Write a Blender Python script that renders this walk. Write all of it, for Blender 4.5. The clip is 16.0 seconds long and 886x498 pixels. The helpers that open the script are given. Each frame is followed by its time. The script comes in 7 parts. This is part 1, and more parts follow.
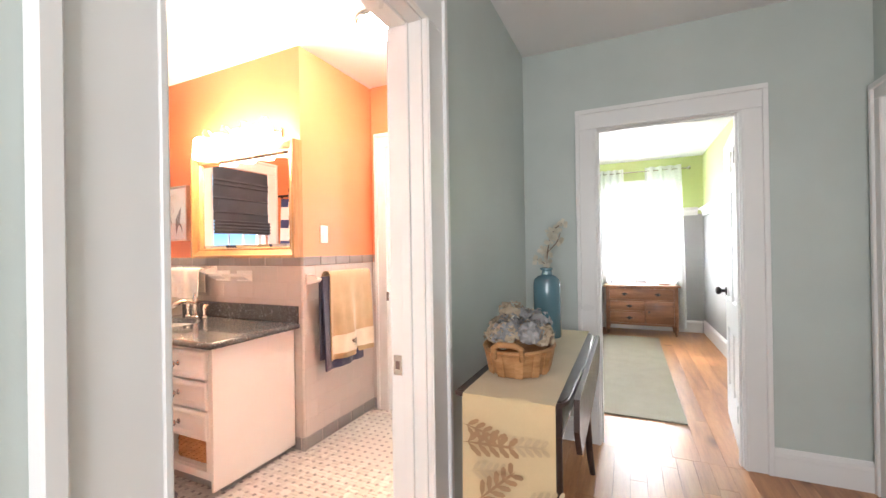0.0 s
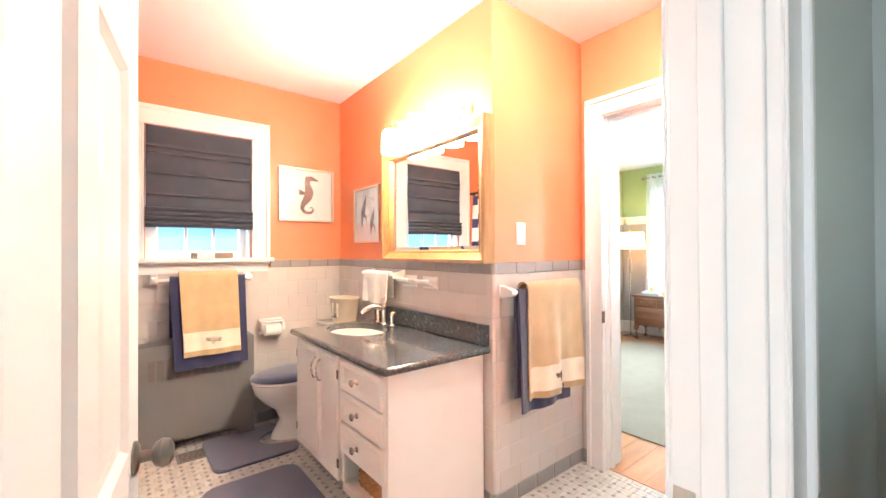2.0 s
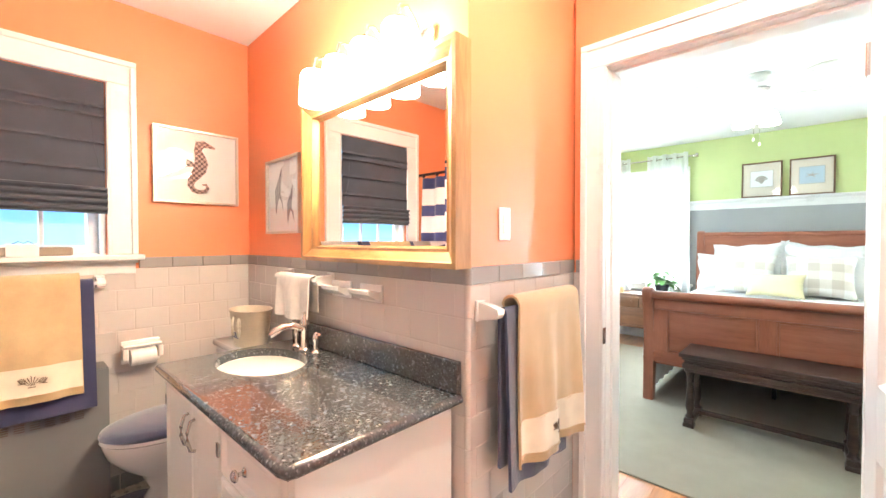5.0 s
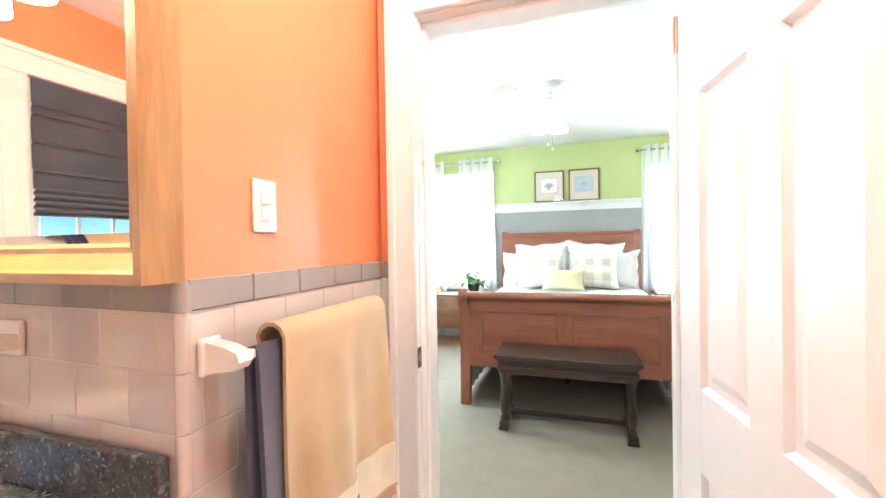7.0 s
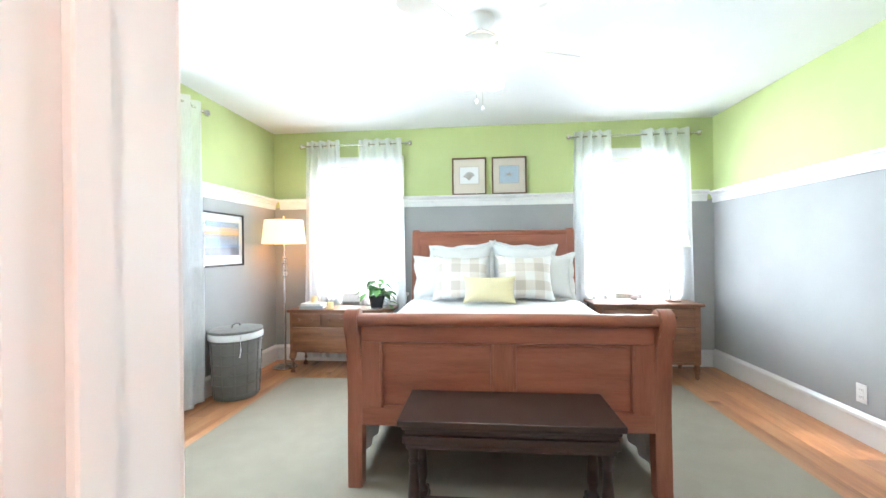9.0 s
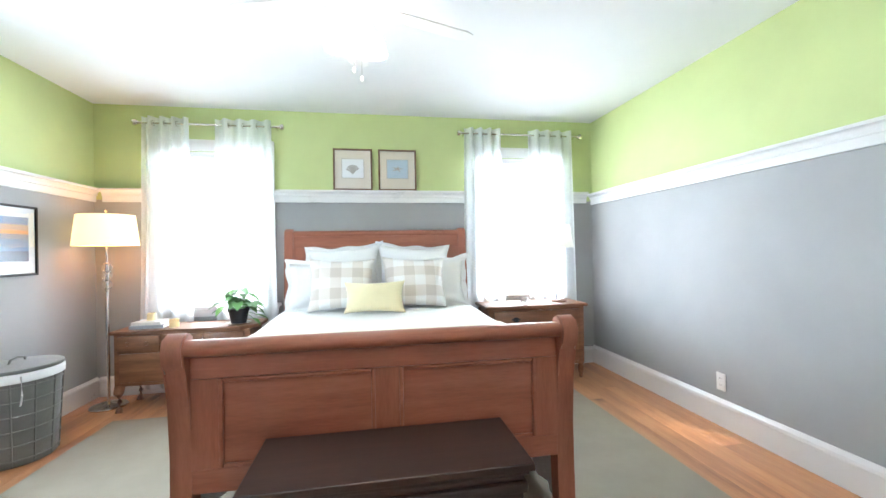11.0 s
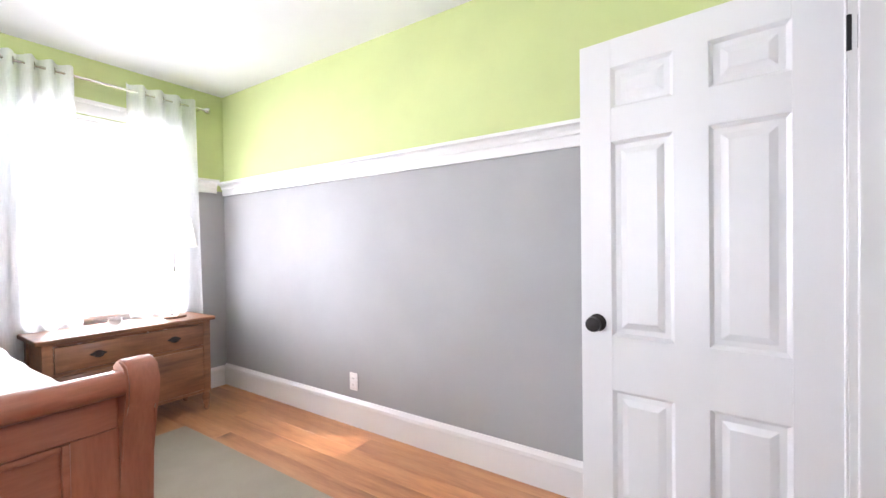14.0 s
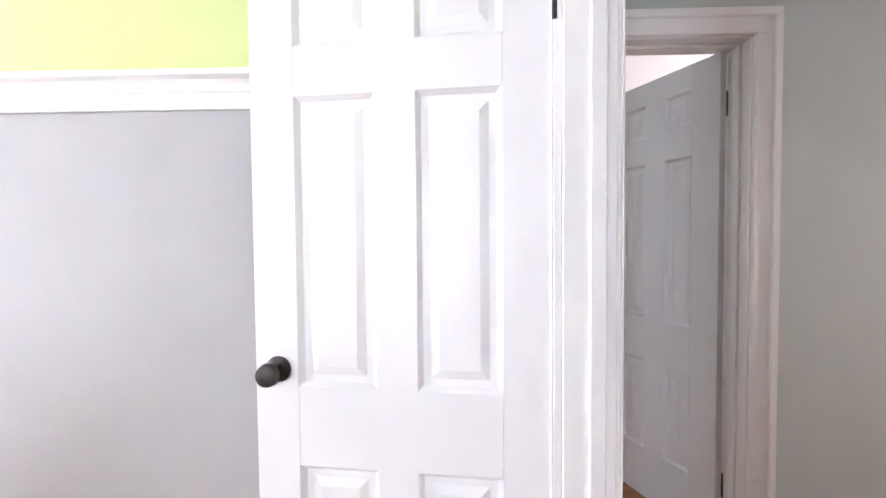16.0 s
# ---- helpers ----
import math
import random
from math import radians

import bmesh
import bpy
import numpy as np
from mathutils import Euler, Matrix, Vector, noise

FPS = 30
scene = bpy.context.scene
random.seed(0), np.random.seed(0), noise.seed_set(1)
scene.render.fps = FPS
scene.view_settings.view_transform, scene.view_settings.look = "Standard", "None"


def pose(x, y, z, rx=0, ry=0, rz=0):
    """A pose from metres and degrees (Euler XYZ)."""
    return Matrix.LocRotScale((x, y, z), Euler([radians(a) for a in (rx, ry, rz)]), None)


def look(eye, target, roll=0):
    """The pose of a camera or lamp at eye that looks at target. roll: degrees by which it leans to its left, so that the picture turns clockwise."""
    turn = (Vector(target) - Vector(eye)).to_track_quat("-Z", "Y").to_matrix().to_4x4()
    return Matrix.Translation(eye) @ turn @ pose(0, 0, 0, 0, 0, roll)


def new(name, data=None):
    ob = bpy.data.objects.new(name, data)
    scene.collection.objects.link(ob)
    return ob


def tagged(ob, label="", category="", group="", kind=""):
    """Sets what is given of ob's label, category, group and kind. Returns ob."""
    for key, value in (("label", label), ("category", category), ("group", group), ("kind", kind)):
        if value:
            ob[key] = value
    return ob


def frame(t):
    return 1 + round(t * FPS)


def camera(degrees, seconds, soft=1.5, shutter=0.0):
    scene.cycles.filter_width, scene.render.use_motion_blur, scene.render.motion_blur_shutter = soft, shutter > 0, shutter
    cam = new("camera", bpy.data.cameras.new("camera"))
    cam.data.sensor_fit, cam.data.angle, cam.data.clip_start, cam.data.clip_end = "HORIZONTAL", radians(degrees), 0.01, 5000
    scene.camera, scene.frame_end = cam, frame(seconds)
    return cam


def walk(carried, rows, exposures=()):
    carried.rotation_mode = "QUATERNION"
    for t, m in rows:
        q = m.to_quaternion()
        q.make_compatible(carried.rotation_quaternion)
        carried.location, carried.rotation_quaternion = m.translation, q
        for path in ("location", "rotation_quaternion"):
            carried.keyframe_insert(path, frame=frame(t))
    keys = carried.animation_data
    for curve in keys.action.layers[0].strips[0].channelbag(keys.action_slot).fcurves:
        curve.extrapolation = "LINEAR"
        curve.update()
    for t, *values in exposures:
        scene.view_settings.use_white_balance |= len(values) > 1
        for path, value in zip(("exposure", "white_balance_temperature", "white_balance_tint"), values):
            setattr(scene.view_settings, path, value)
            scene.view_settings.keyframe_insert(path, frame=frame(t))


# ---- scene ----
cam = camera(95.5, 16.0)
PATH = [
    (0, (0.339, 0.376, 1.242), (-0.493, 2.194, 1.247), -0.9),
    (0.5, (0.217, 0.570, 1.244), (-0.850, 2.261, 1.257), -0.6),
    (1, (0.109, 0.708, 1.252), (-1.144, 2.267, 1.266), -0.6),
    (1.5, (-0.012, 0.811, 1.265), (-1.438, 2.213, 1.283), -0.3),
    (2, (-0.129, 0.868, 1.267), (-1.687, 2.122, 1.282), -0.3),
    (2.5, (-0.270, 0.916, 1.274), (-1.926, 2.038, 1.288), -0.2),
    (3, (-0.385, 0.955, 1.285), (-2.068, 2.035, 1.292), -0.2),
    (3.2, (-0.419, 0.986, 1.293), (-2.110, 2.055, 1.292), -0.4),
    (5.3, (-0.737, 1.339, 1.296), (-1.994, 2.894, 1.275), -0.2),
    (5.5, (-0.768, 1.372, 1.283), (-1.958, 2.980, 1.275), -0.4),
    (6, (-0.815, 1.441, 1.282), (-1.839, 3.159, 1.271), -0.5),
    (6.5, (-0.838, 1.580, 1.269), (-1.650, 3.407, 1.253), -0.6),
    (7, (-0.855, 1.769, 1.267), (-1.472, 3.671, 1.248), -0.9),
    (7.5, (-0.884, 1.996, 1.255), (-1.323, 3.947, 1.232), -1.0),
    (8, (-0.933, 2.300, 1.236), (-1.270, 4.271, 1.227), -0.7),
    (8.2, (-0.955, 2.420, 1.232), (-1.262, 4.396, 1.226), -0.7),
    (10.3, (-1.056, 3.129, 1.223), (-0.988, 5.127, 1.224), -0.6),
    (10.5, (-1.027, 3.145, 1.217), (-0.899, 5.141, 1.220), -0.7),
    (11, (-0.967, 3.200, 1.219), (-0.625, 5.171, 1.223), -1.0),
    (11.5, (-0.897, 3.262, 1.219), (-0.357, 5.188, 1.222), -1.2),
    (12, (-0.838, 3.327, 1.221), (-0.052, 5.166, 1.212), -1.2),
    (12.5, (-0.796, 3.392, 1.227), (0.230, 5.109, 1.216), -0.8),
    (13, (-0.774, 3.452, 1.234), (0.498, 4.995, 1.218), -0.8),
    (13.5, (-0.723, 3.496, 1.230), (0.759, 4.838, 1.208), -0.9),
    (14, (-0.601, 3.558, 1.214), (1.072, 4.654, 1.193), -0.7),
    (14.5, (-0.476, 3.586, 1.215), (1.340, 4.424, 1.189), -0.8),
    (15, (-0.325, 3.581, 1.221), (1.601, 4.120, 1.182), -0.9),
    (15.5, (-0.149, 3.561, 1.206), (1.833, 3.835, 1.207), -0.6),
    (16, (0.000, 3.465, 1.243), (1.999, 3.512, 1.179), -0.5),
]
walk(cam, [(t, look(eye, target, roll)) for t, eye, target, roll in PATH],
     [(0, 0.98, 6750, 14), (1.5, 1.0, 6200, 6), (3, 0.92, 6050, 6), (6, 0.85, 6250, 4), (8, 0.7, 6150, 8), (10.3, 0.35, 6000, 10),
      (12, 0.34, 6300, 15), (13, 0.48, 6550, 22), (14.5, 0.54, 6550, 26), (16, 0.88, 6550, 26)])

# ---- world, sun and lamps ----
world = bpy.data.worlds.new("world")
scene.world = world
world.use_nodes = True
wn = world.node_tree.nodes
sky = wn.new("ShaderNodeTexSky")
sky.sky_type, sky.sun_disc = "NISHITA", False
sky.sun_elevation, sky.sun_rotation = radians(42), radians(-22)
world.node_tree.links.new(sky.outputs[0], wn["Background"].inputs[0])
wn["Background"].inputs[1].default_value = 0.12

sun = new("sun", bpy.data.lights.new("sun", "SUN"))
sun.data.energy, sun.data.angle, sun.data.color = 5.0, radians(0.3), (1.0, 0.93, 0.82)
sun.matrix_world = look((0, 0, 0), (0.283, -0.708, -0.68))


def window_lamp(name, eye, target, w, h, watts, color):
    """Sky light that enters by a window's opening."""
    lamp = new(name, bpy.data.lights.new(name, "AREA"))
    lamp.data.shape, lamp.data.size, lamp.data.size_y = "RECTANGLE", w, h
    lamp.data.energy, lamp.data.color = watts, color
    lamp.matrix_world = look(eye, target)
    return lamp


SKY = (0.86, 0.94, 1.0)
window_lamp("sky_light_north_a", (-2.39, 7.26, 1.44), (-2.39, 0, 1.44), 0.78, 1.36, 85, SKY)
window_lamp("sky_light_north_b", (0.51, 7.26, 1.44), (0.51, 0, 1.44), 0.78, 1.36, 140, SKY)
window_lamp("sky_light_west", (-3.47, 4.95, 1.44), (0, 4.95, 1.44), 0.9, 1.36, 74, (0.76, 0.90, 1.0))
window_lamp("sky_light_bath", (-3.46, 1.266, 1.32), (0, 1.266, 1.32), 0.58, 0.18, 4, (0.6, 0.82, 1.0))
# added fill lamp that brightens the hall from an invented opening out of view
window_lamp("fill_light_hall", (0.6, -1.57, 1.5), (0.6, 3, 1.4), 0.9, 1.2, 28, (0.92, 0.95, 1.0))
# added fill lamp for the further room; no window is known there
window_lamp("fill_light_east_room", (2.9, 0.63, 1.5), (2.9, 4, 1.5), 1.0, 1.2, 26, (1.0, 0.95, 0.95))


# ---- materials ----
def material(name, color, rough=0.6, metal=0.0, coat=0.0):
    m = bpy.data.materials.new(name)
    m.use_nodes = True
    b = m.node_tree.nodes["Principled BSDF"]
    b.inputs["Base Color"].default_value = (*color, 1)
    b.inputs["Roughness"].default_value = rough
    b.inputs["Metallic"].default_value = metal
    b.inputs["Coat Weight"].default_value = coat
    return m


def coords(m, scale=(1, 1, 1), kind="Object"):
    n, l = m.node_tree.nodes, m.node_tree.links
    c, mp = n.new("ShaderNodeTexCoord"), n.new("ShaderNodeMapping")
    mp.inputs["Scale"].default_value = scale
    l.new(c.outputs[kind], mp.inputs["Vector"])
    return mp.outputs["Vector"]


def noise_tex(m, vec, scale, detail=4, rough=0.55):
    t = m.node_tree.nodes.new("ShaderNodeTexNoise")
    t.inputs["Scale"].default_value, t.inputs["Detail"].default_value = scale, detail
    t.inputs["Roughness"].default_value = rough
    m.node_tree.links.new(vec, t.inputs["Vector"])
    return t.outputs["Fac"]


def ramp(m, fac, stops):
    r = m.node_tree.nodes.new("ShaderNodeValToRGB")
    e = r.color_ramp.elements
    while len(e) < len(stops):
        e.new(0.5)
    for s, (p, c) in zip(e, stops):
        s.position, s.color = p, (*c, 1)
    m.node_tree.links.new(fac, r.inputs["Fac"])
    return r.outputs["Color"]


def mix(m, fac, a, b, how="MIX"):
    x = m.node_tree.nodes.new("ShaderNodeMix")
    x.data_type, x.blend_type = "RGBA", how
    l = m.node_tree.links
    for sock, v in ((x.inputs[0], fac), (x.inputs[6], a), (x.inputs[7], b)):
        if hasattr(v, "is_linked"):
            l.new(v, sock)
        else:
            sock.default_value = v if isinstance(v, float) else (*v, 1)
    return x.outputs[2]


def set_color(m, out):
    m.node_tree.links.new(out, m.node_tree.nodes["Principled BSDF"].inputs["Base Color"])


def bump(m, fac, strength, distance=0.002):
    b = m.node_tree.nodes.new("ShaderNodeBump")
    b.inputs["Strength"].default_value, b.inputs["Distance"].default_value = strength, distance
    m.node_tree.links.new(fac, b.inputs["Height"])
    m.node_tree.links.new(b.outputs[0], m.node_tree.nodes["Principled BSDF"].inputs["Normal"])


def varied_rough(m, fac, lo, hi):
    r = m.node_tree.nodes.new("ShaderNodeMapRange")
    r.inputs["To Min"].default_value, r.inputs["To Max"].default_value = lo, hi
    m.node_tree.links.new(fac, r.inputs["Value"])
    m.node_tree.links.new(r.outputs[0], m.node_tree.nodes["Principled BSDF"].inputs["Roughness"])


def shade(c, k):
    return tuple(min(1, v * k) for v in c)


def paint(name, color, rough=0.55, relief=0.12, spread=0.05):
    """Rolled or brushed wall paint: faint mottling, fine roller relief."""
    m = material(name, color, rough)
    v = coords(m)
    big, fine = noise_tex(m, v, 2.2, 5), noise_tex(m, v, 260, 2)
    set_color(m, ramp(m, big, [(0.3, shade(color, 1 - spread)), (0.7, shade(color, 1 + spread))]))
    bump(m, fine, relief, 0.0012)
    varied_rough(m, big, rough - 0.08, rough + 0.08)
    return m


def wood(name, dark, mid, light, rough=0.4, along=(1, 1, 1), scale=9, coat=0.0, by_piece=0.0, knots=False):
    """Straight grain, stretched along the axis with the small factor."""
    m = material(name, mid, rough, 0, coat)
    v = coords(m, along)
    n, l = m.node_tree.nodes, m.node_tree.links
    if by_piece:
        info, add = n.new("ShaderNodeObjectInfo"), n.new("ShaderNodeVectorMath")
        comb = n.new("ShaderNodeCombineXYZ")
        mul = n.new("ShaderNodeMath")
        mul.operation = "MULTIPLY"
        mul.inputs[1].default_value = 37.0
        l.new(info.outputs["Random"], mul.inputs[0])
        for i in range(3):
            l.new(mul.outputs[0], comb.inputs[i])
        l.new(v, add.inputs[0])
        l.new(comb.outputs[0], add.inputs[1])
        v = add.outputs[0]
    grain = noise_tex(m, v, scale, 7, 0.62)
    fine = noise_tex(m, v, scale * 9, 3)
    col = ramp(m, grain, [(0.28, dark), (0.5, mid), (0.72, light)])
    streak = ramp(m, fine, [(0.3, (0.8, 0.78, 0.75)), (0.6, (1, 1, 1))])
    col = mix(m, 0.6, col, streak, "MULTIPLY")
    if by_piece:
        r = ramp(m, info.outputs["Random"], [(0.0, (1 - by_piece,) * 3), (1.0, (1, 1, 1))])
        col = mix(m, 1.0, col, r, "MULTIPLY")
    if knots:
        vk, cells = n.new("ShaderNodeMapping"), n.new("ShaderNodeTexVoronoi")
        vk.inputs["Scale"].default_value = (1, 5.5, 1)
        cells.inputs["Scale"].default_value = 2.6
        l.new(v, vk.inputs["Vector"])
        l.new(vk.outputs[0], cells.inputs["Vector"])
        col = mix(m, 1.0, col, ramp(m, cells.outputs["Distance"], [(0.06, (0.33, 0.27, 0.24)), (0.10, (0.62, 0.55, 0.5)), (0.17, (1, 1, 1))]), "MULTIPLY")
    set_color(m, col)
    bump(m, fine, 0.12, 0.0006)
    varied_rough(m, grain, rough - 0.08, rough + 0.12)
    return m


def cloth(name, color, rough=0.95, weave=700, relief=0.4, spread=0.12, fuzz=0.3):
    m = material(name, color, rough)
    v = coords(m)
    w, big = noise_tex(m, v, weave, 2), noise_tex(m, v, 7, 4)
    c = ramp(m, big, [(0.3, shade(color, 1 - spread)), (0.7, shade(color, 1 + spread))])
    c = mix(m, 0.5, c, ramp(m, w, [(0.3, (0.75, 0.75, 0.75)), (0.65, (1, 1, 1))]), "MULTIPLY")
    set_color(m, c)
    bump(m, w, relief, 0.0015)
    m.node_tree.nodes["Principled BSDF"].inputs["Sheen Weight"].default_value = fuzz
    return m


def glow(name, color, strength):
    m = material(name, color, 0.4)
    b = m.node_tree.nodes["Principled BSDF"]
    b.inputs["Emission Color"].default_value = (*color, 1)
    b.inputs["Emission Strength"].default_value = strength
    return m


def glass(name, color=(1, 1, 1), rough=0.0):
    m = material(name, color, rough)
    b = m.node_tree.nodes["Principled BSDF"]
    b.inputs["Transmission Weight"].default_value, b.inputs["IOR"].default_value = 1.0, 1.45
    return m


def sheer(name, color, clear=0.16):
    """Thin woven voile: part see-through, part scattering both ways."""
    m = bpy.data.materials.new(name)
    m.use_nodes = True
    n, l = m.node_tree.nodes, m.node_tree.links
    n.remove(n["Principled BSDF"])
    tr, tl, df = n.new("ShaderNodeBsdfTransparent"), n.new("ShaderNodeBsdfTranslucent"), n.new("ShaderNodeBsdfDiffuse")
    tl.inputs[0].default_value = df.inputs[0].default_value = (*color, 1)
    a, b = n.new("ShaderNodeMixShader"), n.new("ShaderNodeMixShader")
    a.inputs[0].default_value = 0.33
    l.new(tl.outputs[0], a.inputs[1])
    l.new(df.outputs[0], a.inputs[2])
    fac = noise_tex(m, coords(m, (60, 60, 6)), 3.0, 3)
    r = n.new("ShaderNodeMapRange")
    r.inputs["To Min"].default_value, r.inputs["To Max"].default_value = 1 - clear - 0.12, 1 - clear + 0.12
    l.new(fac, r.inputs["Value"])
    l.new(r.outputs[0], b.inputs[0])
    l.new(tr.outputs[0], b.inputs[1])
    l.new(a.outputs[0], b.inputs[2])
    l.new(b.outputs[0], n["Material Output"].inputs["Surface"])
    return m


ORANGE = paint("coral_orange_paint", (0.80, 0.27, 0.125), 0.45)
GREEN = paint("lime_green_paint", (0.53, 0.60, 0.27), 0.7)
GREY = paint("soft_grey_paint", (0.37, 0.372, 0.372), 0.72)
HALL = paint("pale_sage_paint", (0.50, 0.555, 0.53), 0.42)
CEIL = paint("ceiling_white", (0.82, 0.83, 0.84), 0.7, 0.2, 0.02)
TRIM = paint("gloss_white_trim", (0.80, 0.795, 0.785), 0.3, 0.03, 0.02)
DOORW = paint("satin_white_door", (0.73, 0.73, 0.735), 0.32, 0.04, 0.02)
CABINET = paint("cream_white_cabinet", (0.86, 0.84, 0.81), 0.35, 0.04, 0.03)
PLANK = wood("honey_pine_plank", (0.36, 0.135, 0.05), (0.56, 0.25, 0.105), (0.66, 0.34, 0.16), 0.32, (1, 0.09, 1), 14, 0.2, 0.24, True)
BEDWOOD = wood("warm_cherry_pine", (0.22, 0.068, 0.037), (0.30, 0.10, 0.055), (0.355, 0.126, 0.071), 0.35, (0.12, 1, 1), 16, 0.2)
BEDWOOD_V = wood("warm_cherry_pine_upright", (0.22, 0.068, 0.037), (0.30, 0.10, 0.055), (0.355, 0.126, 0.071), 0.35, (1, 1, 0.12), 16, 0.2)
NIGHTWOOD = wood("worn_brown_oak", (0.11, 0.042, 0.019), (0.215, 0.088, 0.039), (0.30, 0.137, 0.065), 0.38, (0.12, 1, 1), 18, 0.15)
DARKWOOD = wood("dark_walnut_stain", (0.020, 0.010, 0.008), (0.038, 0.019, 0.015), (0.06, 0.032, 0.025), 0.38, (0.12, 1, 1), 18, 0.2)
OAKFRAME = wood("golden_rustic_oak", (0.16, 0.075, 0.025), (0.345, 0.18, 0.067), (0.48, 0.285, 0.118), 0.4, (0.15, 1, 0.6), 17)
OAKFRAME_V = wood("golden_rustic_oak_upright", (0.16, 0.075, 0.025), (0.345, 0.18, 0.067), (0.48, 0.285, 0.118), 0.4, (1, 1, 0.12), 17)
SHEER = sheer("white_voile", (0.93, 0.95, 0.96))
CHROME = material("brushed_nickel", (0.62, 0.60, 0.57), 0.22, 1.0)
BRONZE = material("oil_rubbed_bronze", (0.045, 0.040, 0.040), 0.35, 0.8)
PEWTER = material("dark_pewter", (0.22, 0.21, 0.20), 0.28, 0.9)
BLACKMETAL = material("black_iron", (0.03, 0.03, 0.032), 0.4, 0.6)
SILVER = material("champagne_silver_frame", (0.66, 0.60, 0.54), 0.3, 0.8)
MIRROR = material("mirror_silver", (0.93, 0.93, 0.93), 0.01, 1.0)
CERAMIC = material("white_glazed_ceramic", (0.84, 0.82, 0.80), 0.12, 0, 0.4)
PORCELAIN = material("white_porcelain", (0.86, 0.85, 0.84), 0.08, 0, 0.5)
PLASTIC = material("white_plastic", (0.82, 0.81, 0.79), 0.35)
PAPER = paint("white_paper", (0.86, 0.85, 0.83), 0.85, 0.1, 0.02)
# dark colour painted as shade inside holes and slots; also the candle wicks
SHADE_AND_WICK = material("hole_shade_and_wick_dark", (0.17, 0.125, 0.115), 0.8)
MATBOARD = paint("cream_mat_board", (0.74, 0.66, 0.54), 0.85, 0.1, 0.02)
NAVY = cloth("navy_terry", (0.032, 0.034, 0.095), weave=520, relief=0.9, fuzz=0.6)
NAVYMAT = cloth("slate_blue_plush", (0.075, 0.085, 0.16), weave=300, relief=1.0, fuzz=0.7)
TAN = cloth("tan_terry", (0.56, 0.40, 0.22), weave=480, relief=0.8, fuzz=0.5)
CREAMBAND = cloth("cream_dobby_band", (0.80, 0.72, 0.58), weave=800, relief=0.3)
WHITECLOTH = cloth("white_cotton", (0.82, 0.82, 0.82), weave=900, relief=0.15, spread=0.02)
YELLOWCLOTH = cloth("pale_yellow_cotton", (0.80, 0.73, 0.47), weave=800, relief=0.2, spread=0.04)
BLIND = cloth("charcoal_blue_linen", (0.062, 0.066, 0.088), weave=620, relief=0.3, spread=0.1, fuzz=0.1)
RUG = cloth("sage_beige_rug", (0.27, 0.235, 0.175), weave=260, relief=0.9, spread=0.06, fuzz=0.2)
RADGREY = paint("grey_enamel_metal", (0.19, 0.19, 0.195), 0.4, 0.05, 0.04)
HAMPER = cloth("grey_woven_canvas", (0.17, 0.165, 0.155), weave=300, relief=0.8)
LEAF = paint("pothos_leaf", (0.11, 0.30, 0.07), 0.4, 0.2, 0.3)
POT = material("black_pot", (0.02, 0.022, 0.026), 0.45)
WAX = material("ivory_wax", (0.78, 0.62, 0.33), 0.5)
BOTTLE = material("teal_blue_glazed_glass", (0.10, 0.20, 0.245), 0.14, 0, 0.4)
WICKER = wood("split_ash_wicker", (0.25, 0.11, 0.04), (0.44, 0.22, 0.09), (0.58, 0.33, 0.16), 0.6, (0.3, 0.3, 1), 30)
SHELLS = paint("dried_shells", (0.44, 0.35, 0.255), 0.8, 0.8, 0.45)
SHELLS_GREY = paint("dried_grey_blooms", (0.29, 0.285, 0.29), 0.9, 0.8, 0.4)
PETAL = paint("ivory_petal", (0.72, 0.68, 0.58), 0.7, 0.2, 0.1)
TWIG = material("brown_twig", (0.16, 0.10, 0.06), 0.8)
RUNNER = cloth("straw_linen_runner", (0.60, 0.47, 0.28), weave=640, relief=0.4, spread=0.05)
PRINT = cloth("brown_fern_print", (0.34, 0.20, 0.10), weave=640, relief=0.3)
PRINT_PALE = cloth("faded_fern_print", (0.52, 0.40, 0.25), weave=640, relief=0.3)
TILEGREY = material("grey_glazed_tile", (0.33, 0.31, 0.30), 0.12, 0, 0.4)
GROUT = paint("pale_grout", (0.57, 0.525, 0.495), 0.9, 0.3, 0.08)
COVE = paint("grey_cove_base", (0.30, 0.30, 0.30), 0.35, 0.05, 0.06)
VANITY_GLASS = glow("lit_frosted_shade", (1.0, 0.84, 0.63), 52)
DOME_GLASS = glow("lit_ceiling_dome", (1.0, 0.90, 0.78), 106)
FAN_GLASS = glow("lit_fan_shade", (1.0, 0.92, 0.80), 17)
LAMP_SHADE = glow("lit_linen_shade", (1.0, 0.74, 0.38), 1.0)
CLEAR = glass("clear_glass")
CRYSTAL = glass("crystal_ball")
PANE = glass("window_pane")
# the panes emit a blue glow that stands in for daylight behind them
FROST = glow("frosted_glass_blue_daylight_glow", (0.22, 0.50, 0.84), 0.75)


def tile_glaze():
    m = material("greige_glazed_tile", (0.62, 0.57, 0.54), 0.1, 0, 0.5)
    info = m.node_tree.nodes.new("ShaderNodeObjectInfo")
    set_color(m, ramp(m, info.outputs["Random"], [(0, (0.605, 0.56, 0.535)), (1, (0.635, 0.59, 0.563))]))
    bump(m, noise_tex(m, coords(m), 9, 2), 0.12, 0.004)
    return m


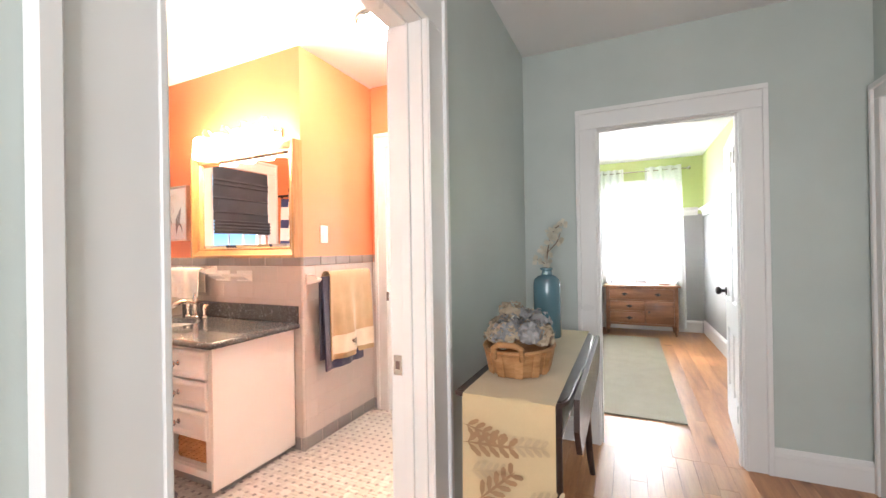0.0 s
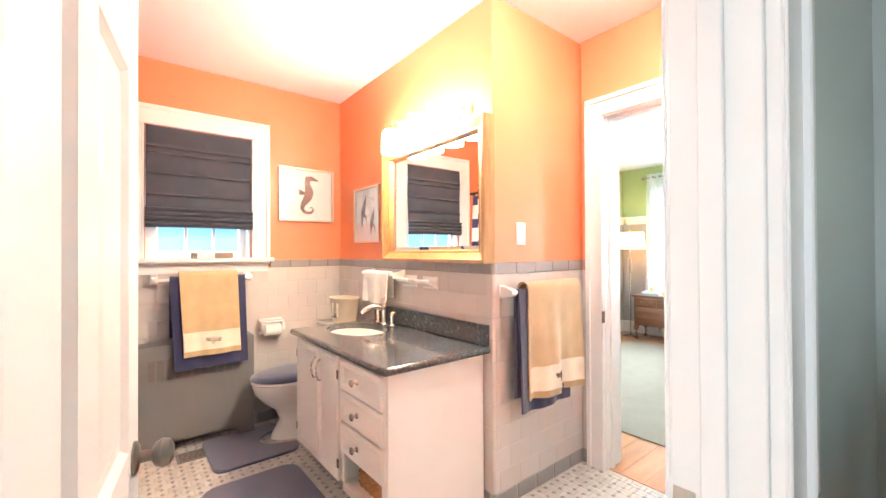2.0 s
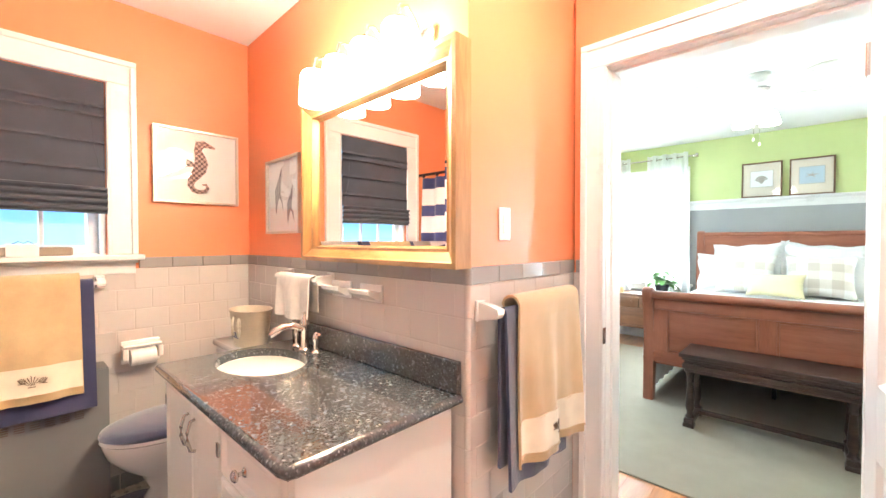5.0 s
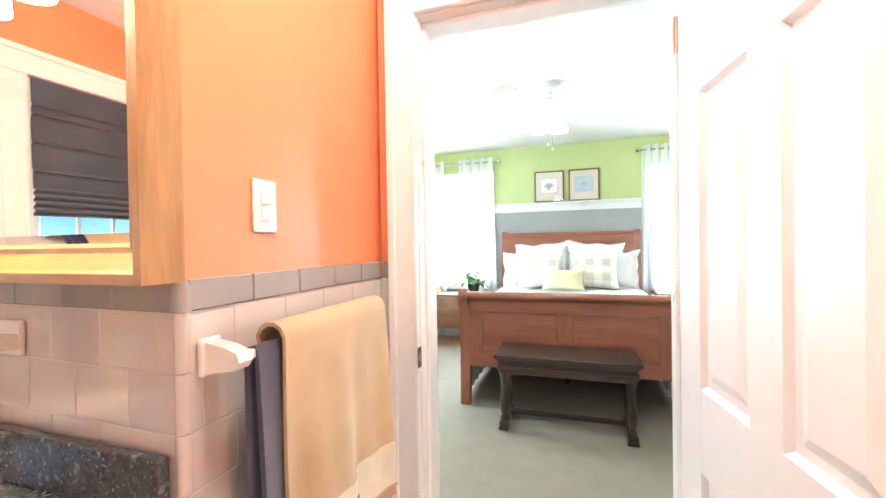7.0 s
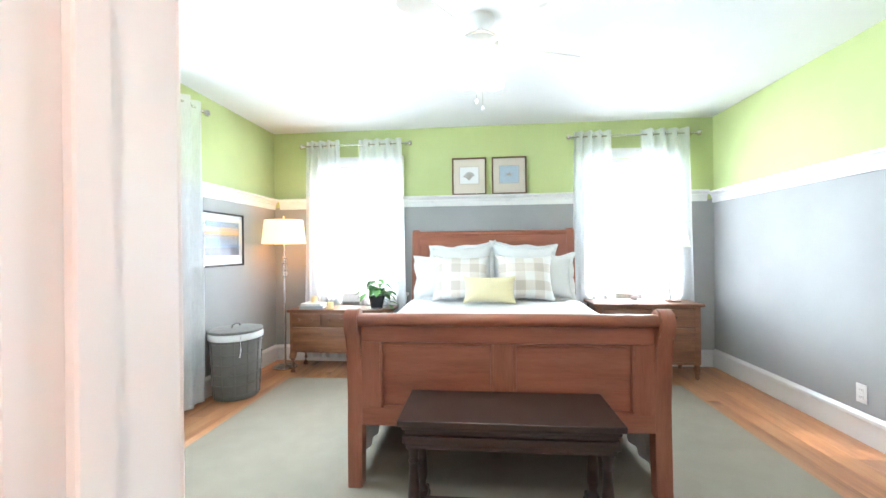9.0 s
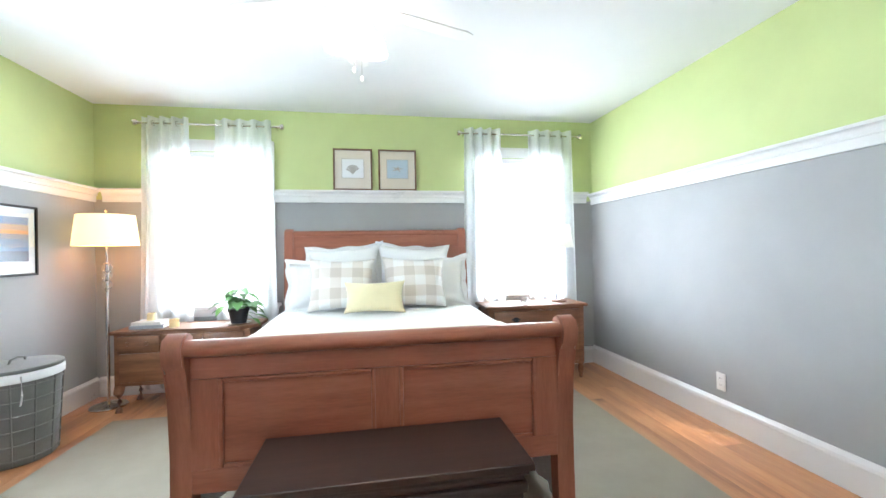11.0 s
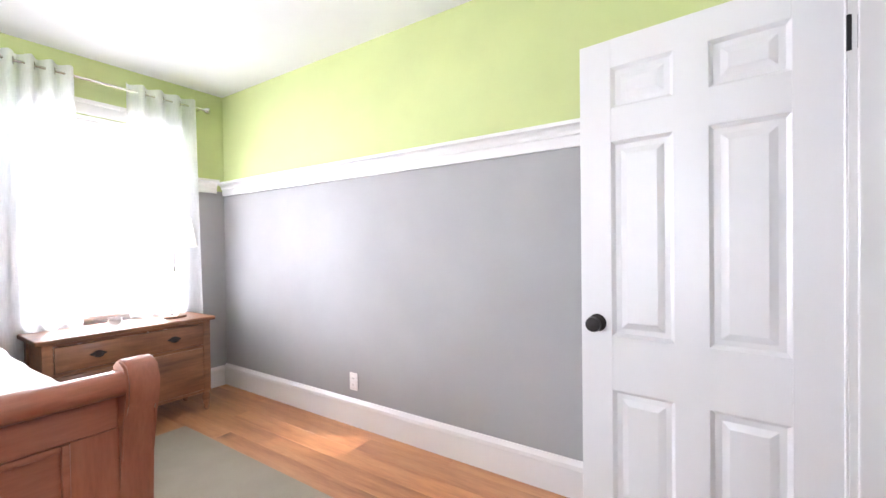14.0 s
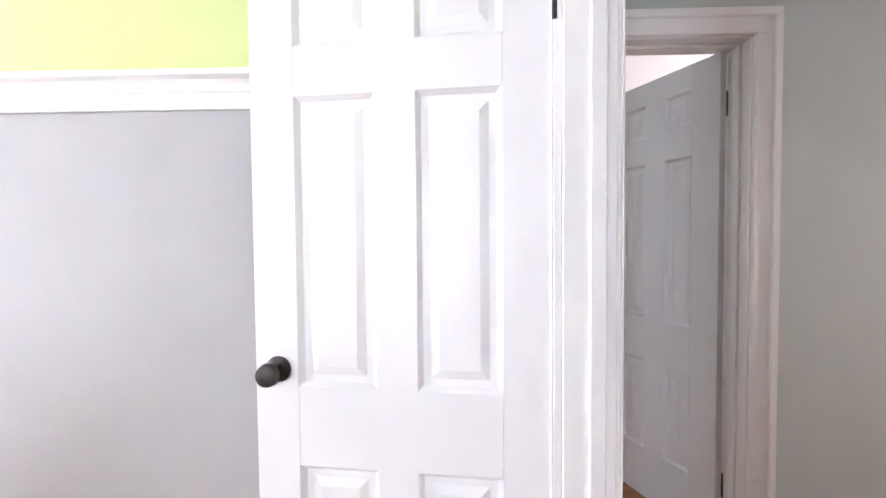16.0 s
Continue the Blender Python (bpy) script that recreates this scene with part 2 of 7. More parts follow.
def granite():
    m = material("blue_pearl_granite", (0.06, 0.065, 0.07), 0.12, 0, 0.4)
    v = coords(m)
    vo = m.node_tree.nodes.new("ShaderNodeTexVoronoi")
    vo.inputs["Scale"].default_value = 190
    m.node_tree.links.new(v, vo.inputs["Vector"])
    vb = m.node_tree.nodes.new("ShaderNodeTexVoronoi")
    vb.inputs["Scale"].default_value = 85
    m.node_tree.links.new(v, vb.inputs["Vector"])
    base = ramp(m, noise_tex(m, v, 110, 6, 0.7), [(0.35, (0.035, 0.037, 0.041)), (0.55, (0.07, 0.073, 0.079)), (0.75, (0.13, 0.135, 0.14))])
    fleck = ramp(m, vo.outputs["Color"], [(0.80, (0, 0, 0)), (0.97, (0.25, 0.26, 0.27))])
    fleck_b = ramp(m, vb.outputs["Color"], [(0.82, (0, 0, 0)), (0.93, (0.10, 0.115, 0.14))])
    set_color(m, mix(m, 1.0, mix(m, 1.0, base, fleck, "ADD"), fleck_b, "ADD"))
    return m


def stripes():
    m = cloth("navy_white_stripe", (0.8, 0.8, 0.8), weave=900, relief=0.15)
    n, l = m.node_tree.nodes, m.node_tree.links
    c, s = n.new("ShaderNodeTexCoord"), n.new("ShaderNodeSeparateXYZ")
    l.new(c.outputs["Object"], s.inputs[0])
    a, g = n.new("ShaderNodeMath"), n.new("ShaderNodeMath")
    a.operation, a.inputs[1].default_value = "FRACT", 0
    d = n.new("ShaderNodeMath")
    d.operation, d.inputs[1].default_value = "DIVIDE", 0.235
    l.new(s.outputs[2], d.inputs[0])
    l.new(d.outputs[0], a.inputs[0])
    g.operation, g.inputs[1].default_value = "GREATER_THAN", 0.60
    l.new(a.outputs[0], g.inputs[0])
    set_color(m, mix(m, g.outputs[0], (0.82, 0.80, 0.80), (0.045, 0.05, 0.15)))
    return m


def gingham():
    """Buffalo check in oatmeal and white, on the pillow's own axes."""
    m = cloth("oatmeal_buffalo_check", (0.7, 0.66, 0.6), weave=800, relief=0.2)
    n, l = m.node_tree.nodes, m.node_tree.links
    c, s = n.new("ShaderNodeTexCoord"), n.new("ShaderNodeSeparateXYZ")
    l.new(c.outputs["Object"], s.inputs[0])
    outs = []
    for axis in (0, 2):
        d, f, g = n.new("ShaderNodeMath"), n.new("ShaderNodeMath"), n.new("ShaderNodeMath")
        d.operation, d.inputs[1].default_value = "DIVIDE", 0.16
        f.operation = "FRACT"
        g.operation, g.inputs[1].default_value = "GREATER_THAN", 0.5
        l.new(s.outputs[axis], d.inputs[0])
        l.new(d.outputs[0], f.inputs[0])
        l.new(f.outputs[0], g.inputs[0])
        outs.append(g.outputs[0])
    add = n.new("ShaderNodeMath")
    add.operation = "ADD"
    l.new(outs[0], add.inputs[0])
    l.new(outs[1], add.inputs[1])
    half = n.new("ShaderNodeMath")
    half.operation, half.inputs[1].default_value = "MULTIPLY", 0.5
    l.new(add.outputs[0], half.inputs[0])
    set_color(m, ramp(m, half.outputs[0], [(0.0, (0.82, 0.81, 0.79)), (0.5, (0.72, 0.67, 0.62)), (1.0, (0.59, 0.53, 0.475))]))
    return m


TILE, GRANITE, STRIPE, CHECK = tile_glaze(), granite(), stripes(), gingham()


# ---- mesh helpers ----
def part(name, bm, mat, parent=None, label="", smooth=None):
    """Links a bmesh as one mesh object under a thing or a part."""
    bmesh.ops.recalc_face_normals(bm, faces=bm.faces)
    me = bpy.data.meshes.new(name)
    bm.to_mesh(me)
    bm.free()
    mats = mat if isinstance(mat, (list, tuple)) else [mat]
    for x in mats:
        me.materials.append(x)
    if smooth is not None:
        me.shade_smooth()
        me.set_sharp_from_angle(angle=radians(smooth))
    ob = new(name, me)
    if parent:
        ob.parent = parent
    if label:
        tagged(ob, label)
    return ob


def thing(name, label, category, x=0, y=0, z=0, rz=0, group=""):
    e = new(name)
    e.empty_display_size = 0.05
    e.matrix_world = pose(x, y, z, 0, 0, rz)
    return tagged(e, label, category, group)


def box(bm, lo, hi, bevel=0.0, seg=2, mi=0, m=None):
    v = [bm.verts.new((x, y, z)) for x in (lo[0], hi[0]) for y in (lo[1], hi[1]) for z in (lo[2], hi[2])]
    q = [(0, 1, 3, 2), (4, 6, 7, 5), (0, 4, 5, 1), (2, 3, 7, 6), (0, 2, 6, 4), (1, 5, 7, 3)]
    f = [bm.faces.new([v[i] for i in c]) for c in q]
    for x in f:
        x.material_index = mi
    if bevel:
        r = bmesh.ops.bevel(bm, geom=list({e for x in f for e in x.edges}), offset=bevel, segments=seg, profile=0.5, affect="EDGES")
        v = list({w for x in r["faces"] for w in x.verts} | {w for x in f if x.is_valid for w in x.verts})
        for x in r["faces"]:
            x.material_index = mi
    if m is not None:
        bmesh.ops.transform(bm, matrix=m, verts=v)
    return v


def boxes(*items, bevel=0.0):
    bm = bmesh.new()
    for lo, hi in items:
        box(bm, lo, hi, bevel)
    return bm


def one(lo, hi, bevel=0.0, seg=2):
    bm = bmesh.new()
    box(bm, lo, hi, bevel, seg)
    return bm


def lathe(bm, profile, n=24, at=(0, 0, 0), m=None, sx=1.0, sy=1.0):
    """Turns (radius, height) pairs round the z axis."""
    rings = []
    for r, z in profile:
        rings.append([bm.verts.new((at[0] + sx * r * math.cos(2 * math.pi * i / n), at[1] + sy * r * math.sin(2 * math.pi * i / n), at[2] + z)) for i in range(n)])
    for a, b in zip(rings, rings[1:]):
        for i in range(n):
            bm.faces.new((a[i], a[(i + 1) % n], b[(i + 1) % n], b[i]))
    for ring, r in ((rings[0], profile[0][0]), (rings[-1], profile[-1][0])):
        if r > 1e-5:
            bm.faces.new(ring)
    if m is not None:
        bmesh.ops.transform(bm, matrix=m, verts=[v for ring in rings for v in ring])
    return bm


def turned(profile, n=24, at=(0, 0, 0), m=None, sx=1.0, sy=1.0):
    return lathe(bmesh.new(), profile, n, at, m, sx, sy)


def tube(bm, pts, r, n=10, cap=True):
    """A round bar along a line of points."""
    pts = [Vector(p) for p in pts]
    rings = []
    for i, p in enumerate(pts):
        d = (pts[min(i + 1, len(pts) - 1)] - pts[max(i - 1, 0)]).normalized()
        side = d.cross(Vector((0, 0, 1)))
        if side.length < 1e-3:
            side = d.cross(Vector((0, 1, 0)))
        side.normalize()
        up = side.cross(d)
        rr = r[i] if isinstance(r, (list, tuple)) else r
        rings.append([bm.verts.new(p + rr * (math.cos(2 * math.pi * k / n) * side + math.sin(2 * math.pi * k / n) * up)) for k in range(n)])
    for a, b in zip(rings, rings[1:]):
        for k in range(n):
            bm.faces.new((a[k], a[(k + 1) % n], b[(k + 1) % n], b[k]))
    if cap:
        bm.faces.new(rings[0])
        bm.faces.new(rings[-1])
    return bm


def bar(pts, r, n=10):
    return tube(bmesh.new(), pts, r, n)


def extrude(bm, outline, axis, a, b, mi=0):
    """A prism: outline of 2D points in the plane across axis, from a to b."""
    def at(p, w):
        return {"x": (w, p[0], p[1]), "y": (p[0], w, p[1]), "z": (p[0], p[1], w)}[axis]
    s, e = [bm.verts.new(at(p, a)) for p in outline], [bm.verts.new(at(p, b)) for p in outline]
    fs = [bm.faces.new(s), bm.faces.new(e)]
    for i in range(len(outline)):
        j = (i + 1) % len(outline)
        fs.append(bm.faces.new((s[i], s[j], e[j], e[i])))
    for f in fs:
        f.material_index = mi
    return bm


def prism(outline, axis, a, b):
    return extrude(bmesh.new(), outline, axis, a, b)


def sheet(f, nu, nv, thick=0.0):
    """A surface f(u, v), u and v from 0 to 1; with thick, a closed slab."""
    bm = bmesh.new()
    g = [[bm.verts.new(f(i / nu, j / nv)) for j in range(nv + 1)] for i in range(nu + 1)]
    for i in range(nu):
        for j in range(nv):
            bm.faces.new((g[i][j], g[i + 1][j], g[i + 1][j + 1], g[i][j + 1]))
    if thick:
        bmesh.ops.recalc_face_normals(bm, faces=bm.faces)
        bmesh.ops.solidify(bm, geom=bm.faces[:], thickness=thick)
    return bm


# ---- the setting ----
H = 2.54
YS, YN, XE, XW = 3.215, 7.15, 1.335, -3.34      # bedroom faces
RAIL = 1.706


def structure(name, bm, mat, label, category, smooth=None):
    return tagged(part(name, bm, mat, None, label, smooth), "", category, "", "structure")


def pierced(axis, a, b, lo, hi, z0, z1, holes, split=None):
    """A wall across axis from a to b, along the other axis lo to hi, with holes (from, to, bottom, top)."""
    bm = bmesh.new()

    def put(u0, u1, w0, w1):
        cuts = [w0, w1] if split is None or not w0 < split < w1 else [w0, split, w1]
        for c0, c1 in zip(cuts, cuts[1:]):
            mi = 1 if split is not None and c0 >= split - 1e-4 else 0
            if axis == "x":
                box(bm, (a, u0, c0), (b, u1, c1), mi=mi)
            else:
                box(bm, (u0, a, c0), (u1, b, c1), mi=mi)
    u = lo
    for h0, h1, b0, t0 in sorted(holes):
        if h0 > u:
            put(u, h0, z0, z1)
        if b0 > z0:
            put(h0, h1, z0, b0)
        if t0 < z1:
            put(h0, h1, t0, z1)
        u = h1
    put(u, hi, z0, z1)
    return bm


TWO = [GREY, GREEN]
LW, RW = (-2.78, -1.96, 0.74, 2.14), (0.11, 0.93, 0.74, 2.14)
WW = (4.47, 5.43, 0.74, 2.14)
BS, HS = 3.06, 3.095      # bathroom and hall face of the bedroom's south wall
BD, HD, BH, FD = (-1.375, -0.54, 0, 2.068), (0.155, 0.932, 0, 2.005), (0.73, 1.615, 0, 2.05), (2.385, 3.005, 0, 1.955)
BW = (0.997, 1.628, 1.215, 2.10)
structure("wall_bedroom_north", pierced("y", YN, YN + 0.2, XW - 0.2, XE + 0.2, 0, H, [LW, RW], RAIL), TWO, "grey wall with lime green above a white rail", "wall")
structure("wall_bedroom_east", pierced("x", XE, XE + 0.1, YS, YN, 0, H, [], RAIL), TWO, "grey wall with lime green above a white rail", "wall")
structure("wall_bedroom_west", pierced("x", XW - 0.2, XW, YS, YN, 0, H, [WW], RAIL), TWO, "grey wall with lime green above a white rail", "wall")
structure("wall_bedroom_south", pierced("y", 3.14, YS, XW - 0.2, 1.60, 0, H, [BD, HD], RAIL), TWO, "grey and green wall with two doorways", "wall")
structure("wall_bath_north", pierced("y", BS, 3.14, -1.503, -0.35, 0, H, [BD]), ORANGE, "coral orange wall above tiles beside a doorway", "wall")
structure("wall_bath_mirror", prism([(-1.515, 2.30), (-1.515, 3.14), (-3.40, 3.14), (-3.40, 2.342)], "z", 0, H), ORANGE, "coral orange wall above a tiled dado", "wall")
structure("wall_bath_west", pierced("x", XW - 0.2, -3.355, -0.1, 2.34, 0, H, [BW]), ORANGE, "coral orange wall with a window above tiles", "wall")
structure("wall_bath_east", pierced("x", -0.42, -0.35, 0.0, BS, 0, H, [BH]), ORANGE, "coral orange bathroom wall with a doorway", "wall")
structure("wall_bath_south", one((XW, -0.1, 0), (-0.42, 0.0, H)), ORANGE, "plain coral orange wall behind the shower", "wall")
structure("wall_hall_west", pierced("x", -0.35, -0.29, -1.7, 3.14, 0, H, [BH]), HALL, "pale sage hall wall with a doorway", "wall")
structure("wall_hall_north", pierced("y", HS, 3.14, -0.29, 1.60, 0, H, [HD]), HALL, "pale sage hall wall with a doorway", "wall")
structure("wall_hall_east", pierced("x", 1.47, 1.60, -1.7, HS, 0, H, [FD]), HALL, "pale sage hall wall with a doorway", "wall")
# the opening is invented, a place for the hall's fill lamp
structure("wall_hall_south", pierced("y", -1.8, -1.7, -0.35, 1.60, 0, H, [(0.15, 1.05, 0.9, 2.1)]), HALL, "plain hall wall with an added, unseen window opening", "wall")
structure("wall_room_east", one((3.9, 0.5, 0), (4.0, 4.0, H)), HALL, "plain pale wall of a further room", "wall")
structure("wall_room_north", one((1.60, 3.9, 0), (4.0, 4.0, H)), HALL, "plain pale wall of a further room", "wall")
structure("wall_room_west", one((1.50, 3.215, 0), (1.60, 4.0, H)), HALL, "plain pale wall of a further room", "wall")
# invented opening, made only to hold the further room's fill lamp
structure("wall_room_south", pierced("y", 0.5, 0.6, 1.60, 4.0, 0, H, [(2.4, 3.4, 0.9, 2.1)]), HALL, "plain pale wall with an added, unseen window opening", "wall")
structure("ceiling_bedroom", one((XW - 0.2, 3.14, H), (XE + 0.2, YN + 0.2, H + 0.12)), CEIL, "flat white plaster bedroom ceiling", "ceiling")
structure("ceiling_bath", one((XW - 0.2, -0.1, H), (-0.35, 3.14, H + 0.12)), CEIL, "flat white plaster bathroom ceiling", "ceiling")
structure("ceiling_hall", one((-0.35, -1.8, H), (1.60, 3.14, H + 0.12)), CEIL, "flat white plaster hall ceiling", "ceiling")
structure("ceiling_room", one((1.60, 0.5, H), (4.0, 4.0, H + 0.12)), CEIL, "flat white ceiling of a further room", "ceiling")
GROUND = paint("lawn_soil", (0.10, 0.13, 0.06), 0.9, 0.5, 0.3)
structure("ground", one((-150, -150, -0.9), (150, 150, -0.5)), GROUND, "plain green ground outside the house", "ground")
SUBFLOOR = material("shadowed_subfloor", (0.07, 0.03, 0.012), 0.8)
floor_bed = structure("floor_bedroom", one((XW - 0.2, 3.09, -0.12), (XE + 0.2, YN + 0.2, -0.012)), SUBFLOOR, "honey pine plank bedroom floor", "floor")
floor_hall = structure("floor_hall", one((-0.35, -1.8, -0.12), (1.60, 3.09, -0.012)), SUBFLOOR, "honey oak strip hall floor", "floor")
floor_bath = structure("floor_bath", one((XW - 0.2, -0.1, -0.12), (-0.35, 3.09, -0.004)), GROUT, "white basketweave mosaic floor with grey dots", "floor")
floor_room = structure("floor_room", one((1.60, 0.50, -0.12), (4.0, 4.0, -0.013)), PLANK, "plain wooden floor of a further room", "floor")


def base_profile(h=0.17, t=0.02):
    return [(0, 0), (t, 0), (t, h - 0.045), (t + 0.006, h - 0.04), (t + 0.004, h - 0.02), (t - 0.006, h - 0.008), (t - 0.012, h), (0, h)]


def rail_profile():
    return [(0, 0), (0.016, 0), (0.016, 0.05), (0.026, 0.055), (0.026, 0.072), (0.04, 0.088), (0.066, 0.094), (0.066, 0.112), (0, 0.112)]


def run_y(name, profile, face, sign, a, b, z, label, category):
    bm = bmesh.new()
    out = [(face + sign * p, z + q) for p, q in profile]
    s, e = [bm.verts.new((p[0], a, p[1])) for p in out], [bm.verts.new((p[0], b, p[1])) for p in out]
    bm.faces.new(s)
    bm.faces.new(e)
    for i in range(len(out)):
        j = (i + 1) % len(out)
        bm.faces.new((s[i], s[j], e[j], e[i]))
    return structure(name, bm, TRIM, label, category)


def run_x(name, profile, face, sign, a, b, z, label, category):
    bm = bmesh.new()
    extrude(bm, [(face + sign * p, z + q) for p, q in profile], "x", a, b)
    return structure(name, bm, TRIM, label, category)


BL = "tall white moulded baseboard"
run_y("baseboard_east", base_profile(0.182), XE, -1, YS, YN - 0.002, 0, BL, "baseboard")
run_y("baseboard_west", base_profile(), XW, 1, YS, YN - 0.002, 0, BL, "baseboard")
run_x("baseboard_north", base_profile(), YN, -1, XW + 0.03, XE - 0.03, 0, BL, "baseboard")
run_x("baseboard_hall", base_profile(0.15), HS, -1, 1.04, 1.44, 0, BL, "baseboard")
run_x("baseboard_hall_b", base_profile(0.15), HS, -1, -0.28, 0.05, 0, BL, "baseboard")
run_y("baseboard_hall_west", base_profile(0.15), -0.29, 1, 1.77, 3.03, 0, BL, "baseboard")
run_y("baseboard_hall_west_b", base_profile(0.15), -0.29, 1, -1.7, 0.59, 0, BL, "baseboard")
run_y("baseboard_room", base_profile(0.15), 3.9, -1, 0.6, 3.9, 0, BL, "baseboard")
run_x("baseboard_room_b", base_profile(0.15), 3.9, -1, 1.6, 3.88, 0, BL, "baseboard")
RL = "white moulded picture rail with a narrow ledge"
run_y("trim_rail_east", rail_profile(), XE, -1, YS, YN - 0.002, RAIL - 0.038, RL, "picture rail")
run_y("trim_rail_west", rail_profile(), XW, 1, YS, YN - 0.002, RAIL - 0.02, RL, "picture rail")
for k, (a, b) in enumerate([(XW + 0.07, -2.92), (-1.86, -0.02), (1.04, XE - 0.07)]):
    run_x("trim_rail_north_%s" % "abc"[k], rail_profile(), YN, -1, a, b, RAIL - 0.02, RL, "picture rail")


def casing(name, axis, face, sign, lo, hi, bottom, top, w=0.105, t=0.022, label="white moulded door casing", sill=False):
    """Flat boards with a raised outer band round an opening, standing out of the wall face."""
    c = thing(name, label, "window casing" if sill else "door casing")
    c["kind"] = "structure"

    def board(part_name, *bits):
        bm = bmesh.new()
        for u0, u1, z0, z1, d0, d1 in bits:
            e = sorted((face + sign * d0, face + sign * d1))
            if axis == "y":
                box(bm, (u0, e[0], z0), (u1, e[1], z1), 0.003, 1)
            else:
                box(bm, (e[0], u0, z0), (e[1], u1, z1), 0.003, 1)
        part(part_name, bm, TRIM, c)
    top_b = top + w - 0.0225
    board("side_board", (lo - w, lo - 0.006, bottom, top + 0.006, 0, t))
    board("side_board", (hi + 0.006, hi + w, bottom, top + 0.006, 0, t))
    board("head_board", (lo - w, hi + w, top + 0.0065, top + w, 0, t))
    board("back_band", (lo - w - 0.004, lo - w + 0.022, bottom, top_b, 0, t + 0.012))
    board("back_band", (hi + w - 0.022, hi + w + 0.004, bottom, top_b, 0, t + 0.012))
    board("back_band", (lo - w - 0.004, hi + w + 0.004, top + w - 0.022, top + w + 0.006, 0, t + 0.012))
    board("inner_bead", (lo - 0.02, lo - 0.006, bottom, top + 0.005, t, t + 0.005))
    board("inner_bead", (hi + 0.006, hi + 0.02, bottom, top + 0.005, t, t + 0.005))
    return c


def jamb(name, axis, a, b, lo, hi, top, stop):
    """White lining boards and stops inside a doorway."""
    c = thing(name, "white painted door jamb with stops", "door jamb")
    c["kind"] = "structure"
    e = 0.02

    def board(part_name, u0, u1, w0, w1, z0, z1):
        bm = bmesh.new()
        if axis == "y":
            box(bm, (u0, w0, z0), (u1, w1, z1), 0.002, 1)
        else:
            box(bm, (w0, u0, z0), (w1, u1, z1), 0.002, 1)
        part(part_name, bm, TRIM, c)
    board("jamb_board", lo - e, lo, a, b, 0, top)
    board("jamb_board", hi, hi + e, a, b, 0, top)
    board("head_jamb", lo - e, hi + e, a, b, top + 0.0005, top + e)
    board("door_stop", lo, lo + 0.012, stop - 0.018, stop + 0.018, 0, top - 0.0005)
    board("door_stop", hi - 0.012, hi, stop - 0.018, stop + 0.018, 0, top - 0.0005)
    board("head_stop", lo + 0.0125, hi - 0.0125, stop - 0.018, stop + 0.018, top - 0.012, top)
    return c


def thinned(h):
    """The clear opening between two jamb boards."""
    return h[0] + 0.02, h[1] - 0.02, h[3] - 0.02


for nm, ax, a, b, hole, stop in (("bath_bedroom", "y", BS, YS, BD, 3.12), ("hall_bedroom", "y", HS, YS, HD, 3.14),
                                 ("hall_bath", "x", -0.42, -0.29, BH, -0.355), ("hall_room", "x", 1.47, 1.60, FD, 1.53)):
    lo, hi, top = thinned(hole)
    jamb("door_jamb_" + nm, ax, a - 0.001, b + 0.001, lo, hi, top, stop)
casing("door_casing_bath", "y", BS, -1, BD[0] + 0.02, BD[1] - 0.02, 0, BD[3] - 0.02)
casing("door_casing_bedroom_a", "y", YS, 1, BD[0] + 0.02, BD[1] - 0.02, 0, BD[3] - 0.02)
casing("door_casing_hall", "y", HS, -1, HD[0] + 0.02, HD[1] - 0.02, 0, HD[3] - 0.02, 0.125, 0.014)
casing("door_casing_bedroom_b", "y", YS, 1, HD[0] + 0.02, HD[1] - 0.02, 0, HD[3] - 0.02)
casing("door_casing_hall_west", "x", -0.29, 1, BH[0] + 0.02, BH[1] - 0.02, 0, BH[3] - 0.02, 0.15)
casing("door_casing_bath_east", "x", -0.42, -1, BH[0] + 0.02, BH[1] - 0.02, 0, BH[3] - 0.02, 0.105, 0.008)
casing("door_casing_hall_east", "x", 1.47, -1, FD[0] + 0.02, FD[1] - 0.02, 0, FD[3] - 0.02, 0.085)


